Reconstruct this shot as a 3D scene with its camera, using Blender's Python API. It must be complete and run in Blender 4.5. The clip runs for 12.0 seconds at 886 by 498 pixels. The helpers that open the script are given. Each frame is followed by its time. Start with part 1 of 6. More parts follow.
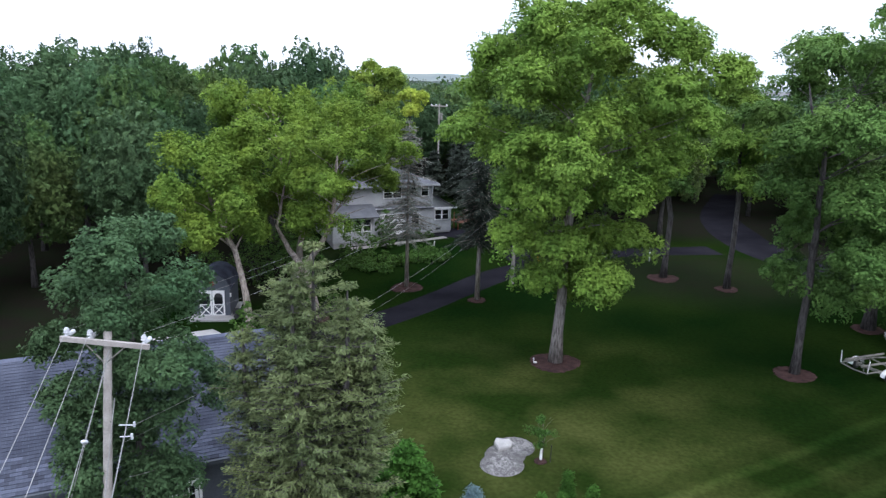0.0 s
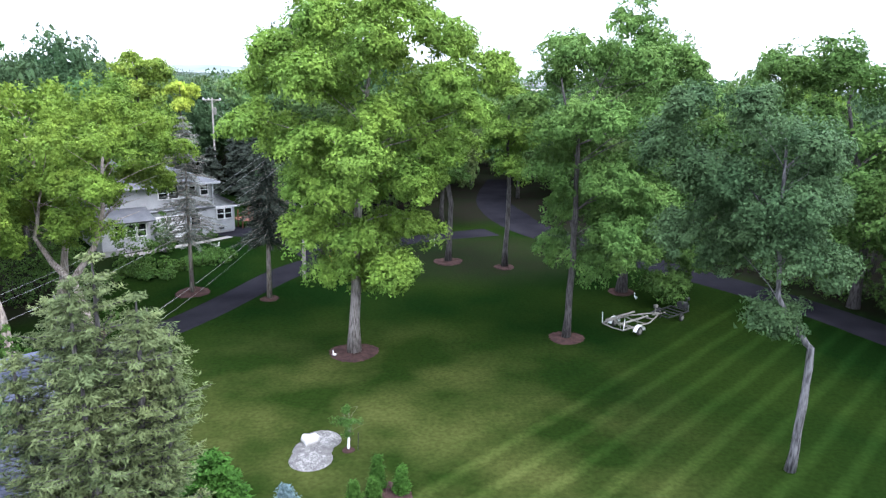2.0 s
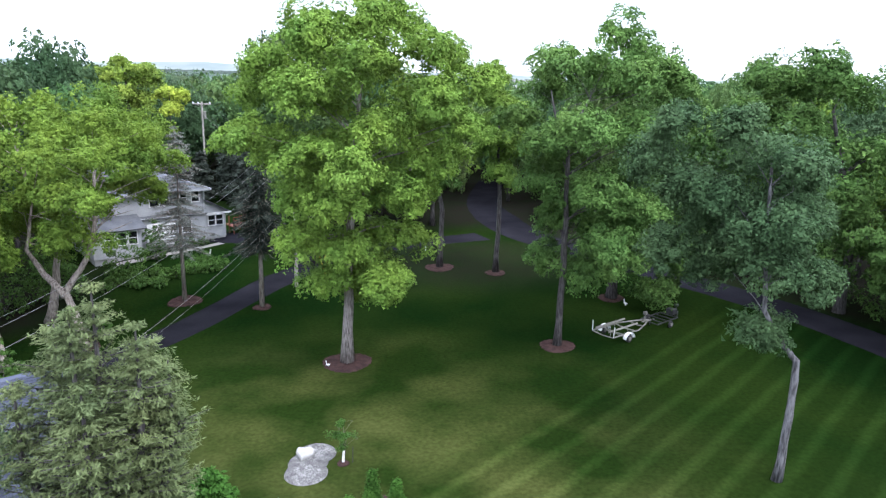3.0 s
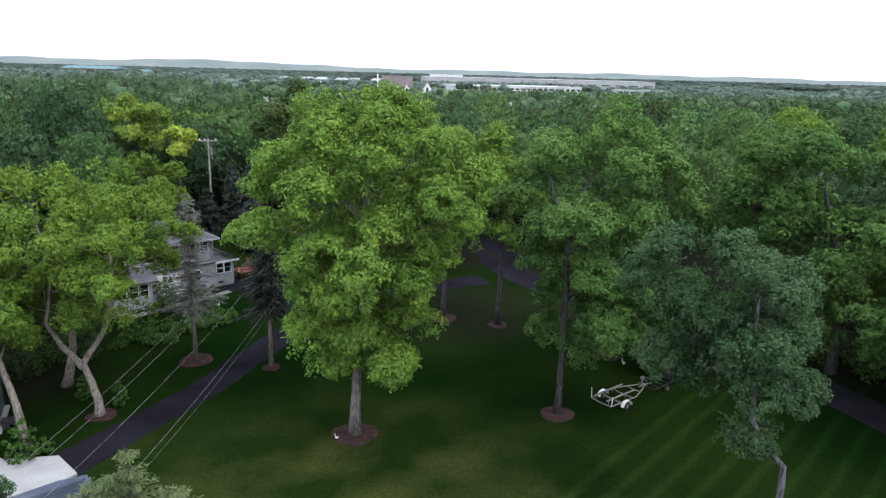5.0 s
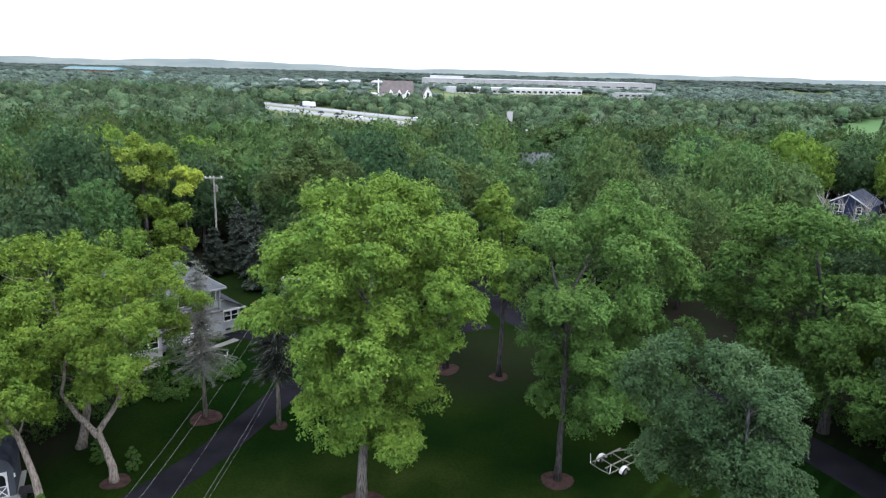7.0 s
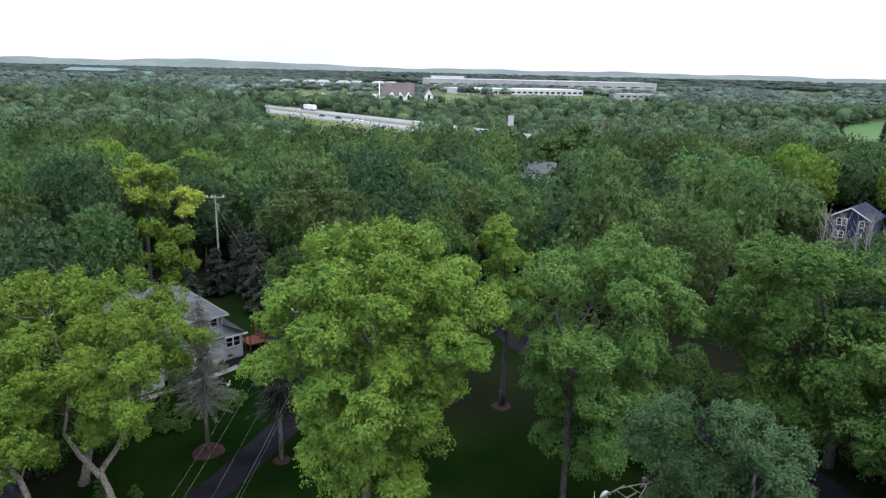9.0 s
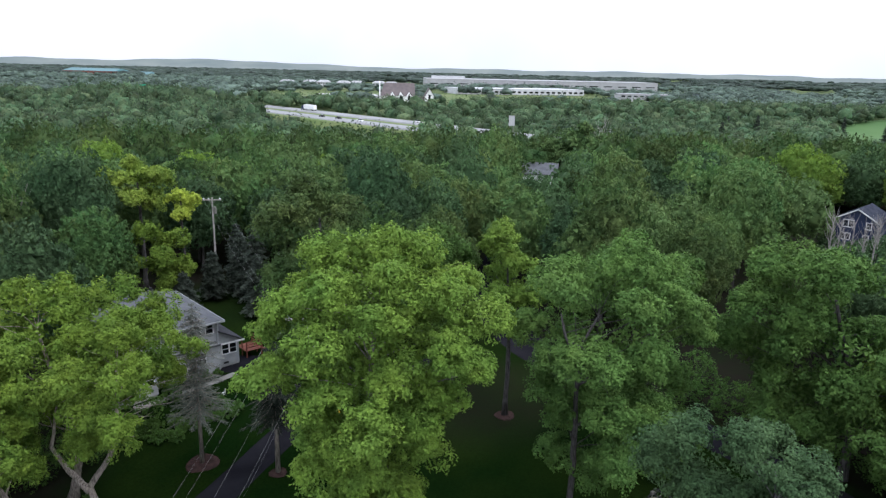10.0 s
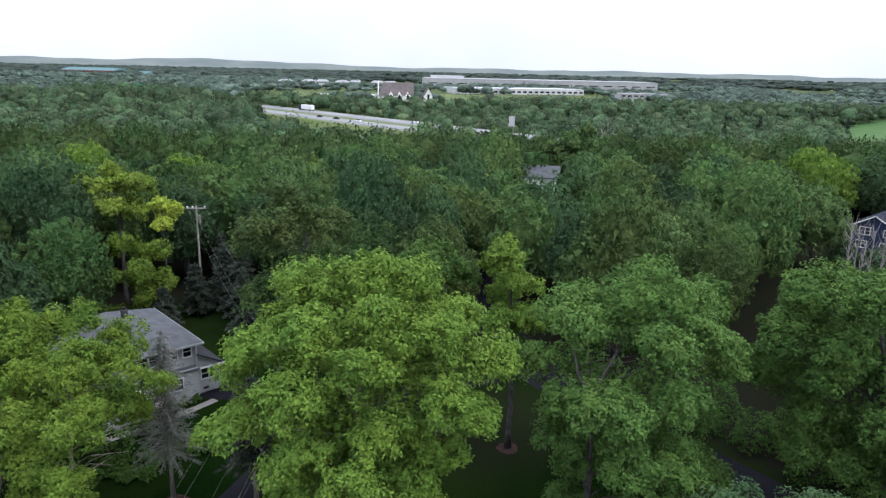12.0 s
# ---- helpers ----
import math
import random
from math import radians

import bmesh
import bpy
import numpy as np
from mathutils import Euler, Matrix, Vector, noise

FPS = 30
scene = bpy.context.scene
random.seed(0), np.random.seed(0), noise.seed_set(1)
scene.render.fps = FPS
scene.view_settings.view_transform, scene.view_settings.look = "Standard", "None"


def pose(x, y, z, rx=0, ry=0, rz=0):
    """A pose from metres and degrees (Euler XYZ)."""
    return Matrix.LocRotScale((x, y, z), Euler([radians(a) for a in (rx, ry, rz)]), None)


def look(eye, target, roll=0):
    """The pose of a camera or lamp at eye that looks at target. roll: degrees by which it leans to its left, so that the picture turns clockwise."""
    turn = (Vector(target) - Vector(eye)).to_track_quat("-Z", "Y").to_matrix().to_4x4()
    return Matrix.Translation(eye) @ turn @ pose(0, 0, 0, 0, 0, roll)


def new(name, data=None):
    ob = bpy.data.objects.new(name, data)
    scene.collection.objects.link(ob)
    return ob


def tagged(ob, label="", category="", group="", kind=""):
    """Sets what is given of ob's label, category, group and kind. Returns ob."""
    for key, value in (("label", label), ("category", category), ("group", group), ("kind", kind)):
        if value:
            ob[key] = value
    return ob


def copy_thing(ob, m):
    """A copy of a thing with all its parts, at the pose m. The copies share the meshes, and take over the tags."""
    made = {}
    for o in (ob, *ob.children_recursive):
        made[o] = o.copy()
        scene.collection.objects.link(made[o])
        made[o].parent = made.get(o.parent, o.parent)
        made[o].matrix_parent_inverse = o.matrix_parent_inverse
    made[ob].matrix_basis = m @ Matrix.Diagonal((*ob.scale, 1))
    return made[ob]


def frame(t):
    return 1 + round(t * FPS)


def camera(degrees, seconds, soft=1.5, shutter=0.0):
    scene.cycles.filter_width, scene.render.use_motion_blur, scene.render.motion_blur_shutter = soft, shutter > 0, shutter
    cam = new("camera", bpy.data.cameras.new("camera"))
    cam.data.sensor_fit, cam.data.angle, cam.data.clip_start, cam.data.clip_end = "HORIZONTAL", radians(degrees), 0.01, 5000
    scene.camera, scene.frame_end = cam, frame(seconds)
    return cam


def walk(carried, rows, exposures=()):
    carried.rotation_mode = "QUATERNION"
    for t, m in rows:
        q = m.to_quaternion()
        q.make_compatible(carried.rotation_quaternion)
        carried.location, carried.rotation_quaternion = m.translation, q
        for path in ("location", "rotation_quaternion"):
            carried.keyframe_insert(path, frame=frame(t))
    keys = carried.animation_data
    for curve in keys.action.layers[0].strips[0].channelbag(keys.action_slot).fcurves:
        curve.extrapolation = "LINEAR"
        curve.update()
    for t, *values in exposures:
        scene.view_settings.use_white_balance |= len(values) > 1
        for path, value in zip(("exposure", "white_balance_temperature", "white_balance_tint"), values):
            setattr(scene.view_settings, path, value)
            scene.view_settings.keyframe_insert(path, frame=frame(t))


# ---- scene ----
cam = camera(64.6, 12.0, soft=1.3, shutter=0.1)
METRES, EYE, TILT, LEAN, TURN = 22.0, 16.2, -13.5, -1.7, 18.0
ROWS = [
    (0.0, 0.0, 0.0, 0.0, 0.0, 0.0, -0.0),
    (0.5, -0.0035, -0.0057, 0.0009, -7.67, -0.4, 1.79),
    (1.0, -0.0072, -0.0114, 0.0017, -12.48, -0.77, 2.89),
    (1.5, -0.0109, -0.0167, 0.0022, -15.5, -1.05, 3.58),
    (2.0, -0.0148, -0.0208, 0.003, -17.33, -1.28, 4.02),
    (2.5, -0.0192, -0.025, 0.0081, -18.17, -1.46, 4.25),
    (3.0, -0.0218, -0.0356, 0.0409, -18.15, -1.61, 4.32),
    (5.0, -0.0337, -0.1008, 0.2694, -18.07, -1.9, 4.42),
    (5.5, -0.0372, -0.1163, 0.3263, -18.06, -1.9, 4.41),
    (6.0, -0.04, -0.131, 0.3833, -18.05, -1.94, 4.41),
    (6.5, -0.0424, -0.1453, 0.441, -18.04, -1.97, 4.43),
    (7.0, -0.0439, -0.1597, 0.4983, -18.03, -2.01, 4.44),
    (9.0, -0.0362, -0.1494, 0.6213, -17.94, -2.09, 4.55),
    (9.5, -0.0271, -0.1168, 0.6283, -17.92, -2.09, 4.57),
    (10.0, -0.013, -0.0753, 0.6382, -17.89, -2.09, 4.6),
    (10.5, 0.0067, -0.0255, 0.6503, -17.89, -2.09, 4.62),
    (11.0, 0.0295, 0.0332, 0.665, -17.88, -2.11, 4.63),
    (11.5, 0.055, 0.1002, 0.683, -17.88, -2.11, 4.64),
    (12.0, 0.0718, 0.1472, 0.6959, -17.95, -2.14, 4.6),
]
EXPOSURES = [(0.0, 0.02, 5780, 18), (0.5, 0.75, 5780, 18), (1.2, 0.98, 5780, 18), (2.0, 1.0, 5780, 18), (2.6, 0.92, 5780, 18), (3.4, 0.5, 5780, 18), (5.0, -0.12, 5950, 15), (6.5, 0.02, 5950, 15), (9.0, -0.29, 5950, 16), (12.0, -0.44, 5950, 16)]
CLOUD, SUN = 1.44, 0.9
walk(cam, [(t, pose(0, 0, EYE, TILT, LEAN, TURN) @ pose(METRES * x, METRES * y, METRES * z, 90 + pitch, roll, yaw)) for t, x, y, z, yaw, pitch, roll in ROWS],
     exposures=EXPOSURES)

# ---- light: a bright, thinly overcast sky ----
world = bpy.data.worlds.new("overcast_sky")
scene.world = world
world.use_nodes = True
wn, wl = world.node_tree.nodes, world.node_tree.links
wn.clear()
sky = wn.new("ShaderNodeTexSky")
sky.sky_type, sky.sun_disc = "NISHITA", False
sky.sun_elevation, sky.sun_rotation = radians(53), radians(128)
sky.air_density, sky.dust_density, sky.ozone_density = 1.0, 4.0, 1.0
cloud = wn.new("ShaderNodeTexNoise")
cloud.inputs["Scale"].default_value, cloud.inputs["Detail"].default_value = 2.2, 5.0
cloud_ramp = wn.new("ShaderNodeValToRGB")
cloud_ramp.color_ramp.elements[0].position, cloud_ramp.color_ramp.elements[0].color = 0.28, (0.72, 0.80, 0.92, 1)
cloud_ramp.color_ramp.elements[1].position, cloud_ramp.color_ramp.elements[1].color = 0.52, (0.93, 0.97, 1.0, 1)
cloud_bg, sky_bg = wn.new("ShaderNodeBackground"), wn.new("ShaderNodeBackground")
sky_bg.inputs["Strength"].default_value = 0.06
add, wo = wn.new("ShaderNodeAddShader"), wn.new("ShaderNodeOutputWorld")
wl.new(cloud.outputs["Fac"], cloud_ramp.inputs["Fac"])
# an overcast sky is brighter overhead than near the horizon
way, rise = wn.new("ShaderNodeTexCoord"), wn.new("ShaderNodeSeparateXYZ")
wl.new(way.outputs["Generated"], rise.inputs["Vector"])
lift = wn.new("ShaderNodeMapRange")
lift.inputs["To Min"].default_value, lift.inputs["To Max"].default_value = CLOUD, CLOUD * 2.25
wl.new(rise.outputs["Z"], lift.inputs["Value"]), wl.new(lift.outputs["Result"], cloud_bg.inputs["Strength"])
wl.new(cloud_ramp.outputs["Color"], cloud_bg.inputs["Color"])
wl.new(sky.outputs["Color"], sky_bg.inputs["Color"])
wl.new(cloud_bg.outputs[0], add.inputs[0]), wl.new(sky_bg.outputs[0], add.inputs[1]), wl.new(add.outputs[0], wo.inputs["Surface"])
sun_data = bpy.data.lights.new("sun", "SUN")
sun_data.energy, sun_data.angle, sun_data.color = SUN, radians(24), (1.0, 0.97, 0.91)
sun = new("sun", sun_data)
# the sun stands over the woods on the right, a little behind the camera
sun.matrix_world = look((52, -40, 88), (0, 0, 0))


# ---- materials ----
def material(name, rough=0.8, metal=0.0, spec=0.3):
    m = bpy.data.materials.new(name)
    m.use_nodes = True
    b = m.node_tree.nodes["Principled BSDF"]
    b.inputs["Roughness"].default_value, b.inputs["Metallic"].default_value = rough, metal
    b.inputs["Specular IOR Level"].default_value = spec
    return m, m.node_tree.nodes, m.node_tree.links, b


def rgb(c):
    return (*c, 1.0)


def noise_mix(n, l, coord, scale, a, b, lo=0.35, hi=0.65, detail=4.0):
    """A colour that goes from a to b with a noise of that scale."""
    t = n.new("ShaderNodeTexNoise")
    t.inputs["Scale"].default_value, t.inputs["Detail"].default_value = scale, detail
    l.new(coord, t.inputs["Vector"])
    r = n.new("ShaderNodeMapRange")
    r.inputs["From Min"].default_value, r.inputs["From Max"].default_value = lo, hi
    l.new(t.outputs["Fac"], r.inputs["Value"])
    m = n.new("ShaderNodeMix")
    m.data_type = "RGBA"
    l.new(r.outputs["Result"], m.inputs["Factor"])
    for sock, c in ((m.inputs["A"], a), (m.inputs["B"], b)):
        if isinstance(c, tuple):
            sock.default_value = rgb(c)
        else:
            l.new(c, sock)
    return m.outputs["Result"], t.outputs["Fac"]


def bump(n, l, b, height, strength=0.3, distance=0.02):
    k = n.new("ShaderNodeBump")
    k.inputs["Strength"].default_value, k.inputs["Distance"].default_value = strength, distance
    l.new(height, k.inputs["Height"])
    l.new(k.outputs["Normal"], b.inputs["Normal"])


def surface(name, a, b_col, scale=3.0, fine=40.0, rough=0.8, metal=0.0, bumpy=0.3, spec=0.3, vary=0.0):
    """A worn surface: two tones at a large scale, a fine grain over them, relief; vary: lightness from object to object."""
    m, n, l, b = material(name, rough, metal, spec)
    coord = n.new("ShaderNodeTexCoord").outputs["Object"]
    big, _ = noise_mix(n, l, coord, scale, a, b_col)
    grain = n.new("ShaderNodeTexNoise")
    grain.inputs["Scale"].default_value, grain.inputs["Detail"].default_value = fine, 3.0
    l.new(coord, grain.inputs["Vector"])
    hsv = n.new("ShaderNodeHueSaturation")
    r = n.new("ShaderNodeMapRange")
    r.inputs["From Min"].default_value, r.inputs["From Max"].default_value = 0.25, 0.75
    r.inputs["To Min"].default_value, r.inputs["To Max"].default_value = 0.85, 1.15
    l.new(grain.outputs["Fac"], r.inputs["Value"])
    value = r.outputs["Result"]
    if vary:
        info = n.new("ShaderNodeObjectInfo")
        k = n.new("ShaderNodeMapRange")
        k.inputs["To Min"].default_value, k.inputs["To Max"].default_value = 1 - vary, 1 + vary
        l.new(info.outputs["Random"], k.inputs["Value"])
        times = n.new("ShaderNodeMath")
        times.operation = "MULTIPLY"
        l.new(value, times.inputs[0]), l.new(k.outputs["Result"], times.inputs[1])
        value = times.outputs["Value"]
    l.new(value, hsv.inputs["Value"])
    l.new(big, hsv.inputs["Color"])
    l.new(hsv.outputs["Color"], b.inputs["Base Color"])
    if bumpy:
        bump(n, l, b, grain.outputs["Fac"], bumpy)
    return m


def leaf_material(name, a, b_col, vary=0.28, shine=0.65, through_light=0.18, tree_vary=0.12, relief=0.0):
    """Leaves: colour from leaf to leaf, in patches over the crown and from tree to tree; light comes through them."""
    m, n, l, b = material(name, shine, 0.0, 0.05)
    geo, info = n.new("ShaderNodeNewGeometry"), n.new("ShaderNodeObjectInfo")
    coord = n.new("ShaderNodeTexCoord").outputs["Object"]
    patch, _ = noise_mix(n, l, coord, 0.55, a, b_col, 0.3, 0.7, 3.0)
    hsv = n.new("ShaderNodeHueSaturation")
    hsv.inputs["Saturation"].default_value = 0.97
    r = n.new("ShaderNodeMapRange")
    r.inputs["To Min"].default_value, r.inputs["To Max"].default_value = 1 - vary, 1 + vary
    l.new(geo.outputs["Random Per Island"], r.inputs["Value"])
    k = n.new("ShaderNodeMapRange")
    k.inputs["To Min"].default_value, k.inputs["To Max"].default_value = 1 - tree_vary, 1 + tree_vary
    l.new(info.outputs["Random"], k.inputs["Value"])
    times = n.new("ShaderNodeMath")
    times.operation = "MULTIPLY"
    l.new(r.outputs["Result"], times.inputs[0]), l.new(k.outputs["Result"], times.inputs[1])
    # stands of lighter and darker trees across the land
    place = n.new("ShaderNodeTexNoise")
    place.inputs["Scale"].default_value, place.inputs["Detail"].default_value = 0.11, 3.0
    l.new(geo.outputs["Position"], place.inputs["Vector"])
    stand = n.new("ShaderNodeMapRange")
    stand.inputs["From Min"].default_value, stand.inputs["From Max"].default_value = 0.3, 0.7
    stand.inputs["To Min"].default_value, stand.inputs["To Max"].default_value = 1 - 0.7 * tree_vary, 1 + 0.7 * tree_vary
    l.new(place.outputs["Fac"], stand.inputs["Value"])
    split = n.new("ShaderNodeSeparateColor")
    l.new(place.outputs["Color"], split.inputs["Color"])
    hue = n.new("ShaderNodeMapRange")
    hue.inputs["From Min"].default_value, hue.inputs["From Max"].default_value = 0.3, 0.7
    hue.inputs["To Min"].default_value, hue.inputs["To Max"].default_value = 0.5 - 0.07 * tree_vary, 0.5 + 0.06 * tree_vary
    l.new(split.outputs["Green"], hue.inputs["Value"])
    l.new(hue.outputs["Result"], hsv.inputs["Hue"])
    # far trees that share a mesh carry a tone of their own
    own = n.new("ShaderNodeAttribute")
    own.attribute_name = "tone"
    tone = n.new("ShaderNodeMath")
    tone.operation = "MULTIPLY_ADD"
    tone.inputs[1].default_value = 0.6 * tree_vary
    l.new(own.outputs["Fac"], tone.inputs[0]), l.new(stand.outputs["Result"], tone.inputs[2])
    both = n.new("ShaderNodeMath")
    both.operation = "MULTIPLY"
    l.new(times.outputs["Value"], both.inputs[0]), l.new(tone.outputs["Value"], both.inputs[1])
    if relief:
        clump = n.new("ShaderNodeTexNoise")
        clump.inputs["Scale"].default_value, clump.inputs["Detail"].default_value = relief, 5.0
        l.new(geo.outputs["Position"], clump.inputs["Vector"])
        bump(n, l, b, clump.outputs["Fac"], 1.0, 1.1 / relief)
    l.new(both.outputs["Value"], hsv.inputs["Value"])
    l.new(patch, hsv.inputs["Color"])
    l.new(hsv.outputs["Color"], b.inputs["Base Color"])
    trans, mix = n.new("ShaderNodeBsdfTranslucent"), n.new("ShaderNodeMixShader")
    l.new(hsv.outputs["Color"], trans.inputs["Color"])
    mix.inputs["Fac"].default_value = through_light
    l.new(b.outputs[0], mix.inputs[1]), l.new(trans.outputs[0], mix.inputs[2])
    l.new(mix.outputs[0], n["Material Output"].inputs["Surface"])
    return m


def bark(name, ridge, furrow, scale=13.0):
    """Furrowed bark: ridges drawn out along the trunk, lichen patches over them, deep relief."""
    m, n, l, b = material(name, 0.95, 0.0, 0.1)
    coord = n.new("ShaderNodeTexCoord").outputs["Object"]
    drawn = n.new("ShaderNodeMapping")
    drawn.inputs["Scale"].default_value = (1, 1, 0.16)
    l.new(coord, drawn.inputs["Vector"])
    base, height = noise_mix(n, l, drawn.outputs["Vector"], scale, furrow, ridge, 0.38, 0.6, 5.0)
    pale = tuple(min(1.0, c * 1.25) for c in ridge)
    patch, _ = noise_mix(n, l, coord, 1.3, base, pale, 0.5, 1.1)
    l.new(patch, b.inputs["Base Color"])
    bump(n, l, b, height, 1.0, 0.05)
    return m


LEAF_ASH = leaf_material("ash_leaves", (0.152, 0.243, 0.031), (0.094, 0.176, 0.027))
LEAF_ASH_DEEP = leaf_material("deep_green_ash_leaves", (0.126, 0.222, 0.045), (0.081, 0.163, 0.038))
# shade round the back and right-hand ashes is put into this colour
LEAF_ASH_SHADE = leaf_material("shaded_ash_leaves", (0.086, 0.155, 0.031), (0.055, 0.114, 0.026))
LEAF_GOLD = leaf_material("yellow_green_leaves", (0.232, 0.318, 0.041), (0.142, 0.224, 0.036))
LEAF_MAPLE = leaf_material("maple_leaves", (0.142, 0.212, 0.023), (0.08, 0.148, 0.02))
LEAF_OAK = leaf_material("oak_leaves", (0.060, 0.107, 0.043), (0.039, 0.077, 0.033), tree_vary=0.3, relief=2.4, vary=0.2)
LEAF_LOCUST = leaf_material("locust_leaves", (0.074, 0.130, 0.050), (0.045, 0.090, 0.036))
LEAF_YELLOW = leaf_material("yellowing_leaves", (0.318, 0.387, 0.039), (0.206, 0.284, 0.034))
LEAF_WOODS = leaf_material("woodland_leaves", (0.100, 0.162, 0.045), (0.055, 0.108, 0.034), tree_vary=0.45, relief=2.4, vary=0.2)
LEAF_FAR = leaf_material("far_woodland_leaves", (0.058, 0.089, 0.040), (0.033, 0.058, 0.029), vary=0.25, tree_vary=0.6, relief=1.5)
# distance haze is painted into this blue-green
LEAF_HAZE = leaf_material("hazy_far_leaves", (0.088, 0.118, 0.088), (0.056, 0.084, 0.066), vary=0.25, tree_vary=0.6, relief=1.0)
LEAF_LIME = leaf_material("light_green_willow_leaves", (0.120, 0.189, 0.060), (0.082, 0.146, 0.047))
LEAF_SHRUB = leaf_material("shrub_leaves", (0.073, 0.146, 0.026), (0.043, 0.095, 0.019))
NEEDLE_CEDAR = leaf_material("cedar_sprays", (0.136, 0.162, 0.062), (0.076, 0.104, 0.042))
NEEDLE_GREY = leaf_material("dying_spruce_needles", (0.189, 0.202, 0.176), (0.125, 0.138, 0.116))
NEEDLE_DARK = leaf_material("dark_spruce_needles", (0.052, 0.065, 0.047), (0.031, 0.041, 0.031))
NEEDLE_BLUE = leaf_material("blue_spruce_needles", (0.129, 0.189, 0.198), (0.086, 0.138, 0.146))
NEEDLE_ARBOR = leaf_material("arborvitae_sprays", (0.041, 0.107, 0.014), (0.024, 0.069, 0.009))
BARK_GREY = bark("grey_bark", (0.25, 0.23, 0.21), (0.085, 0.075, 0.065))
BARK_DARK = bark("dark_bark", (0.092, 0.086, 0.082), (0.034, 0.031, 0.030))
BARK_LOCUST = bark("locust_bark", (0.15, 0.148, 0.15), (0.035, 0.034, 0.035), 9.0)
BARK_PALE = bark("pale_bark", (0.32, 0.28, 0.235), (0.12, 0.10, 0.085))
POLE_WOOD = surface("weathered_pole_wood", (0.36, 0.34, 0.31), (0.24, 0.22, 0.20), 2.0, 25.0, 0.9, 0, 0.5)
ASPHALT = surface("driveway_asphalt", (0.019, 0.0185, 0.022), (0.012, 0.0118, 0.0145), 0.35, 25.0, 0.95, 0, 0.25, 0.0)
MULCH = surface("bark_mulch", (0.055, 0.034, 0.030), (0.034, 0.022, 0.020), 2.5, 14.0, 1.0, 0, 0.9, 0.0)
CONCRETE = surface("pale_concrete", (0.38, 0.375, 0.36), (0.30, 0.295, 0.28), 0.6, 30.0, 0.85, 0, 0.2)
GRAVEL = surface("pale_gravel", (0.18, 0.176, 0.166), (0.105, 0.102, 0.098), 3.0, 30.0, 0.95, 0, 0.6, vary=0.3)
LIMESTONE = surface("limestone_slab", (0.34, 0.335, 0.31), (0.27, 0.265, 0.25), 2.0, 20.0, 0.9, 0, 0.4)
SIDING = surface("grey_siding", (0.37, 0.38, 0.38), (0.31, 0.32, 0.32), 0.8, 14.0, 0.7, 0, 0.1)
SIDING_DARK = surface("slate_grey_siding", (0.075, 0.085, 0.100), (0.060, 0.068, 0.080), 0.8, 14.0, 0.7, 0, 0.1)
SIDING_BLUE = surface("navy_siding", (0.022, 0.035, 0.085), (0.018, 0.028, 0.065), 0.8, 14.0, 0.7, 0, 0.1)
SHINGLE = surface("slate_grey_shingles", (0.078, 0.086, 0.112), (0.044, 0.050, 0.068), 1.0, 20.0, 0.95, 0, 0.5, 0.05, vary=0.4)
SHINGLE_HOUSE = surface("weathered_grey_shingles", (0.118, 0.122, 0.128), (0.084, 0.088, 0.095), 1.0, 20.0, 0.95, 0, 0.5, 0.05)
SHINGLE_DARK = surface("charcoal_shingles", (0.055, 0.055, 0.060), (0.040, 0.040, 0.045), 1.0, 20.0, 0.95, 0, 0.5, 0.05, vary=0.25)
WALK = surface("worn_tan_concrete", (0.27, 0.255, 0.23), (0.20, 0.19, 0.17), 0.8, 30.0, 0.9, 0, 0.2)
WHITE = surface("white_paint", (0.80, 0.80, 0.78), (0.70, 0.70, 0.68), 2.0, 20.0, 0.5, 0, 0.05)
GALVANISED = surface("galvanised_steel", (0.20, 0.194, 0.168), (0.14, 0.136, 0.12), 3.0, 40.0, 0.6, 0.1, 0.1, 0.15)
RUBBER = surface("black_rubber", (0.020, 0.020, 0.020), (0.028, 0.028, 0.028), 4.0, 30.0, 0.8, 0, 0.2)
BLACK_STEEL = surface("black_painted_steel", (0.020, 0.020, 0.022), (0.032, 0.032, 0.034), 4.0, 30.0, 0.5, 0, 0.1)
WIRE = surface("weathered_aluminium_wire", (0.28, 0.28, 0.27), (0.20, 0.20, 0.19), 2.0, 20.0, 0.5, 0.2, 0)
RED_WOOD = surface("red_stained_wood", (0.17, 0.052, 0.030), (0.115, 0.036, 0.022), 3.0, 20.0, 0.8, 0, 0.2)
RED_BRICK = surface("red_brick_wall", (0.30, 0.115, 0.085), (0.22, 0.085, 0.065), 0.2, 4.0, 0.9, 0, 0.2)
GREEN_ROOF = surface("green_metal_roof", (0.055, 0.150, 0.155), (0.048, 0.130, 0.135), 0.2, 4.0, 0.5, 0, 0)
TAN_PANEL = surface("tan_panels", (0.37, 0.37, 0.37), (0.32, 0.32, 0.32), 0.1, 3.0, 0.8, 0, 0)
HIGHWAY = surface("old_pale_highway_concrete", (0.25, 0.25, 0.25), (0.20, 0.20, 0.20), 0.05, 3.0, 0.9, 0, 0)
SIGN_GREEN = surface("sign_green", (0.02, 0.30, 0.17), (0.02, 0.27, 0.15), 0.5, 5.0, 0.5, 0, 0)
YELLOW_PLASTIC = surface("yellow_plastic", (0.70, 0.48, 0.04), (0.60, 0.40, 0.04), 3.0, 20.0, 0.5, 0, 0)
PORCELAIN = surface("grey_porcelain", (0.52, 0.54, 0.55), (0.42, 0.44, 0.46), 3.0, 20.0, 0.25, 0, 0)
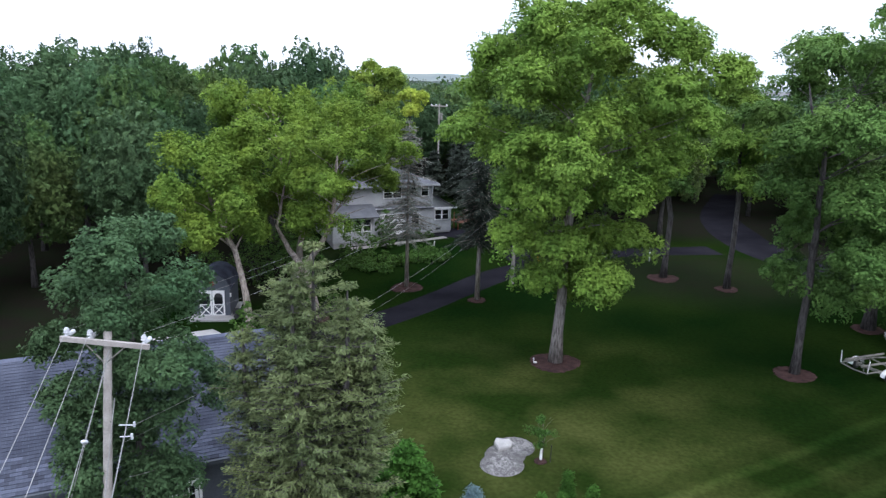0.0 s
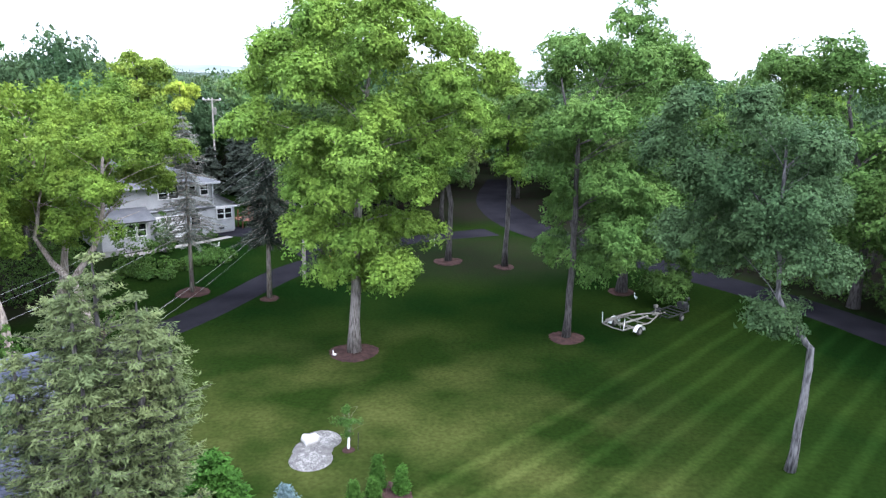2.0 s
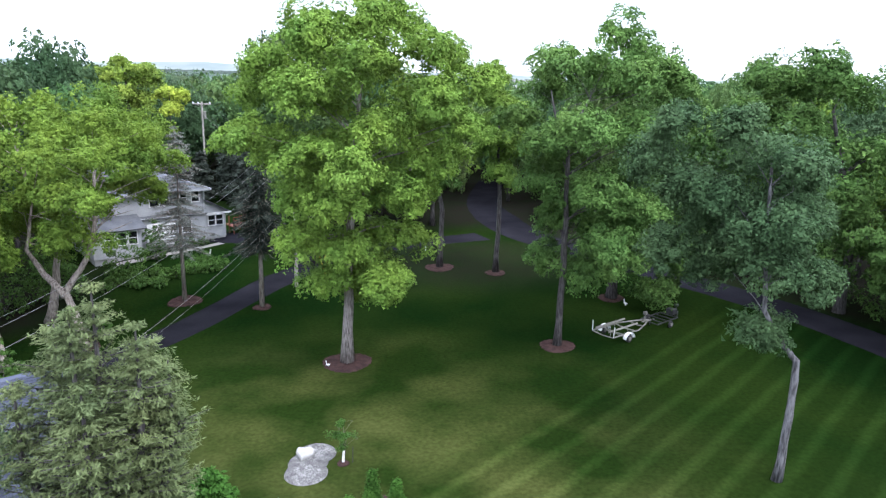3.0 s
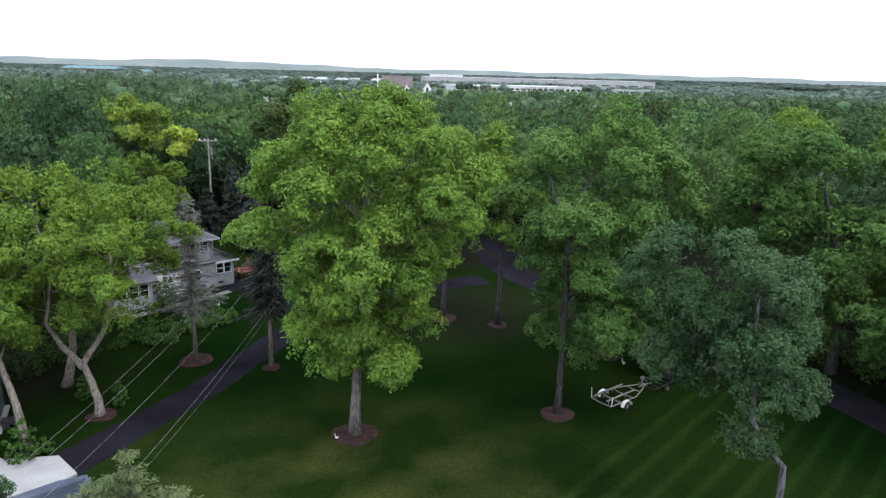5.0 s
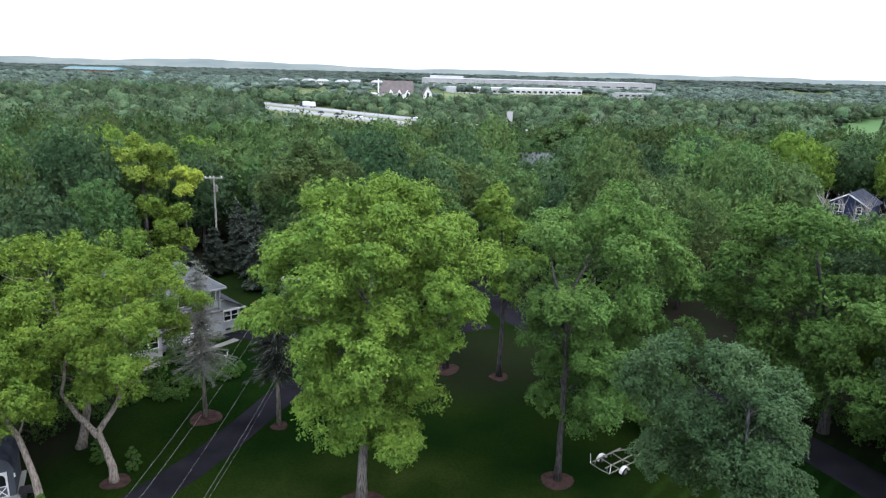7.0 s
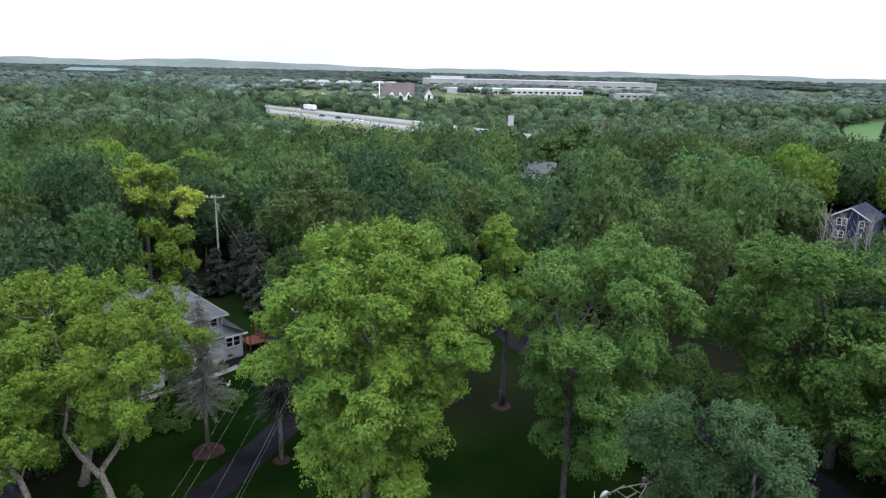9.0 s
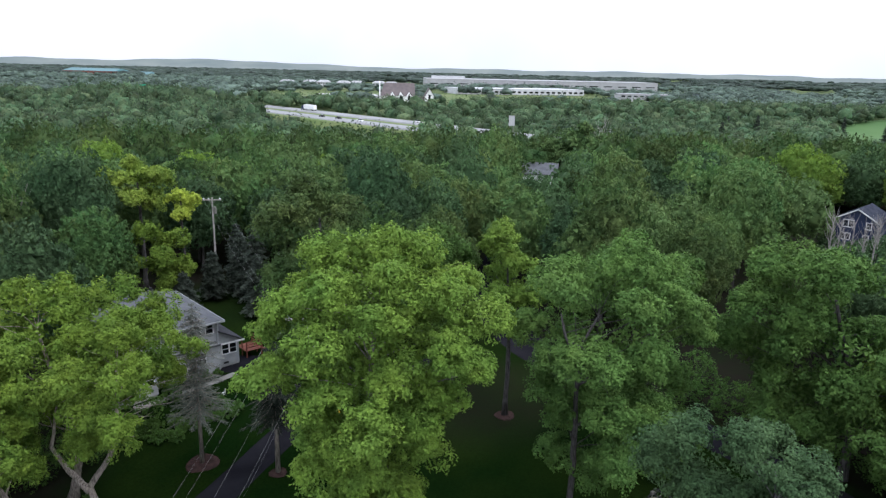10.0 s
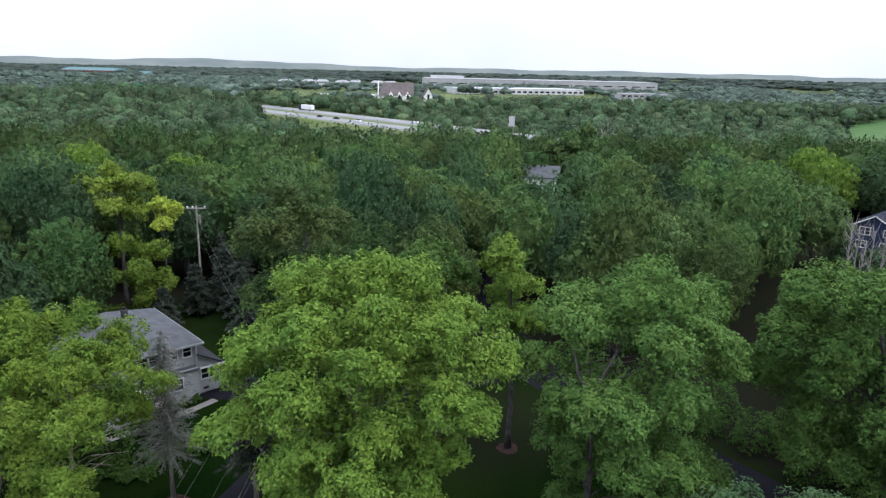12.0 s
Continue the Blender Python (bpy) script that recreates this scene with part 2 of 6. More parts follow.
m, n, l, b = material("window_glass", 0.05, 0.0, 0.5)
b.inputs["Base Color"].default_value = (0.012, 0.014, 0.016, 1)
GLASS = m


# ---- mesh helpers ----
def part(name, verts, faces, mat, parent=None, label="", smooth=False):
    """One mesh object from vertex and face arrays, under parent."""
    me = bpy.data.meshes.new(name)
    if isinstance(faces, np.ndarray):
        k = faces.shape[1]
        verts = np.asarray(verts, dtype=np.float32)
        me.vertices.add(len(verts))
        me.vertices.foreach_set("co", verts.ravel())
        me.loops.add(faces.size)
        me.loops.foreach_set("vertex_index", faces.astype(np.int32).ravel())
        me.polygons.add(len(faces))
        me.polygons.foreach_set("loop_start", np.arange(0, faces.size, k, dtype=np.int32))
        me.update(calc_edges=True)
    else:
        me.from_pydata([tuple(v) for v in verts], [], [tuple(f) for f in faces])
        me.update()
    if smooth:
        me.polygons.foreach_set("use_smooth", np.ones(len(me.polygons), dtype=bool))
    me.materials.append(mat)
    ob = new(name, me)
    if parent is not None:
        ob.parent = parent
    if label:
        ob["label"] = label
    return ob


def empty(name, m, label, category, group="", kind=""):
    ob = new(name)
    ob.matrix_world = m
    ob.empty_display_size = 0.3
    return tagged(ob, label, category, group, kind)


class Shape:
    """Gathers boxes, tubes and prisms into one mesh."""

    def __init__(self):
        self.v, self.f = [], []

    def add(self, v, f):
        o = len(self.v)
        self.v += [tuple(p) for p in v]
        self.f += [tuple(i + o for i in q) for q in f]
        return self

    def box(self, x0, y0, z0, x1, y1, z1, bev=0.0):
        if bev <= 0:
            v = [(x, y, z) for z in (z0, z1) for y in (y0, y1) for x in (x0, x1)]
            return self.add(v, [(0, 2, 3, 1), (4, 5, 7, 6), (0, 1, 5, 4), (2, 6, 7, 3), (0, 4, 6, 2), (1, 3, 7, 5)])
        ring = lambda z, i: [(x0 + i, y0, z), (x1 - i, y0, z), (x1, y0 + i, z), (x1, y1 - i, z), (x1 - i, y1, z), (x0 + i, y1, z), (x0, y1 - i, z), (x0, y0 + i, z)]
        inner = lambda z: [(x0 + bev, y0 + bev, z), (x1 - bev, y0 + bev, z), (x1 - bev, y0 + bev, z), (x1 - bev, y1 - bev, z), (x1 - bev, y1 - bev, z), (x0 + bev, y1 - bev, z), (x0 + bev, y1 - bev, z), (x0 + bev, y0 + bev, z)]
        v = ring(z0, bev) + ring(z1 - bev, bev) + inner(z1)
        f = [(i, (i + 1) % 8, 8 + (i + 1) % 8, 8 + i) for i in range(8)] + [(8 + i, 8 + (i + 1) % 8, 16 + (i + 1) % 8, 16 + i) for i in range(8)]
        return self.add(v, f + [tuple(range(7, -1, -1)), (16, 17, 19, 21)])

    def tube(self, pts, radii, k=8, cap=True):
        pts = [Vector(p) for p in pts]
        if not isinstance(radii, (list, tuple)):
            radii = [radii] * len(pts)
        v, f = [], []
        for i, p in enumerate(pts):
            d = (pts[min(i + 1, len(pts) - 1)] - pts[max(i - 1, 0)]).normalized()
            a = d.cross(Vector((0.31, 0.95, 0.05)) if abs(d.z) > 0.5 else Vector((0, 0, 1))).normalized()
            c = d.cross(a)
            v += [p + radii[i] * (math.cos(2 * math.pi * j / k) * a + math.sin(2 * math.pi * j / k) * c) for j in range(k)]
        for i in range(len(pts) - 1):
            f += [(i * k + j, i * k + (j + 1) % k, (i + 1) * k + (j + 1) % k, (i + 1) * k + j) for j in range(k)]
        if cap:
            f += [tuple(range(k))[::-1], tuple(range((len(pts) - 1) * k, len(pts) * k))]
        return self.add(v, f)

    def part(self, name, mat, parent=None, label="", smooth=False):
        return part(name, self.v, self.f, mat, parent, label, smooth)


def smooth_step(a, b, x):
    t = np.clip((np.asarray(x, dtype=float) - a) / (b - a), 0, 1)
    return t * t * (3 - 2 * t)


def land(x, y):
    """The ground's height: it rises gently to the right and to the back, with a bank under the house."""
    x, y = np.asarray(x, dtype=float), np.asarray(y, dtype=float)
    z = 0.3 + 0.03 * (np.clip(x, -25, 25) + 5) + 0.02 * np.clip(y - 42, 0, 20)
    z = z + 1.0 * smooth_step(50, 61, y) * smooth_step(-12, -18, x) * smooth_step(110, 80, y)
    z = z * smooth_step(260, 120, y)
    return z - 8.0 * smooth_step(150, 275, y) * (1 - 0.85 * smooth_step(470, 560, y))


def on_land(x, y, rz=0.0, up=0.0):
    return pose(x, y, float(land(x, y)) + up, 0, 0, rz)


# ---- the ground: one sheet to the horizon ----
def graded(lo, hi, step, far):
    inner = np.arange(lo, hi + step / 2, step)
    out, d = [], step
    while inner[-1] + sum(out) < far:
        d *= 1.28
        out.append(d)
    up = inner[-1] + np.cumsum(out)
    down = inner[0] - np.cumsum(out)
    return np.concatenate([down[::-1], inner, up])


def soil_and_shade(x, y):
    """How much the ground is dark woodland soil, with the trees' shade painted in."""
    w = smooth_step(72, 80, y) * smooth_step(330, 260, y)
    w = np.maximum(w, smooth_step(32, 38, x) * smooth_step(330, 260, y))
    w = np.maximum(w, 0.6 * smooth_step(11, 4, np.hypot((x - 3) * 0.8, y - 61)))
    # ground behind the far drive: dark soil colour stands in for shade
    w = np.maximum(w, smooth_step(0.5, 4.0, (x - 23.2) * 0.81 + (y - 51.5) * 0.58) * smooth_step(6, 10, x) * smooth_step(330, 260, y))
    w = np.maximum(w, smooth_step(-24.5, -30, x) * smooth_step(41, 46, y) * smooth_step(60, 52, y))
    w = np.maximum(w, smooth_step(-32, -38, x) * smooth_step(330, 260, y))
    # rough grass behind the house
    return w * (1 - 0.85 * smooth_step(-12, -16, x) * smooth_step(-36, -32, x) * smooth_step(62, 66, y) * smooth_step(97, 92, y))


def build_ground():
    gx, gy = graded(-50, 50, 1.0, 4700), graded(-20, 100, 1.0, 4700)
    X, Y = np.meshgrid(gx, gy)
    Z = land(X, Y)
    k = len(gx)
    v = np.stack([X.ravel(), Y.ravel(), Z.ravel()], axis=1)
    i = (np.arange(len(gy) - 1)[:, None] * k + np.arange(k - 1)[None, :]).ravel()
    f = np.stack([i, i + 1, i + k + 1, i + k], axis=1)
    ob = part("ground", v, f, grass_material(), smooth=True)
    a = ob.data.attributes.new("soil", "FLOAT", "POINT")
    a.data.foreach_set("value", soil_and_shade(X, Y).ravel().astype(np.float32))
    a = ob.data.attributes.new("meadow", "FLOAT", "POINT")
    a.data.foreach_set("value", smooth_step(330, 480, Y).ravel().astype(np.float32))
    return tagged(ob, "mown green lawn with mower stripes and woodland soil", "ground", kind="structure")


def grass_material():
    m, n, l, b = material("lawn_and_soil", 1.0, 0.0, 0.0)
    pos = n.new("ShaderNodeNewGeometry").outputs["Position"]
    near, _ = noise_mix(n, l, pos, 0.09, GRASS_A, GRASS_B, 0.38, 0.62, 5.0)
    thin, _ = noise_mix(n, l, pos, 0.22, GRASS_B, GRASS_DRY_LIT, 0.38, 0.68, 5.0)
    # drier turf between the gravel bed and the ash, open light painted in too
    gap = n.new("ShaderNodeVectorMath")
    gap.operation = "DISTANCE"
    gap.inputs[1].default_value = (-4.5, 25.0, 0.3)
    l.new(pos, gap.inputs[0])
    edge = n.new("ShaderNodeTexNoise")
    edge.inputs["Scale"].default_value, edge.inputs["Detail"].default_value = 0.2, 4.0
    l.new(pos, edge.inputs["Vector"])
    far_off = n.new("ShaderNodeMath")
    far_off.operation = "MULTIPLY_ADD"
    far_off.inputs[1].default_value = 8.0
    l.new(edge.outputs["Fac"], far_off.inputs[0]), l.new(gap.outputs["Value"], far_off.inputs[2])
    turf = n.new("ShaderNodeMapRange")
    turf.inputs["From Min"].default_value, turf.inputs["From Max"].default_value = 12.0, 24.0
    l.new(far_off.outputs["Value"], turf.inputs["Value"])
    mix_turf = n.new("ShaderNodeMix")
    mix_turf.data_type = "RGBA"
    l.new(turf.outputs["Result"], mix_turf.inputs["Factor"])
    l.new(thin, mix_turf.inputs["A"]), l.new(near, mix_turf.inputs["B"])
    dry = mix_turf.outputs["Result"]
    # mower stripes, fading out towards the old tree
    dot = n.new("ShaderNodeVectorMath")
    dot.operation = "DOT_PRODUCT"
    dot.inputs[1].default_value = STRIPE
    l.new(pos, dot.inputs[0])
    wob = n.new("ShaderNodeTexNoise")
    wob.inputs["Scale"].default_value = 0.25
    l.new(pos, wob.inputs["Vector"])
    add_w = n.new("ShaderNodeMath")
    add_w.operation = "MULTIPLY_ADD"
    add_w.inputs[1].default_value = 1.6
    l.new(wob.outputs["Fac"], add_w.inputs[0]), l.new(dot.outputs["Value"], add_w.inputs[2])
    sine = n.new("ShaderNodeMath")
    sine.operation = "SINE"
    l.new(add_w.outputs["Value"], sine.inputs[0])
    reach = n.new("ShaderNodeMapRange")
    reach.inputs["From Min"].default_value, reach.inputs["From Max"].default_value = -18.8 * 3.7, -17.2 * 3.7
    reach.inputs["To Min"].default_value, reach.inputs["To Max"].default_value = 0.0, 0.23
    l.new(dot.outputs["Value"], reach.inputs["Value"])
    thin_line = n.new("ShaderNodeMapRange")
    thin_line.inputs["From Min"].default_value, thin_line.inputs["From Max"].default_value = 0.1, 1.0
    thin_line.inputs["To Min"].default_value, thin_line.inputs["To Max"].default_value = -0.35, 1.5
    l.new(sine.outputs["Value"], thin_line.inputs["Value"])
    amp = n.new("ShaderNodeMath")
    amp.operation = "MULTIPLY"
    l.new(thin_line.outputs["Result"], amp.inputs[0]), l.new(reach.outputs["Result"], amp.inputs[1])
    one = n.new("ShaderNodeMath")
    one.inputs[1].default_value = 1.0
    l.new(amp.outputs["Value"], one.inputs[0])
    # blades and small tufts
    tuft = n.new("ShaderNodeTexNoise")
    tuft.inputs["Scale"].default_value, tuft.inputs["Detail"].default_value = 5.0, 9.0
    l.new(pos, tuft.inputs["Vector"])
    tr = n.new("ShaderNodeMapRange")
    tr.inputs["From Min"].default_value, tr.inputs["From Max"].default_value = 0.25, 0.75
    tr.inputs["To Min"].default_value, tr.inputs["To Max"].default_value = 0.72, 1.28
    l.new(tuft.outputs["Fac"], tr.inputs["Value"])
    val = n.new("ShaderNodeMath")
    val.operation = "MULTIPLY"
    l.new(one.outputs["Value"], val.inputs[0]), l.new(tr.outputs["Result"], val.inputs[1])
    hsv = n.new("ShaderNodeHueSaturation")
    l.new(dry, hsv.inputs["Color"]), l.new(val.outputs["Value"], hsv.inputs["Value"])
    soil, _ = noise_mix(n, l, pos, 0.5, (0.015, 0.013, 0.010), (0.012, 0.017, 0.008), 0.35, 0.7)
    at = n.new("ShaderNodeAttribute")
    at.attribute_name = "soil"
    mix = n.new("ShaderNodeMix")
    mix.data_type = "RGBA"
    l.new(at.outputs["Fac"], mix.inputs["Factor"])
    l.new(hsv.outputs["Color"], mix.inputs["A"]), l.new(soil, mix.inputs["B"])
    open_land, _ = noise_mix(n, l, pos, 0.012, (0.075, 0.105, 0.045), (0.130, 0.155, 0.075), 0.35, 0.65)
    at_far = n.new("ShaderNodeAttribute")
    at_far.attribute_name = "meadow"
    mix_far = n.new("ShaderNodeMix")
    mix_far.data_type = "RGBA"
    l.new(at_far.outputs["Fac"], mix_far.inputs["Factor"])
    l.new(mix.outputs["Result"], mix_far.inputs["A"]), l.new(open_land, mix_far.inputs["B"])
    l.new(mix_far.outputs["Result"], b.inputs["Base Color"])
    bump(n, l, b, tuft.outputs["Fac"], 0.6, 0.05)
    return m


# A and B hold tree shade, DRY open light, besides the grass's own colour
GRASS_A, GRASS_B, GRASS_DRY_LIT = (0.0040, 0.0125, 0.0024), (0.0105, 0.0205, 0.0038), (0.042, 0.050, 0.0140)
STRIPE = (0.731 * 3.7, -0.682 * 3.7, 0.0)
ground = build_ground()


def ribbon(name, pts, widths, mat, label, up=0.03, category="driveway"):
    """A paved strip along pts that follows the land, with a rounded edge."""
    pts = [Vector((x, y, 0)) for x, y in pts]
    dense, wd = [], []
    for i in range(len(pts) - 1):
        p0, p1, p2, p3 = pts[max(i - 1, 0)], pts[i], pts[i + 1], pts[min(i + 2, len(pts) - 1)]
        for s in range(10):
            t = s / 10
            dense.append(0.5 * (2 * p1 + (p2 - p0) * t + (2 * p0 - 5 * p1 + 4 * p2 - p3) * t * t + (3 * p1 - p0 - 3 * p2 + p3) * t ** 3))
            wd.append(widths[i] * (1 - t) + widths[i + 1] * t)
    dense.append(pts[-1]), wd.append(widths[-1])
    v, f, k = [], [], 9
    for i, p in enumerate(dense):
        d = (dense[min(i + 1, len(dense) - 1)] - dense[max(i - 1, 0)]).normalized()
        s = Vector((d.y, -d.x, 0))
        for j in range(k):
            u = (j / (k - 1) - 0.5) * (1 + 0.03 * noise.noise(p * 0.6))
            q = p + s * (u * wd[i])
            edge = -0.08 if j in (0, k - 1) else up
            v.append((q.x, q.y, float(land(q.x, q.y)) + edge))
    for i in range(len(dense) - 1):
        f += [(i * k + j, i * k + j + 1, (i + 1) * k + j + 1, (i + 1) * k + j) for j in range(k - 1)]
    return tagged(part(name, v, f, mat, smooth=True), label, category, kind="structure")


ribbon("driveway_1", [(-22.2, 34.2), (-19.4, 40), (-16.8, 45.2), (-14.8, 50.6), (-12.6, 56), (-9.2, 62), (-3, 67.3), (5, 71)],
       [4.2, 3.5, 3.4, 3.4, 3.4, 3.4, 3.6, 4.5], ASPHALT, "dark asphalt driveway curving across the lawn", 0.03)
ribbon("driveway_2", [(31.5, 30), (30, 38), (27.2, 45), (23.2, 51.5), (15.5, 62), (10, 71), (7.5, 80), (6.5, 92), (9, 110)],
       [4.5, 4.5, 4.4, 4.2, 4.5, 5.5, 6, 5, 5], ASPHALT, "dark asphalt driveway running back into the woods", 0.045)
ribbon("driveway_3", [(-10.5, 60.5), (-14, 64.5), (-18, 66.2), (-22, 66.8)], [4, 4.5, 5, 5], ASPHALT, "short asphalt spur beside the grey house", 0.06)


# ---- trees ----
def unit(a):
    return a / np.maximum(np.linalg.norm(a, axis=-1, keepdims=True), 1e-9)


def leaf_quads(rng, p, n, along, length, width, fold=0.18, tri=False):
    """Folded leaf blades at p with normals n and long axes along."""
    along = unit(along - n * np.sum(along * n, axis=1, keepdims=True))
    side = np.cross(n, along)
    L = length * rng.uniform(0.65, 1.25, (len(p), 1))
    W = width * rng.uniform(0.7, 1.2, (len(p), 1))
    if tri:
        v = np.stack([p - along * L * 0.3 - side * W * 0.45, p - along * L * 0.3 + side * W * 0.45 - n * L * fold * 0.5, p + along * L * 0.7 - n * L * 0.1], axis=1)
        return v.reshape(-1, 3), np.arange(len(p) * 3).reshape(-1, 3)
    v = np.stack([p - along * L * 0.5, p + side * W * 0.5 - n * L * fold, p + along * L * 0.5 - n * L * 0.1, p - side * W * 0.5 - n * L * fold], axis=1)
    return v.reshape(-1, 3), np.arange(len(p) * 4).reshape(-1, 4)


def spread_out(rng, pts, keep):
    """Picks points that lie evenly apart from one another."""
    chosen = [int(rng.integers(len(pts)))]
    gap = np.linalg.norm(pts - pts[chosen[0]], axis=1)
    while len(chosen) < keep:
        i = int(np.argmax(gap * rng.uniform(0.75, 1.0, len(pts))))
        chosen.append(i)
        gap = np.minimum(gap, np.linalg.norm(pts - pts[i], axis=1))
    return pts[chosen]


def crown_points(rng, profile, clumps, shift, lump=0.28, inner=0.34, group=0.0):
    """Centres of boughs near an uneven outline: profile gives radius by height, shift the crown's lean by height."""
    zs, rs = np.array([p[0] for p in profile]), np.array([p[1] for p in profile])
    w = np.linspace(zs[0], zs[-1], 200)
    rad = np.interp(w, zs, rs)
    many = clumps * 7
    z = rng.choice(w, many, p=(rad + 0.9) / (rad + 0.9).sum()) + rng.uniform(-0.2, 0.2, many)
    th = rng.uniform(0, 2 * np.pi, many)
    ph = rng.uniform(0, 6.28, 6)
    wob = 1 + lump * (0.5 * np.sin(2 * th + ph[0] + z * 0.5) + 0.5 * np.sin(3 * th + ph[1] - z * 0.7) + 0.35 * np.sin(5 * th + ph[2] + z * 1.3))
    r = np.interp(z, zs, rs) * wob * np.sqrt(rng.uniform(inner, 1.0, many))
    pts = np.stack([r * np.cos(th) + shift[0] * z / zs[-1], r * np.sin(th) + shift[1] * z / zs[-1], z], axis=1)
    if not group:
        return spread_out(rng, pts, clumps), r
    # boughs hang together in masses, with gaps between the masses
    mass = spread_out(rng, pts, max(3, clumps // 5))
    near = mass[np.arange(clumps) % len(mass)]
    return near + unit(rng.normal(size=(clumps, 3)) + [0, 0, 0.3]) * group * rng.uniform(0.3, 1.0, (clumps, 1)) * [1, 1, 0.75], r


def crown_leaves(rng, centres, size, per, length, width, flat=0.68, droop=0.5, fold=0.18, axis=(0.0, 0.0), tufts=14, wild=0.42, tri=False, ball=0.40, fill=0):
    """Boughs that carry round tufts over their domed top and outside; the leaves lie over every tuft."""
    k = len(centres)
    rad = size * rng.uniform(0.65, 1.3, k)
    out = centres - np.array([axis[0], axis[1], 0])
    out[:, 2] = 0
    out = unit(out)
    td = unit(rng.normal(size=(k, tufts, 3)) + np.array([0, 0, 0.55]) + out[:, None, :] * 0.6)
    tc = centres[:, None, :] + td * (rng.uniform(0.55, 1.0, (k, tufts, 1)) * rad[:, None, None]) * np.array([1, 1, flat])
    tc[..., 2] -= 0.30 * np.maximum(0, np.sum((tc - centres[:, None, :]) * out[:, None, :], axis=2))
    tr = ball * rad[:, None] * rng.uniform(0.6, 1.25, (k, tufts))
    each = max(1, per // tufts)
    d = unit(rng.normal(size=(k, tufts, each, 3)) + td[:, :, None, :] * 0.5 + np.array([0, 0, 0.45]))
    p = tc[:, :, None, :] + d * (tr[:, :, None, None] * rng.uniform(0.55, 1.08, (k, tufts, each, 1))) * np.array([1, 1, 0.9])
    n = unit(d * 0.55 + td[:, :, None, :] * 0.25 + np.array([0, 0, 0.40]) + rng.normal(size=d.shape) * wild)
    a = unit(rng.normal(size=d.shape) + d * np.array([0.8, 0.8, 0.2]) - np.array([0, 0, droop]))
    leaves = leaf_quads(rng, p.reshape(-1, 3), n.reshape(-1, 3), a.reshape(-1, 3), length, width, fold, tri)
    if fill:
        # the sparse leaves in the crown's inside
        mid = centres.mean(axis=0)
        q = centres[rng.integers(0, k, fill)]
        q = mid * [1, 1, 0] + q * [0, 0, 1] + (q - mid) * [1, 1, 0] * rng.uniform(0.1, 0.7, (fill, 1)) + rng.normal(size=(fill, 3)) * size * 0.25
        more = leaf_quads(rng, q, unit(rng.normal(size=(fill, 3)) + [0, 0, 0.6]), rng.normal(size=(fill, 3)), length * 1.7, width * 1.8, fold, tri)
        leaves = join(leaves, more)
    return leaves


def join(*pieces):
    vs, fs, o = [], [], 0
    for v, f in pieces:
        vs.append(v), fs.append(f + o)
        o += len(v)
    return np.concatenate(vs), np.concatenate(fs)


def wood(rng, trunk, radius, centres, limbs, twist=0.5, thin=0.30):
    """Trunk through the given points, and limbs from it to some of the boughs."""
    s = Shape()
    pts = [Vector(p) for p in trunk]
    dense = []
    for i in range(len(pts) - 1):
        for t in (0, 0.33, 0.66):
            q = pts[i].lerp(pts[i + 1], t)
            dense.append(q + Vector((rng.normal(), rng.normal(), 0)) * 0.03)
    dense.append(pts[-1])
    m = len(dense) - 1
    radii = [radius * (1.0 - 0.72 * i / m) * (1.35 if i == 0 else rng.uniform(0.93, 1.07)) for i in range(m + 1)]
    s.tube(dense, radii, 10)
    lo = dense[0].z + 0.42 * (dense[-1].z - dense[0].z)
    for c in centres[rng.permutation(len(centres))[:limbs]]:
        c = Vector(c)
        z = max(lo, min(c.z - 0.35 * math.hypot(c.x, c.y) - rng.uniform(0, 1.2), dense[-1].z - 0.1))
        i = min(range(len(dense)), key=lambda j: abs(dense[j].z - z))
        a = dense[i]
        mid = a.lerp(c, 0.5) + Vector((rng.normal() * 0.3, rng.normal() * 0.3, twist * rng.uniform(-0.2, 1.0)))
        r = radii[i] * thin * rng.uniform(0.8, 1.3)
        s.tube([a, a.lerp(mid, 0.5) + Vector((0, 0, 0.1)), mid, mid.lerp(c, 0.6), c], [r, r * 0.8, r * 0.6, r * 0.4, r * 0.15], 6, False)
    return s


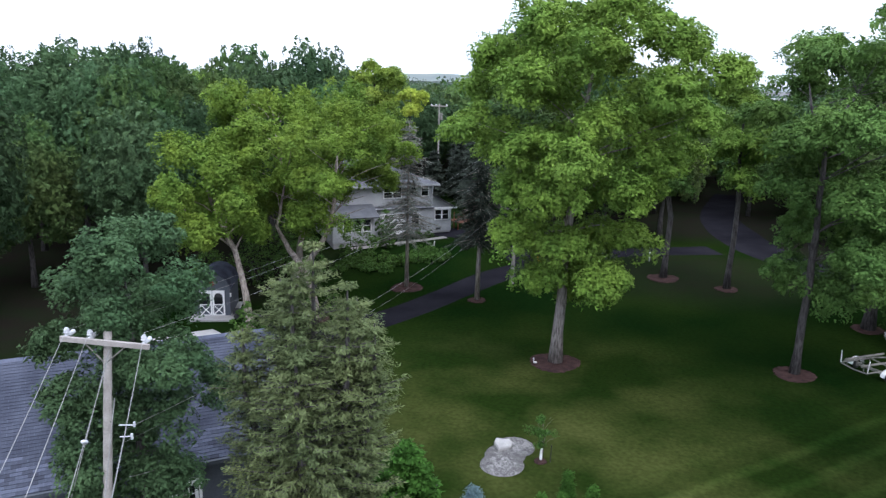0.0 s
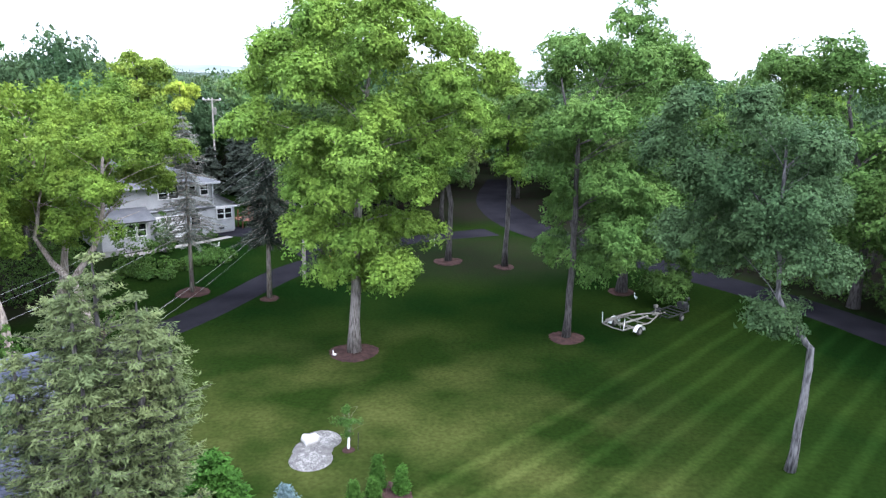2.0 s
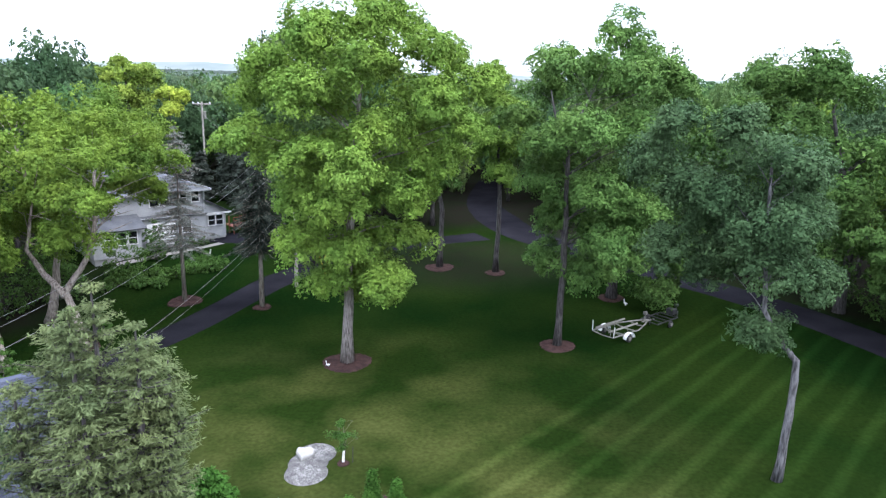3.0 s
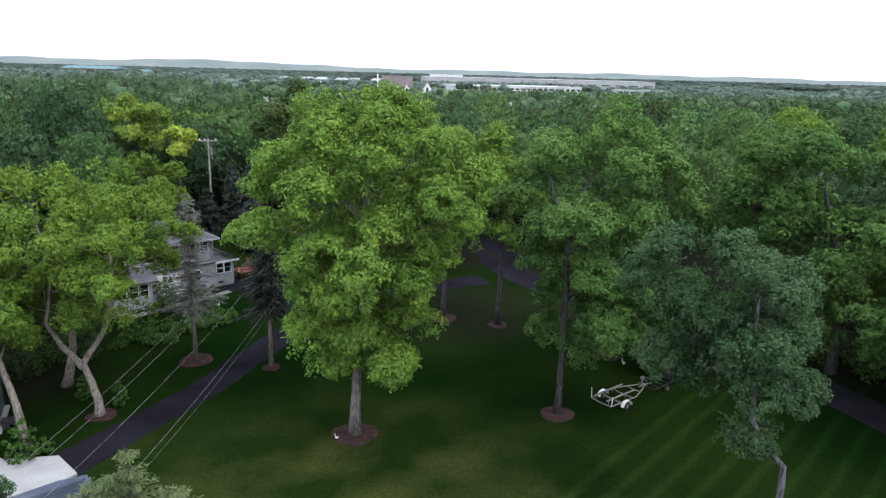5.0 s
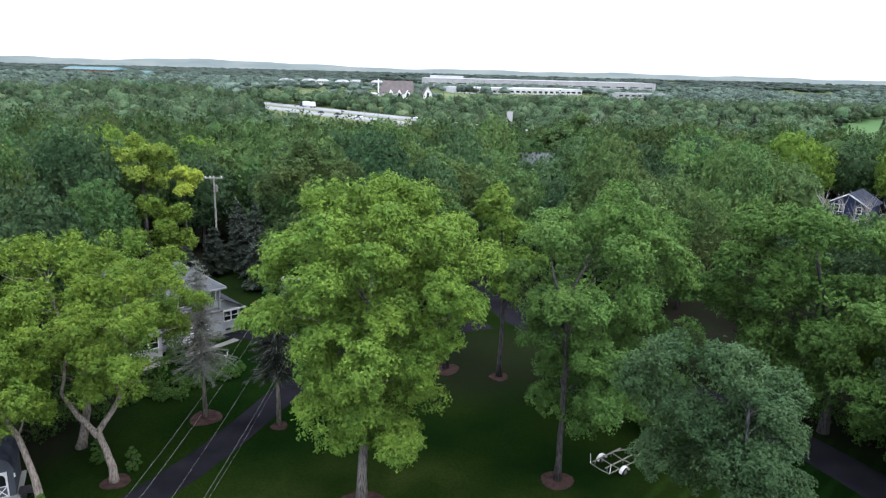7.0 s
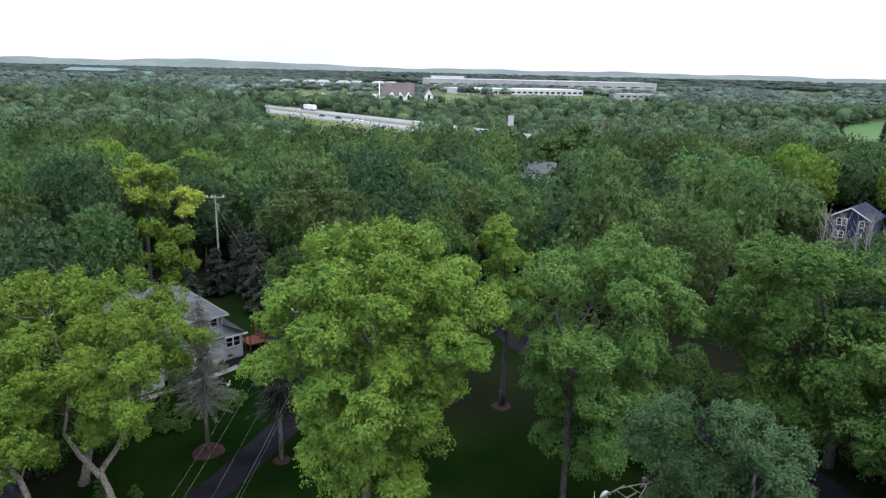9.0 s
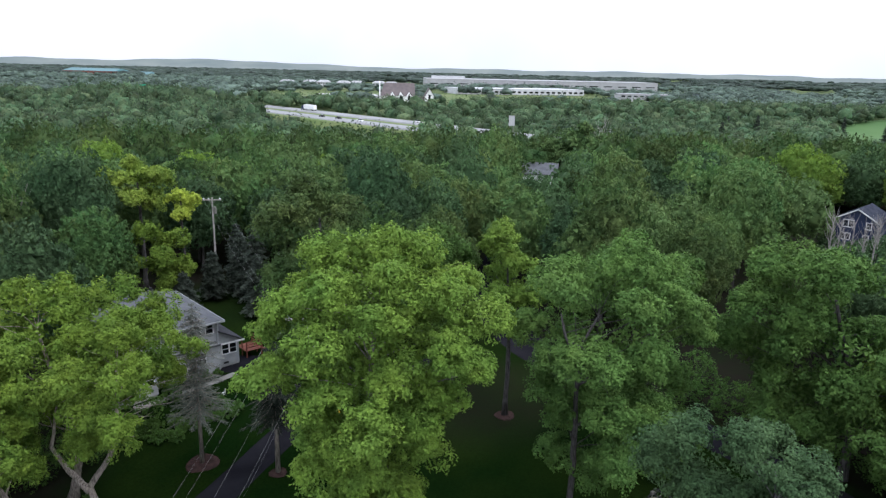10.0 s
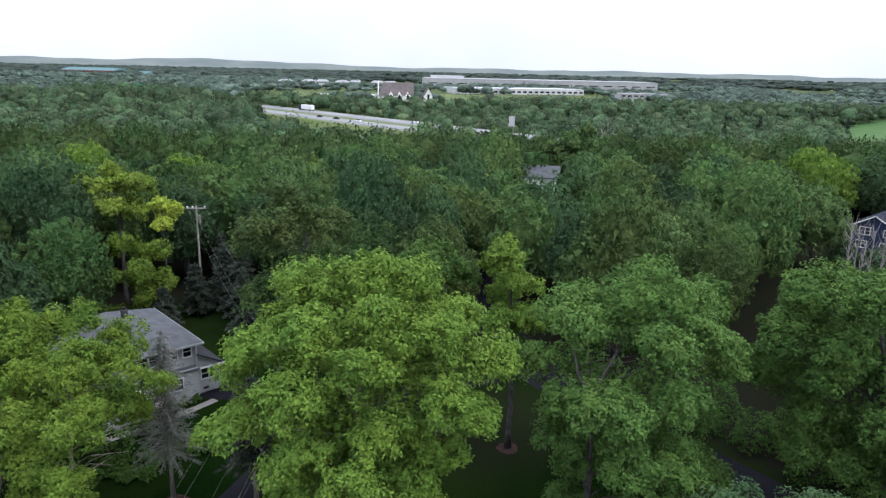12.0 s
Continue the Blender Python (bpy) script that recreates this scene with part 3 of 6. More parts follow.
def broadleaf(name, x, y, label, profile, leaves, bark, trunk_r, clumps, size, per, leaf, seed, shift=(0, 0), trunk=None, limbs=18,
              category="tree", droop=0.5, flat=0.68, lump=0.30, rz=0.0, more_trunks=(), bare=None, tufts=16, lobes=(), ball=0.40):
    rng = np.random.default_rng(seed)
    root = empty(name, on_land(x, y, rz, -0.05), label, category)
    centres, _ = crown_points(rng, profile, clumps, shift, lump, group=size)
    main_boughs = centres
    for ox, oy, prof, count in lobes:
        more, _ = crown_points(rng, prof, count, (0, 0), lump, group=size * 0.8)
        centres = np.concatenate([centres, more + np.array([ox, oy, 0])])
    if bare is not None:
        centres = centres[[not bare(*c) for c in centres]]
    zs = [p[0] for p in profile]
    if trunk is None:
        top = zs[0] + 0.78 * (zs[-1] - zs[0])
        trunk = [(0, 0, 0), (0.1, 0.0, top * 0.35), (shift[0] * 0.4, shift[1] * 0.4, top * 0.7), (shift[0] * 0.8, shift[1] * 0.8, top)]
    w = wood(rng, trunk, trunk_r, main_boughs, limbs)
    for pts, r in more_trunks:
        w2 = wood(rng, pts, r, centres, 6)
        w.add(w2.v, w2.f)
    w.part("trunk", bark, root, smooth=True)
    v, f = crown_leaves(rng, centres, size, per, leaf[0], leaf[1], flat, droop, axis=shift, tufts=tufts, tri=True, ball=ball, fill=22 * len(centres))
    part("crown", v, f, leaves, root)
    return root


def conifer(name, x, y, label, height, low, radius, leaves, bark, trunk_r, whorls, per_whorl, seed, spray=(0.42, 0.16), density=9, droop=0.25, leaders=(),
            category="tree", fullness=1.0, lean=(0, 0), rise=0.0, power=0.85, ragged=(0.62, 1.15)):
    """A needle tree: whorls of boughs on a straight stem, sprays along each bough; leaders: more tops (x, y, height, radius)."""
    rng = np.random.default_rng(seed)
    root = empty(name, on_land(x, y, 0, -0.05), label, category)
    s = Shape()
    P, N, A = [], [], []
    for lx, ly, h, r0, lo in [(0, 0, height, radius, low), *leaders]:
        s.tube([(0, 0, 0), (lx * 0.6, ly * 0.6, h * 0.4), (lx, ly, h * 0.75), (lx + lean[0], ly + lean[1], h - 0.1)], [trunk_r, trunk_r * 0.7, trunk_r * 0.35, 0.02], 8)
        for i in range(whorls):
            u = (i + rng.uniform(0, 0.8)) / whorls
            z = lo + (h - lo) * u
            reach = r0 * (1 - u) ** power * rng.uniform(*ragged) + 0.12
            cx, cy = lx * min(1, z / (h * 0.75)), ly * min(1, z / (h * 0.75))
            for j in range(per_whorl):
                if rng.uniform() > fullness:
                    continue
                a = 2 * math.pi * (j + rng.uniform(-0.4, 0.4)) / per_whorl + i
                L = reach * rng.uniform(0.7, 1.15)
                k = max(3, int(density * L + 3))
                t = np.linspace(0.12, 1, k)
                d = np.array([math.cos(a), math.sin(a), 0])
                bx = np.array([cx, cy, z]) + d * (L * t)[:, None]
                bx[:, 2] += rise * L * t - droop * L * t ** 2 + 0.18 * L * np.maximum(0, t - 0.7)
                if L > 0.8:
                    s.tube([bx[0], bx[k // 2], bx[-1]], [0.035, 0.02, 0.006], 4, False)
                for side in (-1, 0, 1):
                    q = np.array([-d[1], d[0], 0]) * side
                    ax = unit(d * (0.75 + 0.5 * (side == 0)) + q * 0.8 + rng.normal(size=(k, 3)) * 0.22 + np.array([0, 0, -0.12]))
                    off = q * (0.16 * spray[0] / 0.42 * rng.uniform(0.4, 1.3, (k, 1))) * (0.4 + (L * (1.05 - t))[:, None])
                    P.append(bx + off + rng.normal(size=(k, 3)) * 0.05)
                    N.append(unit(np.array([0, 0, 1.0]) + rng.normal(size=(k, 3)) * 0.45 + d * 0.25))
                    A.append(ax)
    s.part("trunk", bark, root, smooth=True)
    v, f = leaf_quads(rng, np.concatenate(P), np.concatenate(N), np.concatenate(A), *spray)
    part("crown", v, f, leaves, root)
    return root


# ---- the trees on the lawn ----
broadleaf("ash_tree", -5.2, 38.8, "tall old ash with bright green leaves in a mulch ring",
          [(4.3, 1.2), (5.4, 2.6), (7.5, 3.3), (9.5, 3.6), (11, 4.4), (12.5, 5.1), (15, 5.5), (17.5, 5.1), (19.0, 4.0), (20.0, 2.2), (20.4, 1.0)],
          LEAF_ASH, BARK_GREY, 0.34, 260, 1.15, 760, (0.20, 0.135), 11, (1.1, 0.3), limbs=34, tufts=13, lump=0.18,
          bare=lambda x, y, z: 9.6 < z < 11.0 and x < -3.2)
broadleaf("ash_tree", 7.9, 41.2, "tall ash tree with green drooping leaves on a slender trunk",
          [(5.4, 1.2), (7, 2.4), (9, 2.8), (11, 2.8), (13, 3.8), (15.4, 4.2), (17.2, 3.4), (18.2, 2.0), (18.8, 0.8)],
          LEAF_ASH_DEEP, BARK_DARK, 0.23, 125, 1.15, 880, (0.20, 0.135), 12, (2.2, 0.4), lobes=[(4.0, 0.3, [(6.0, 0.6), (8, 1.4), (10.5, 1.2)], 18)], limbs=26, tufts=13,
          trunk=[(0, 0, 0), (0.05, 0, 5), (-0.2, -0.7, 10), (-0.5, -1.2, 13.4), (0.8, -0.4, 15.5)],
          more_trunks=[([(-0.5, -1.2, 13.0), (-1.4, -1.5, 14.8), (-1.6, -1.2, 16)], 0.11)])
broadleaf("ash_tree", 5.3, 57.3, "slender ash tree with a high green crown",
          [(8.4, 0.7), (10, 1.5), (12.5, 1.8), (15, 1.5), (16.2, 0.5)], LEAF_ASH, BARK_DARK, 0.24, 40, 1.0, 620, (0.24, 0.16), 13, (-0.5, 0), limbs=12)
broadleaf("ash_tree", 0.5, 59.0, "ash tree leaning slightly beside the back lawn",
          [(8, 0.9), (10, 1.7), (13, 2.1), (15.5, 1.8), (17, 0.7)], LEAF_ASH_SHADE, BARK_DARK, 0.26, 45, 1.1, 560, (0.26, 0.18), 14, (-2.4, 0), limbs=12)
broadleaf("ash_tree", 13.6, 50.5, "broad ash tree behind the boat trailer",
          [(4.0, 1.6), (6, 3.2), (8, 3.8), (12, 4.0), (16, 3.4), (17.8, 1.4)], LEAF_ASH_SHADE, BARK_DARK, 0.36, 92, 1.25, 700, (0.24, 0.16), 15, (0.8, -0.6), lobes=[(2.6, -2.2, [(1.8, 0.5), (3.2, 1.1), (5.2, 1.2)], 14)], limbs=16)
broadleaf("locust_tree", 14.65, 25.8, "dusky green locust tree with a bent pale grey trunk",
          [(6.3, 0.5), (7.7, 1.3), (9.1, 1.8), (11.6, 2.0), (13.6, 1.7), (15.0, 0.6)], LEAF_LOCUST, BARK_LOCUST, 0.185, 78, 0.95, 800, (0.15, 0.10), 16, (-1.7, 1.6), lobes=[(-4.9, 2.2, [(9.6, 0.4), (11.2, 0.9), (13.2, 1.0), (14.7, 0.4)], 24), (-2.9, 2.6, [(8.6, 0.5), (10.1, 1.2), (11.7, 0.6)], 14)], tufts=13,
          trunk=[(0, 0, 0), (0.1, 0.0, 3.0), (0.05, 0.0, 5.5), (-0.5, 0.0, 6.1), (-1.5, 0.1, 7.6), (-1.6, 0.6, 10.5), (-1.6, 1.0, 13.6)], limbs=26)
broadleaf("box_elder_tree", -22.3, 41.6, "box elder with yellow-green leaves and a crooked forking trunk",
          [(6.4, 1.6), (8, 3.6), (10.5, 4.6), (12.8, 4.2), (14.4, 1.4)], LEAF_MAPLE, BARK_PALE, 0.30, 115, 1.0, 700, (0.18, 0.125), 17, (1.2, 1.6), lobes=[(2.4, 5.6, [(9, 0.6), (10.6, 1.6), (12.4, 1.6), (13.4, 0.6)], 22)], bare=lambda x, y, z: y < 4.4 and (x > 1.5 and z < 9.9 or x > 4.0),
          trunk=[(0, 0, 0), (-0.3, 0, 1.8), (-1.0, 0.3, 3.6), (0.4, 0.6, 5.8), (0.9, 1.0, 8.0), (1.0, 1.4, 11.5)], limbs=18,
          more_trunks=[([(-1.0, 0.3, 3.4), (-2.4, 0.6, 4.6), (-3.4, 0.8, 6.2), (-3.0, 1.2, 9.0)], 0.24)])
broadleaf("box_elder_tree", -26.8, 46.0, "spreading box elder with yellow-green leaves",
          [(6.4, 2.0), (8.5, 4.2), (11, 5.1), (13.5, 4.5), (15.4, 1.6)], LEAF_MAPLE, BARK_PALE, 0.34, 110, 1.15, 700, (0.21, 0.145), 18, (-2.4, 1.2), lobes=[(4.5, 2.5, [(12, 0.6), (14, 1.6), (15.2, 1.2), (16.0, 0.4)], 9)],
          trunk=[(0, 0, 0), (0.5, 0, 2.0), (0.9, 0.2, 5.0), (-0.8, 0.8, 9.0), (-1.6, 1.0, 12.5)], limbs=18)
broadleaf("box_elder_tree", -25.2, 38.0, "leaning box elder with ivy on its trunk beside the shed",
          [(5.2, 1.2), (7, 2.8), (9, 3.3), (11, 2.7), (12.2, 1.0)], LEAF_MAPLE, BARK_PALE, 0.28, 65, 1.05, 560, (0.21, 0.145), 19, (-4.6, 0.8),
          trunk=[(0, 0, 0), (-0.3, 0, 2.6), (-1.1, 0.1, 5.4), (-2.8, 0.4, 8.2), (-3.8, 0.6, 10.4)], limbs=12)
conifer("spruce_tree", -18.9, 50.3, "thin dying grey spruce with bare lower twigs in a mulch ring", 13.2, 4.2, 2.6, NEEDLE_GREY, BARK_PALE, 0.17, 36, 7, 21, (0.36, 0.042), 9, 0.22, fullness=0.85, power=0.55, ragged=(0.5, 1.2))
conifer("spruce_tree", -12.7, 48.9, "dark sparse spruce beside the driveway", 10.6, 4.4, 2.3, NEEDLE_DARK, BARK_PALE, 0.2, 40, 8, 22, (0.40, 0.07), 10, 0.3, fullness=0.85, power=0.5, ragged=(0.5, 1.2))
conifer("cedar_tree", -9.2, 17.0, "dense grey-green cedar with several leaning tops", 11.6, 0.3, 2.7, NEEDLE_CEDAR, BARK_DARK, 0.24, 26, 8, 23, (0.21, 0.044), 18, 0.14, ragged=(0.45, 1.3),
        leaders=[(1.2, -0.3, 10.7, 1.8, 2.0), (-1.3, 0.4, 10.4, 2.2, 2.0), (0.2, -1.4, 9.4, 2.3, 1.0), (1.8, 0.2, 9.5, 1.5, 1.0), (-2.1, -0.4, 9.0, 1.8, 0.6), (0.9, 1.0, 9.9, 2.0, 1.0), (-0.4, -0.5, 11.0, 1.5, 3.0)], rise=0.4, power=0.62)
broadleaf("oak_tree", -14.95, 16.2, "dark green oak tree hanging over the garage roof",
          [(2.0, 0.6), (4, 1.3), (6.5, 1.6), (9, 1.7), (11, 1.2), (12.0, 0.5)], LEAF_OAK, BARK_DARK, 0.22, 105, 0.8, 600, (0.14, 0.10), 24, (0, 0), bare=lambda x, y, z: z > 8.3 and x > 1.5, limbs=14)
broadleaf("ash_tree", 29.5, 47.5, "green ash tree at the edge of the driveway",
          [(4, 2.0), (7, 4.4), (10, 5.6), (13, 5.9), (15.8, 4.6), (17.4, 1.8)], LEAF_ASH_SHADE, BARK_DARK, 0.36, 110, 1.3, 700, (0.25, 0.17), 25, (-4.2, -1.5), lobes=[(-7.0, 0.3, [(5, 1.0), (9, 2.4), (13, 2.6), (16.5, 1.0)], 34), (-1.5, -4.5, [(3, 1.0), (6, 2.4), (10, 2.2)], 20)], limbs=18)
broadleaf("oak_tree", -10.6, 60.5, "full dark green oak behind the driveway",
          [(7, 2.5), (10, 4.4), (14, 4.9), (17.5, 4.2), (20, 1.8)], LEAF_WOODS, BARK_DARK, 0.34, 80, 1.3, 420, (0.30, 0.21), 26, (-0.6, 0), limbs=12)


# ---- the woods ----
def lumpy_crown(rng, boughs, twigs, around, rings, tufts, each, leaf, depth=0.34, low=-0.75, solid=0.80):
    """A domed crown of unit size: boughs and smaller clumps swell out of it with creases between them; leaves lie over all of it."""
    def ball(k):
        i = np.arange(k) + 0.5
        z, a = 1 - (1 - low) * i / k, i * 2.39996 + rng.uniform(0, 6.28)
        q = np.sqrt(np.maximum(0, 1 - z * z))
        return unit(np.stack([q * np.cos(a), q * np.sin(a), z], axis=1) + rng.normal(size=(k, 3)) * 0.45 / math.sqrt(k))
    sets = []
    for k, deep in ((boughs, depth), (twigs, depth * 0.32)):
        sets.append((ball(k), 1.9 / math.sqrt(k) * rng.uniform(0.85, 1.25, k), deep * rng.uniform(0.55, 1.35, k)))
    def reach(d):
        out = np.full(len(d), 1.0 - depth)
        for dirs, wide, deep in sets:
            ang = np.arccos(np.clip(d @ dirs.T, -1, 1))
            out = out + np.max(deep * np.sqrt(np.maximum(0, 1 - (ang / wide) ** 2)), axis=1)
        return out
    shape = lambda d: d * reach(d)[:, None]
    v, f = [], []
    for i in range(rings + 1):
        z = 1 - (1 - low) * (i / rings)
        q = math.sqrt(max(0, 1 - z * z)) + 1e-4
        v += [(q * math.cos(2 * math.pi * (j + 0.5 * (i % 2)) / around), q * math.sin(2 * math.pi * (j + 0.5 * (i % 2)) / around), z) for j in range(around)]
    body = shape(unit(np.array(v))) * (solid if tufts else 1.0)
    for i in range(rings):
        for j in range(around):
            a0, b0, c0, d0 = i * around + j, i * around + (j + 1) % around, (i + 1) * around + (j + 1) % around, (i + 1) * around + j
            f += [(a0, d0, c0), (a0, c0, b0)]
    f = np.array(f)
    if not tufts:
        return body, f
    d = rng.normal(size=(tufts * 12, 3))
    d = spread_out(rng, unit(d[d[:, 2] > low * np.linalg.norm(d, axis=1)]), tufts)
    t1 = unit(np.cross(d, [0.3, 0.5, 0.81]))
    t2 = np.cross(d, t1)
    p = shape(d)
    n = unit(np.cross(shape(unit(d + t1 * 0.05)) - p, shape(unit(d + t2 * 0.05)) - p))
    n = n * np.sign(np.sum(n * d, axis=1, keepdims=True))
    big = 1.55 / math.sqrt(tufts) * rng.uniform(0.7, 1.3, (tufts, 1, 1))
    q = unit(rng.normal(size=(tufts, each, 3)) + n[:, None, :] * 0.8 + [0, 0, 0.25])
    at = (p - n * 0.03)[:, None, :] + q * big * rng.uniform(0.6, 1.05, (tufts, each, 1))
    face = unit(q * 0.5 + n[:, None, :] * 0.4 + rng.normal(size=q.shape) * 0.42)
    outer = leaf_quads(rng, at.reshape(-1, 3), face.reshape(-1, 3), rng.normal(size=(tufts * each, 3)) - [0, 0, 0.4], leaf, leaf * 0.75, 0.18, True)
    if each < 6:
        return join((body, f), outer)
    # larger sprays in the shade behind the outer leaves
    k = max(1, each // 4)
    deep = p[:, None, :] * rng.uniform(0.72, 0.92, (tufts, k, 1)) + rng.normal(size=(tufts, k, 3)) * 0.07
    turn = unit(n[:, None, :] + rng.normal(size=deep.shape) * 0.5)
    inner = leaf_quads(rng, deep.reshape(-1, 3), turn.reshape(-1, 3), rng.normal(size=(tufts * k, 3)), leaf * 2.0, leaf * 1.6, 0.18, True)
    return join((body, f), outer, inner)


def forest_variant(seed, leaves, height, radius, boughs=14, twigs=100, around=22, rings=10, tufts=220, each=26, leaf=0.072, solid=0.60):
    """A woodland tree with a domed crown, kept at the origin until it is copied."""
    rng = np.random.default_rng(seed)
    h, r = height, radius
    tall = h * rng.uniform(0.36, 0.43)
    v, f = lumpy_crown(rng, boughs, twigs, around, rings, tufts, each, leaf, low=-0.8, solid=solid)
    lean = rng.uniform(-0.12, 0.12, 2)
    v = v * [r, r, tall] * (1 + np.outer(v[:, 2], [*lean, 0])) + [0, 0, h - tall]
    s = wood(rng, [(0, 0, 0), (0.1, 0, h * 0.4), (0.2, 0.1, h * 0.75)], 0.26, np.array([(r * 0.4 * math.cos(a), r * 0.4 * math.sin(a), h * 0.55) for a in range(6)]), 5)
    return s, (v, f), leaves


def crosses_drive(x, y):
    if y < 100 and abs(x - np.interp(y, [60, 71, 80, 92, 110], [17, 10, 7.5, 6.5, 9])) < 2.6 and y > 60:
        return True
    return False


def clearing(x, y):
    """True where no woodland tree stands: the yard, the houses, the drives, and the camera's view of the far pole."""
    if -33 < x < 32 and y < 70:
        return True
    if crosses_drive(x, y):
        return True
    if -34 < x < -14 and y < 78:
        return True
    if abs(x - 25) < 9 and abs(y - 168) < 14:
        return True
    if 58 < x < 88 and 100 < y < 136 and x - 0.55 * y > -6:
        return True
    if math.hypot(x + 38, y - 88) < 8 or math.hypot(x + 33, y - 83) < 6 or (-32 < x < -19 and 68 < y < 93.5):
        return True
    return False


def sight_limit(x, y):
    """How tall a tree may stand below the camera's line of sight to the two houses behind."""
    for x1, y1, z1, half in ((25, 178, 6.4, 6.5), (72, 118, 1.5, 9.0)):
        s = (y - 5) / (y1 - 5)
        if 0.3 < s < 1.0 and abs(x + 1 - (x1 + 1) * s) < half:
            return 30.4 + (z1 - 30.4) * s - float(land(x, y)) - 0.5
    return 99.0


def plant_woods():
    kinds = []
    for i, (leaves, h, r, nm) in enumerate([(LEAF_WOODS, 17.0, 5.3, "oak"), (LEAF_WOODS, 15.5, 5.6, "oak"), (LEAF_OAK, 18.0, 5.2, "oak"), (LEAF_LIME, 16.5, 4.6, "willow"),
                                            (LEAF_ASH, 14.5, 4.4, "ash"), (LEAF_WOODS, 14.0, 4.0, "maple"), (LEAF_LOCUST, 15.0, 4.4, "locust")]):
        s, crown, leaves = forest_variant(100 + i, leaves, h, r)
        kinds.append((nm, s, crown, leaves))
    for i in range(7):
        nm, leaves = kinds[i][0], kinds[i][3]
        s, crown, leaves = forest_variant(200 + i, leaves, 16.0, 5.4, 14, 80, 18, 8, 150, 20, 0.092, 0.72)
        kinds.append((nm, s, crown, leaves))
    words = {"oak": "dense dark green oak tree in the woods", "ash": "light green ash tree in the woods",
             "maple": "green maple tree in the woods", "locust": "dusky green locust tree in the woods", "willow": "light green willow in the woods"}
    first = {}
    rng = np.random.default_rng(7)
    step = 9.4
    spots = []
    for iy in range(0, 21):
        for ix in range(-19, 20):
            x = ix * step + rng.uniform(-2.6, 2.6) + (step / 2 if iy % 2 else 0)
            y = -26 + iy * 8.4 + rng.uniform(-2.6, 2.6)
            # trees right of the camera, out of view, are added to shade the lawn
            if y > 152 or clearing(x, y) or (y < 18 and x < 0) or abs(x) > (22 + 0.66 * y + (14 if x < 0 and y < 80 else 0) if y > 24 or x < 0 else 62):
                continue
            if sight_limit(x, y) > 8.5:
                spots.append((x, y))
    spots += [(-60, 49), (-53, 53), (-46, 50), (-40.5, 55)]
    for x, y in spots:
        k = int(rng.integers(7)) + (7 if y > 92 or abs(x) > 62 or (x > 30 and y < 42) else 0)
        if x < -34 and y < 78:
            k = 2 if k % 2 else 0
        nm, s, crown, leaves = kinds[k]
        size = rng.uniform(0.78, 1.06) if y < 118 else rng.uniform(0.74, 1.04)
        size = min(size * (0.95 if x < -34 and y < 78 else 1.0), sight_limit(x, y) / 18.5)
        m = on_land(x, y, rng.uniform(0, 360), -0.1)
        if k not in first:
            root = empty(nm + "_tree", m, words[nm], "tree", "trees of the woods")
            s.part("trunk", BARK_DARK, root, smooth=True)
            part("crown", crown[0], crown[1], leaves, root, smooth=True)
            first[k] = root
            root.scale = (size, size, size)
        else:
            ob = copy_thing(first[k], m)
            ob.scale = (size, size, size * rng.uniform(0.92, 1.08))
    return spots


plant_woods()


def open_far(x, y):
    """Open ground far off: the highway, the church's lawn, meadows and the field."""
    if y > 386 and x > 224 + (y - 392) * 0.5 and y < 512 + (x - 289) * 0.66:
        return True
    d = (x - 4) * 0.76 + (y - 371) * 0.65
    wide = (-44, 40) if -112 < x < -8 else (-19, 19)
    if wide[0] < d < wide[1] and y > 200 and x > -500:
        return True
    if -75 < x < 30 and 560 < y < 640:
        return True
    if -190 < x < 240 and 918 < y < 962 and math.floor(x / 17) % 4:
        return False
    if -190 < x < 240 and 690 < y < 1010:
        return ((math.floor(x / 34) * 13 + math.floor(y / 45) * 29) % 11) != 0
    return False


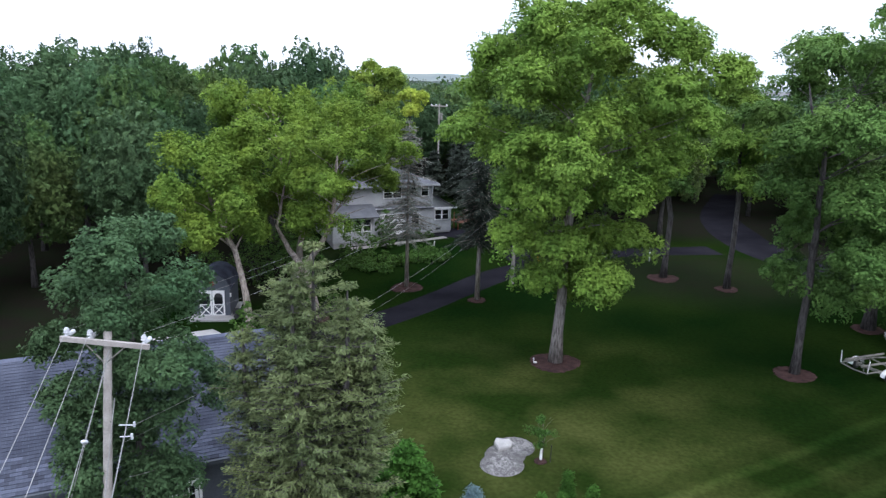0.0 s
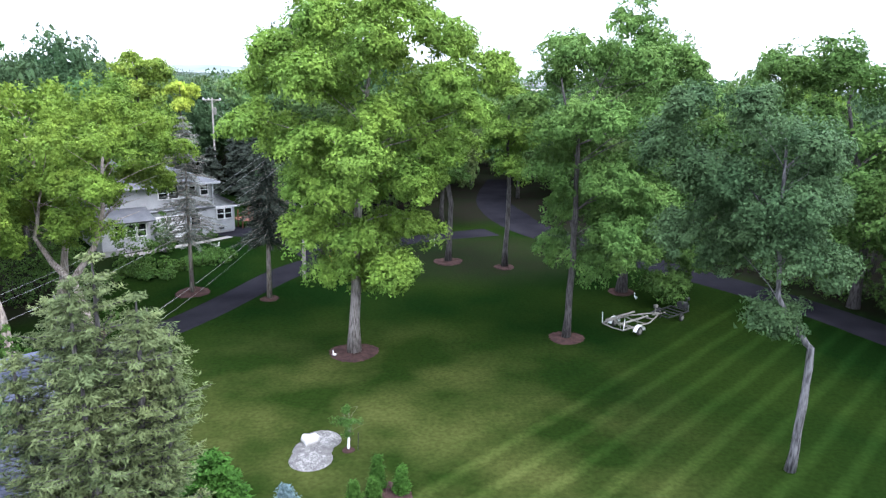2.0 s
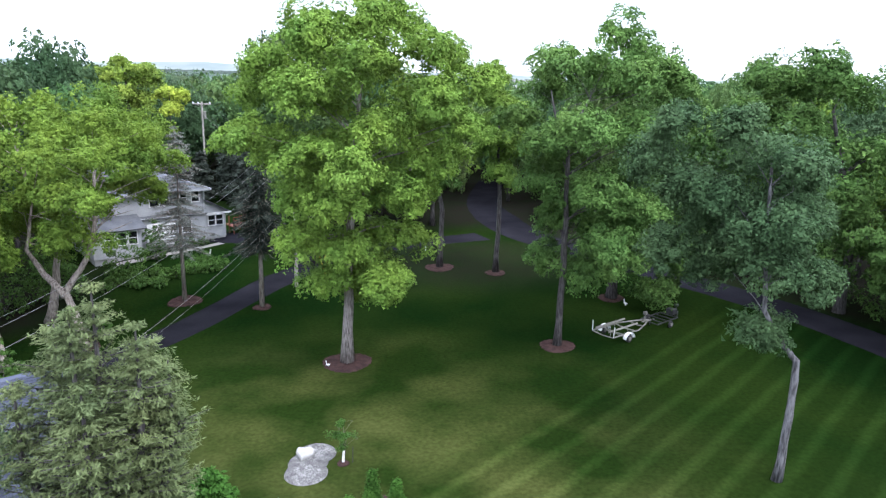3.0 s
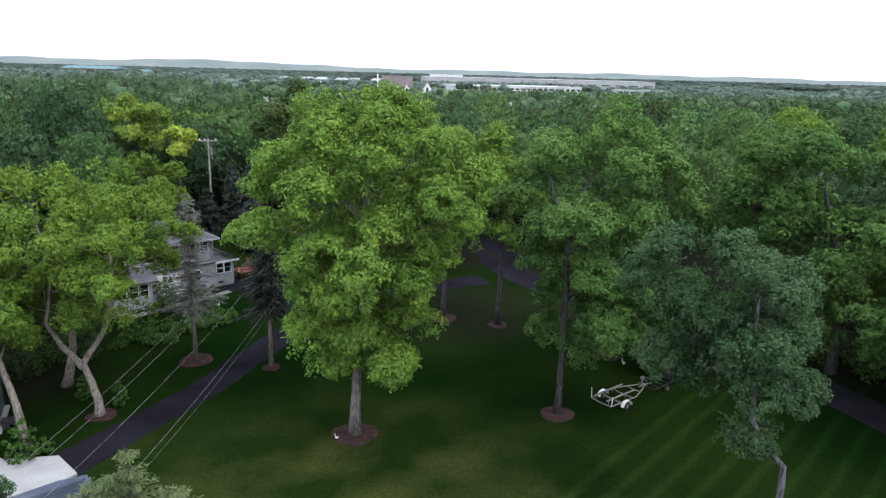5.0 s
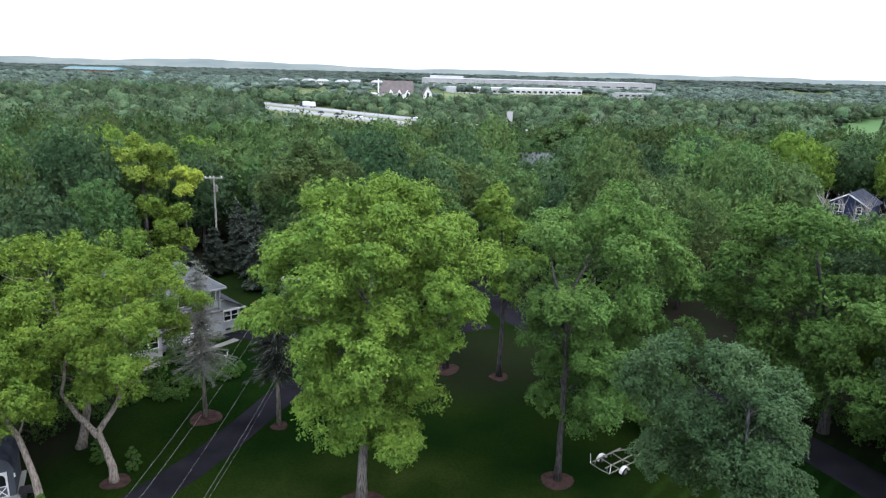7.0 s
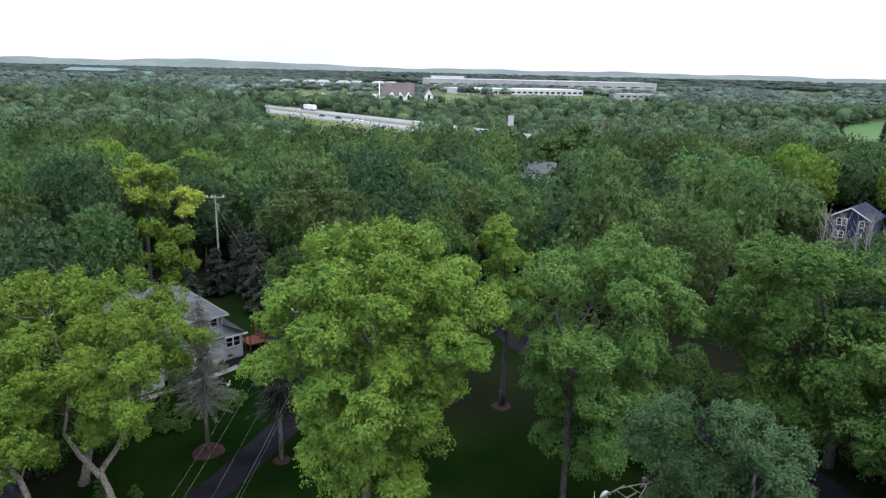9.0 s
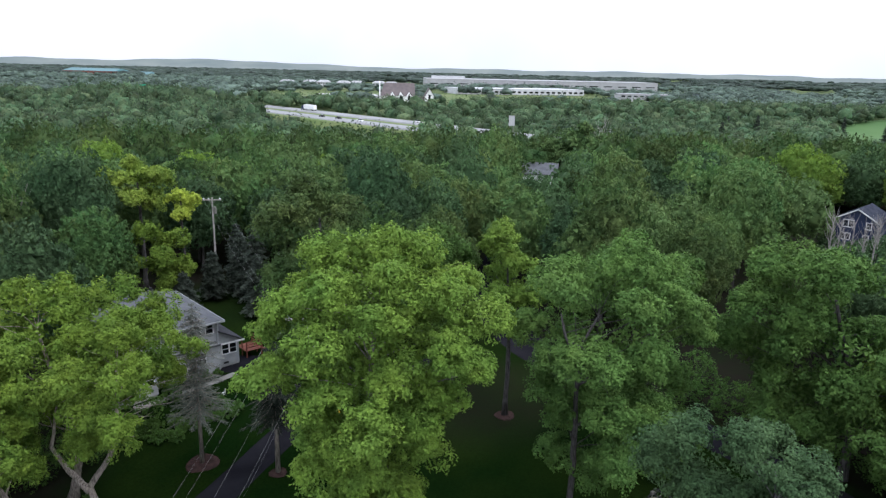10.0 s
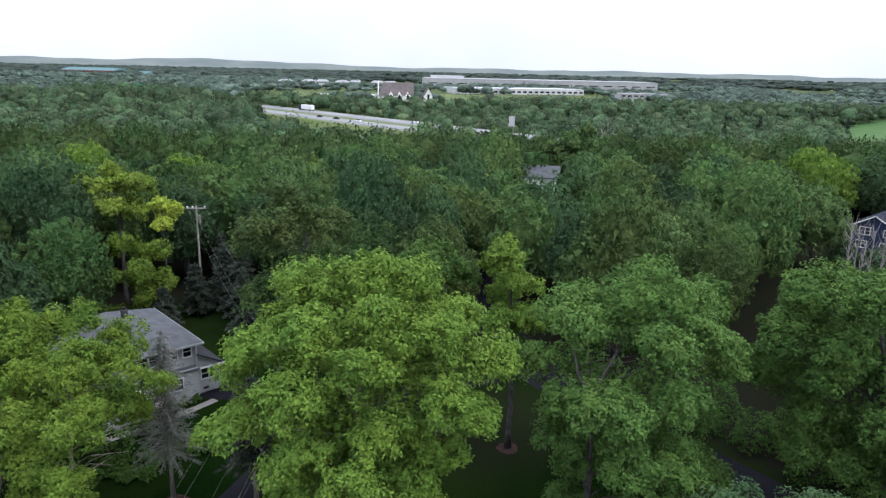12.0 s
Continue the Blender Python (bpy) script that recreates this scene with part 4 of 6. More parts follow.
def plant_far():
    rng = np.random.default_rng(9)
    for name, near, far, step, make, mat, hgt, rad in (
            ("distant_woods", 152, 235, 8.8, (13, 60, 16, 7, 84, 7, 0.14), LEAF_WOODS, (9.5, 17), (4.2, 6.2)),
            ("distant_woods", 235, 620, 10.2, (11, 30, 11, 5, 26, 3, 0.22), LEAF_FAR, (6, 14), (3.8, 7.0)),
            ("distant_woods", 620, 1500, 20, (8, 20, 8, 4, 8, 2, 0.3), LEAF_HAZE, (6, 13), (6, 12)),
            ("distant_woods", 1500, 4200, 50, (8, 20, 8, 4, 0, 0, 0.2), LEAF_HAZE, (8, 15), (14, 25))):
        shapes = [lumpy_crown(rng, *make) for _ in range(10)]
        vs, fs, tones, o = [], [], [], 0
        y = near
        while y < far:
            half = 0.655 * y + 22
            x = -half + rng.uniform(0, step)
            while x < half:
                px, py = x + rng.uniform(-0.4, 0.4) * step, y + rng.uniform(-0.4, 0.4) * step
                x += step
                if open_far(px, py) or clearing(px, py):
                    continue
                if y > 620 and noise.noise(Vector((px * 0.006, py * 0.003, 1.7))) > (0.0 if px > -200 else 0.45):
                    continue
                v, f = shapes[int(rng.integers(10))]
                r, h = rng.uniform(*rad), rng.uniform(*hgt)
                if sight_limit(px, py) < 6:
                    continue
                h = min(h, sight_limit(px, py))
                if px > 0.5 * py + 18 and 290 < py < 395:
                    h *= 0.5
                off_road = (px - 4) * 0.76 + (py - 371) * 0.65
                if -90 < off_road < -10 and (px > -8 or px < -112) and far == 620:
                    h += 4.5
                a = rng.uniform(0, 6.28)
                rot = np.array([[math.cos(a), -math.sin(a), 0], [math.sin(a), math.cos(a), 0], [0, 0, 1]])
                tall = h * 0.5
                w = (v @ rot.T) * np.array([r, r, tall]) + np.array([px, py, h - tall + float(land(px, py))])
                vs.append(w), fs.append(f + o)
                tones.append(np.full(len(v), rng.uniform(-1, 1)))
                o += len(v)
            y += step * 0.9
        woods = part(name, np.concatenate(vs), np.concatenate(fs), mat, smooth=True)
        woods.data.attributes.new("tone", "FLOAT", "POINT").data.foreach_set("value", np.concatenate(tones).astype(np.float32))
        tagged(woods, "dense green tree crowns stretching to the horizon", "woods", kind="stuff")


plant_far()


broadleaf("hickory_tree", -39.0, 90.0, "broad tree with yellow-green leaves in the woods",
          [(12, 2.0), (13.5, 3.2), (15, 3.6), (16.6, 2.8), (17.6, 1.0)], LEAF_GOLD, BARK_DARK, 0.32, 50, 1.1, 300, (0.32, 0.22), 27, (0, 0), limbs=10)
broadleaf("hickory_tree", -32.6, 87.0, "small tree with bright yellow leaves beside the pole",
          [(10.8, 0.7), (12, 1.3), (13.4, 1.3), (14.4, 0.5)], LEAF_YELLOW, BARK_DARK, 0.2, 20, 0.8, 280, (0.30, 0.21), 57, (0, 0), limbs=8)
broadleaf("maple_tree", -33.2, 81.0, "olive green maple below the yellow trees",
          [(2, 2.0), (5, 2.9), (8, 2.9), (10.6, 1.3)], LEAF_MAPLE, BARK_DARK, 0.24, 50, 1.1, 300, (0.32, 0.22), 58, (0, 0), limbs=8)

for x, y, h, r, sd in ((36.5, 187, 18.0, 5.6, 81), (44.5, 190, 15.5, 3.6, 82), (30.5, 191, 15.0, 3.2, 83)):
    broadleaf("willow_tree", x, y, "broad light green willow standing out of the woods",
              [(3, r * 0.5), (h * 0.35, r * 0.85), (h * 0.6, r), (h * 0.8, r * 0.8), (h - 0.8, r * 0.25)], LEAF_LIME, BARK_DARK, 0.3, 90, 1.5, 90, (0.62, 0.42), sd, (0, 0), limbs=8, tufts=6, lump=0.15)

broadleaf("oak_tree", 34.0, 37.5, "dark green oak overhanging the far driveway",
          [(2.0, 2.5), (5, 4.6), (8, 5.2), (11.5, 4.6), (14, 2.0)], LEAF_OAK, BARK_DARK, 0.3, 90, 1.45, 380, (0.30, 0.17), 28, (-1.2, 0), limbs=10)
broadleaf("oak_tree", 36.0, 29.5, "dark green oak at the edge of the yard",
          [(2.0, 2.5), (5, 4.6), (8, 5.2), (12.5, 4.6), (15, 2.0)], LEAF_OAK, BARK_DARK, 0.3, 80, 1.45, 340, (0.32, 0.18), 29, (-0.8, 0), limbs=8)

for i, (x, y, h, r) in enumerate([(-26.3, 89.5, 8.5, 2.4), (-29.2, 87.0, 6.5, 2.0), (-23.6, 86.5, 9.5, 2.6), (-27.5, 92.5, 9.0, 2.4), (-21.8, 80.5, 7.5, 2.2), (-30.0, 79.0, 6.0, 2.0)]):
    conifer("spruce_tree", x, y, "dark sparse spruce in the shade of the woods", h, 0.8, r, NEEDLE_DARK, BARK_DARK, 0.16, 22, 7, 600 + i, (0.6, 0.2), 5, 0.3, power=0.6)


# ---- beds, rings and small plants on the lawn ----
def mulch_ring(x, y, r, seed):
    rng = np.random.default_rng(seed)
    k, v, f = 40, [], []
    for i, (u, h) in enumerate(((1.0, -0.03), (0.93, 0.05), (0.6, 0.08), (0.2, 0.11))):
        for j in range(k):
            a = 2 * math.pi * j / k
            q = r * u * (1 + 0.05 * math.sin(3 * a + seed) + 0.03 * rng.normal())
            px, py = x + q * math.cos(a), y + q * math.sin(a)
            v.append((px, py, float(land(px, py)) + h + 0.012 * rng.normal()))
    f = [(i * k + j, i * k + (j + 1) % k, (i + 1) * k + (j + 1) % k, (i + 1) * k + j) for i in range(3) for j in range(k)] + [tuple(range(3 * k, 4 * k))]
    return tagged(part("mulch_bed", v, f, MULCH), "round bed of reddish brown bark mulch round a trunk", "mulch bed", "mulch beds")


for i, (x, y, r) in enumerate([(-5.2, 38.8, 1.5), (7.9, 41.2, 1.15), (-18.9, 50.3, 1.3), (-22.3, 41.6, 1.0), (-12.7, 48.9, 0.7), (5.3, 57.3, 0.9), (0.5, 59.0, 1.3), (13.6, 50.5, 1.0)]):
    mulch_ring(x, y, r, i)


def gravel_bed():
    rng = np.random.default_rng(31)
    k = 56
    def outline(a):
        d = Vector((math.cos(a), math.sin(a)))
        best = 0
        for cx, cy, r in ((-0.06, -0.78, 0.92), (-0.12, 0.05, 0.86), (0.12, 0.88, 0.88)):
            b = cx * d.x + cy * d.y
            s = b * b - (cx * cx + cy * cy - r * r)
            if s > 0:
                best = max(best, b + math.sqrt(s))
        return best
    ox, oy = -5.42, 27.4
    rim = [(outline(2 * math.pi * j / k), 2 * math.pi * j / k) for j in range(k)]
    pt = lambda r, a, up: (ox + r * math.cos(a), oy + r * math.sin(a), float(land(ox, oy)) + up)
    v = [pt(r + 0.06, a, -0.05) for r, a in rim] + [pt(r, a, 0.03) for r, a in rim] + [pt(r * 0.5, a, 0.06) for r, a in rim]
    f = [(i * k + j, i * k + (j + 1) % k, (i + 1) * k + (j + 1) % k, (i + 1) * k + j) for i in range(2) for j in range(k)] + [tuple(range(2 * k, 3 * k))]
    bed = tagged(part("gravel_bed", v, f, GRAVEL), "kidney-shaped bed of pale grey gravel in the lawn", "gravel bed")
    s = Shape()
    octa = [(1, 0, 0), (0, 1, 0), (-1, 0, 0), (0, -1, 0), (0, 0, 0.8), (0, 0, -0.5)]
    faces = [(0, 1, 4), (1, 2, 4), (2, 3, 4), (3, 0, 4), (1, 0, 5), (2, 1, 5), (3, 2, 5), (0, 3, 5)]
    for _ in range(2600):
        a = rng.uniform(0, 2 * math.pi)
        r = outline(a) * math.sqrt(rng.uniform(0, 0.98))
        q, t = rng.uniform(0.025, 0.06), rng.uniform(0, 6.28)
        c = pt(r, a, 0.06 - 0.03 * r / 1.8)
        s.add([(c[0] + q * (p[0] * math.cos(t) - p[1] * math.sin(t)), c[1] + q * (p[0] * math.sin(t) + p[1] * math.cos(t)) * rng.uniform(0.6, 1), c[2] + q * p[2]) for p in octa], faces)
    tagged(s.part("pebble_layer", GRAVEL, bed), kind="stuff")
    # a slab of pale rock at its back edge
    v, f, k = [], [], 9
    for i, (u, h) in enumerate(((1.0, 0.02), (1.03, 0.2), (0.9, 0.27))):
        for j in range(k):
            a = 2 * math.pi * j / k
            w = u * (1 + 0.16 * math.sin(2.3 * j) + 0.1 * math.cos(4.1 * j))
            v.append((-5.8 + 0.42 * w * math.cos(a + 0.4), 28.05 + 0.46 * w * math.sin(a + 0.4), float(land(ox, oy)) + h + 0.02 * math.sin(3 * j)))
    f = [(i * k + j, i * k + (j + 1) % k, (i + 1) * k + (j + 1) % k, (i + 1) * k + j) for i in range(2) for j in range(k)] + [tuple(range(2 * k, 3 * k))]
    tagged(part("rock_slab", v, f, LIMESTONE), "flat slab of pale limestone on the gravel bed", "rock")


gravel_bed()


def sapling():
    root = broadleaf("sapling_tree", -3.99, 27.41, "young tree with a white trunk guard beside the gravel bed",
                     [(0.95, 0.15), (1.2, 0.42), (1.6, 0.46), (2.1, 0.15)], LEAF_SHRUB, BARK_GREY, 0.025, 26, 0.2, 26, (0.10, 0.05), 33, limbs=8)
    s = Shape()
    s.tube([(0, 0, 0.05), (0.01, 0, 0.35), (0.02, 0, 0.68)], [0.06, 0.055, 0.05], 10)
    s.part("trunk_guard", WHITE, root, "white plastic trunk guard")
    s = Shape()
    s.tube([(0.42, 0.05, 0), (0.43, 0.05, 0.9)], 0.018, 6)
    s.part("stake", BLACK_STEEL, root, "thin dark support stake")
    mulch_ring(-3.99, 27.41, 0.28, 71)


sapling()
for x, y, h, sd in ((-2.42, 24.3, 1.55, 41), (-1.46, 24.1, 1.2, 42), (-2.5, 23.5, 1.05, 43), (-3.2, 23.0, 1.2, 44)):
    conifer("arborvitae_shrub", x, y, "small upright bright green arborvitae shrub", h, 0.03, 0.24, NEEDLE_ARBOR, BARK_DARK, 0.03, 26, 9, sd, (0.11, 0.05), 24, 0.0,
            category="shrub", rise=0.5, power=1.1)
conifer("blue_spruce_tree", -5.75, 22.9, "small blue-grey spruce on the lawn", 1.15, 0.05, 0.5, NEEDLE_BLUE, BARK_DARK, 0.03, 14, 7, 45, (0.14, 0.04), 22, 0.0, category="shrub", rise=0.2)
conifer("juniper_shrub", -7.9, 21.3, "dense green juniper shrub beside the cedar", 3.4, 0.1, 1.25, NEEDLE_ARBOR, BARK_DARK, 0.06, 26, 10, 46, (0.24, 0.11), 14, 0.1,
        leaders=[(0.6, -0.2, 2.8, 1.0, 0.2), (-0.6, 0.1, 2.7, 1.0, 0.2)], category="shrub", rise=0.4, power=0.6)
mulch_ring(-1.95, 24.0, 0.95, 72)


def bush(x, y, r, h, seed, label="leafy green bush under the trees", mat=None, name="bush", leaf=(0.2, 0.12)):
    rng = np.random.default_rng(seed)
    centres, _ = crown_points(rng, [(0.1, r * 0.8), (h * 0.5, r), (h, r * 0.3)], int(26 * r + 8), (0, 0))
    root = empty(name, on_land(x, y, 0, -0.05), label, "bush", "bushes")
    s = Shape()
    for c in centres[:6]:
        s.tube([(0, 0, 0), (c[0] * 0.5, c[1] * 0.5, c[2] * 0.6), tuple(c)], [0.03, 0.02, 0.008], 5)
    s.part("stem", BARK_DARK, root)
    v, f = crown_leaves(rng, centres, r * 0.3, 46, *leaf)
    part("foliage", v, f, mat or LEAF_SHRUB, root)
    return root


rng_b = np.random.default_rng(5)
# the weedy bank between the house and the dying spruce
for i in range(16):
    bush(-26.2 + 0.52 * i + rng_b.uniform(-0.5, 0.5), 52.6 + 0.33 * i + rng_b.uniform(-1.2, 1.2), rng_b.uniform(0.5, 0.9), rng_b.uniform(0.5, 0.9), 300 + i, "low leafy weeds on the bank", name="weed_clump")
# undergrowth under the box elders and by the shed
for i, (x, y, r, h) in enumerate([(-24.2, 35.9, 0.9, 2.6), (-23.6, 37.0, 0.5, 0.8), (-24.6, 44.2, 0.6, 1.4), (-21.8, 43.3, 0.5, 1.5), (-28.4, 50.5, 1.6, 3.2), (-31, 47.8, 1.8, 3.6), (-25.6, 55.6, 1.3, 3.6),
                                  (-31.2, 54, 1.8, 4.0), (-33, 44.5, 1.7, 3.0), (-24.2, 58.8, 0.8, 2.2), (-25.0, 60.6, 0.9, 3.0), (-23.4, 62.4, 0.45, 0.8), (-22.6, 63.2, 0.45, 0.7), (-21.8, 64.0, 0.4, 0.6),
                                  # the last seven here are added to darken the ground behind the far drive
                                  (33.5, 43, 1.4, 2.0), (34.5, 38, 1.6, 2.2), (31, 53, 1.4, 2.4), (22, 60, 1.6, 2.6), (27.5, 53, 1.7, 3.2), (30, 50, 1.7, 3.4), (25, 57, 1.7, 3.2), (28.5, 57.5, 1.8, 3.6), (32.5, 46.5, 1.7, 3.0), (24, 62.5, 1.7, 3.4), (19, 65.5, 1.6, 3.0)] ):
    bush(x, y, r, h, 330 + i)


# ---- the garage ----
def box_part(name, box, mat, parent, label="", bev=0.0):
    s = Shape()
    s.box(*box, bev)
    return s.part(name, mat, parent, label)


def window(parent, x, z, w, h, y=0.0, cols=1, rows_n=2, fr=0.07, name="window"):
    """A framed window in a wall that faces -y: frame and glazing bars, a pane set back in it."""
    s = Shape()
    s.box(x - w / 2 - fr, y - 0.05, z - fr, x - w / 2, y + 0.05, z + h + fr)
    s.box(x + w / 2, y - 0.05, z - fr, x + w / 2 + fr, y + 0.05, z + h + fr)
    s.box(x - w / 2, y - 0.05, z + h, x + w / 2, y + 0.05, z + h + fr)
    s.box(x - w / 2, y - 0.07, z - fr, x + w / 2, y + 0.05, z)
    for i in range(1, cols):
        c = x - w / 2 + w * i / cols
        s.box(c - fr * 0.5, y - 0.04, z, c + fr * 0.5, y + 0.04, z + h)
    for i in range(1, rows_n):
        c = z + h * i / rows_n
        s.box(x - w / 2, y - 0.035, c - 0.025, x + w / 2, y + 0.035, c + 0.025)
    win = s.part(name, WHITE, parent, "white framed window")
    box_part("pane", (x - w / 2, y - 0.015, z, x + w / 2, y + 0.015, z + h), GLASS, win, "dark glass pane")
    return win


def lap_wall(x0, x1, z0, z1, y, pitch=0.2, lap=0.018, thick=0.12):
    """A wall of lapped boards that faces -y."""
    s, prof, z = Shape(), [(y + thick, z0)], z0
    while z < z1 - 0.01:
        t = min(z + pitch, z1)
        prof += [(y - lap, z), (y, t)]
        z = t
    prof.append((y + thick, z1))
    k = len(prof)
    s.add([(x, p, q) for x in (x0, x1) for p, q in prof], [(i, i + 1, k + i + 1, k + i) for i in range(k - 1)] + [(k - 1, 0, k, 2 * k - 1), tuple(range(k))[::-1], tuple(range(k, 2 * k))])
    return s


def slope_slab(s, a, b, c, d, t):
    """A slab of thickness t under the quad a b c d."""
    a, b, c, d = (Vector(p) for p in (a, b, c, d))
    n = (b - a).cross(d - a).normalized()
    if n.z < 0:
        n = -n
    top, low = [a, b, c, d], [p - n * t for p in (a, b, c, d)]
    s.add(top + low, [(0, 1, 2, 3), (7, 6, 5, 4), (0, 4, 5, 1), (1, 5, 6, 2), (2, 6, 7, 3), (3, 7, 4, 0)])


def shingles(parent, origin, along, up, length, rise, w, course, mat, rng, max_parts=300):
    """Courses of shingles on a roof plane; the ones along the eave are parts, the rest are one joined piece."""
    along, up = Vector(along).normalized(), Vector(up).normalized()
    n = along.cross(up).normalized()
    if n.z < 0:
        n = -n
    def wedge(width):
        q = lambda i, j, k: along * i + up * j + n * k
        return [q(0, 0, 0.0), q(width, 0, 0.0), q(width, course * 1.15, 0.0), q(0, course * 1.15, 0.0), q(0, 0, 0.022), q(width, 0, 0.022), q(width, course * 1.15, 0.006), q(0, course * 1.15, 0.006)]
    faces = [(4, 5, 6, 7), (0, 1, 5, 4), (1, 2, 6, 5), (3, 0, 4, 7)]
    me = bpy.data.meshes.new("shingle")
    me.from_pydata([tuple(v) for v in wedge(w - 0.012)], [], faces)
    me.materials.append(mat)
    rest, count = Shape(), 0
    rows_n = int(rise / course)
    for r in range(rows_n):
        off = (r % 2) * w / 2
        i = 0
        while off + (i + 1) * w < length:
            p = Vector(origin) + along * (off + i * w + rng.uniform(-0.008, 0.008)) + up * (r * course + rng.uniform(-0.006, 0.006)) + n * (0.004 + rng.uniform(0, 0.008))
            if count < max_parts:
                ob = new("shingle", me)
                ob.parent = parent
                ob.location = p
                count += 1
            else:
                rest.add([v + p for v in wedge(w - 0.012)], faces)
            i += 1
    tagged(rest.part("shingle_field", mat, parent), kind="stuff")


def garage():
    rng = np.random.default_rng(51)
    z0 = float(land(-17, 20))
    root = empty("garage_building", pose(-14.9, 25.35, z0 - 0.15, 0, 0, 43.2), "long dark grey garage with a slate-grey shingle roof", "garage")
    L, e, rz = 17.0, 3.15, 5.9
    lap_wall(-L, -5.35, 0, e + 0.1, -4.62).part("wall", SIDING_DARK, root, "dark slate-grey lapped siding")
    lap_wall(-4.45, -0.3, 0, e + 0.1, -4.62).part("wall", SIDING_DARK, root)
    lap_wall(-5.35, -4.45, 2.25, e + 0.1, -4.62).part("wall", SIDING_DARK, root)
    box_part("wall", (-L, 4.5, 0, -0.3, 4.62, e + 0.1), SIDING_DARK, root)
    for x in (-L, -0.42):
        s = Shape()
        s.add([(x, -4.5, 0), (x, 4.5, 0), (x, 4.5, e), (x, 0, rz - 0.2), (x, -4.5, e), (x + 0.12, -4.5, 0), (x + 0.12, 4.5, 0), (x + 0.12, 4.5, e), (x + 0.12, 0, rz - 0.2), (x + 0.12, -4.5, e)],
              [(4, 3, 2, 1, 0), (5, 6, 7, 8, 9), (0, 1, 6, 5), (1, 2, 7, 6), (2, 3, 8, 7), (3, 4, 9, 8), (4, 0, 5, 9)])
        s.part("gable_wall", SIDING_DARK, root)
    s = Shape()
    slope_slab(s, (-L - 0.3, -5.1, e), (0, -5.1, e), (0, 0, rz), (-L - 0.3, 0, rz), 0.14)
    slope_slab(s, (0, 5.1, e), (-L - 0.3, 5.1, e), (-L - 0.3, 0, rz), (0, 0, rz), 0.14)
    roof = s.part("roof", SHINGLE, root, "slate-grey shingle roof")
    up = Vector((0, 5.1, rz - e))
    shingles(roof, (-11.0, -5.1, e), (1, 0, 0), up, 11.0, up.length, 0.33, 0.145, SHINGLE, rng)
    shingles(roof, (-L - 0.3, -5.1, e), (1, 0, 0), up, 6.2, up.length, 0.33, 0.145, SHINGLE, rng, 0)
    s = Shape()
    for i in range(int((L + 0.3) / 0.3)):
        x = -L - 0.3 + 0.3 * i
        s.add([(x, -0.17, rz - 0.06), (x + 0.31, -0.17, rz - 0.05), (x + 0.31, 0, rz + 0.035), (x, 0, rz + 0.03), (x + 0.31, 0.17, rz - 0.05), (x, 0.17, rz - 0.06)], [(0, 1, 2, 3), (3, 2, 4, 5)])
    s.part("ridge_cap", SHINGLE, roof)
    s = Shape()
    s.box(-L - 0.3, -5.24, e - 0.15, 0, -5.1, e - 0.01)
    s.part("gutter", SIDING_DARK, root, "dark metal gutter")
    # white side door with six panes
    door = Shape()
    door.box(-5.32, -4.66, 0.1, -4.48, -4.6, 1.35)
    for x in (-5.32, -4.6):
        door.box(x, -4.66, 1.35, x + 0.12, -4.6, 2.2)
    door.box(-5.2, -4.66, 2.0, -4.6, -4.6, 2.2)
    d = door.part("door", WHITE, root, "white side door with six small panes")
    s = Shape()
    for i in (1, 2):
        s.box(-5.2 + 0.2 * i - 0.015, -4.655, 1.35, -5.2 + 0.2 * i + 0.015, -4.6, 2.0)
    s.box(-5.2, -4.655, 1.66, -4.6, -4.6, 1.69)
    s.part("glazing_bar", WHITE, d)
    box_part("pane", (-5.2, -4.64, 1.35, -4.6, -4.62, 2.0), GLASS, d, "dark glass")
    s = Shape()
    s.tube([(-4.58, -4.66, 1.1), (-4.58, -4.72, 1.1)], 0.035, 8)
    s.part("door_knob", GALVANISED, d, "metal door knob")
    s = Shape()
    for x in (-5.45, -4.45):
        s.box(x, -4.665, 0.05, x + 0.1, -4.6, 2.3)
    s.box(-5.35, -4.665, 2.2, -4.45, -4.6, 2.3)
    s.part("door_trim", WHITE, root, "white door trim")


garage()

# concrete pad where the drive meets the garage
v = [(x, y) for x, y in ((-27.2, 36.6), (-25.2, 35.7), (-22.3, 36.2), (-20.35, 34.4), (-21.6, 32.0), (-24.6, 28.6), (-30, 33.5))]
s = Shape()
zc = 0.02
s.add([(x, y, zc - 0.3) for x, y in v] + [(x, y, zc) for x, y in v], [tuple(range(7, 14))] + [(i, (i + 1) % 7, 7 + (i + 1) % 7, 7 + i) for i in range(7)])
tagged(s.part("concrete_pad", CONCRETE), "pale concrete pad between the garage and driveway", "concrete pad", kind="structure")


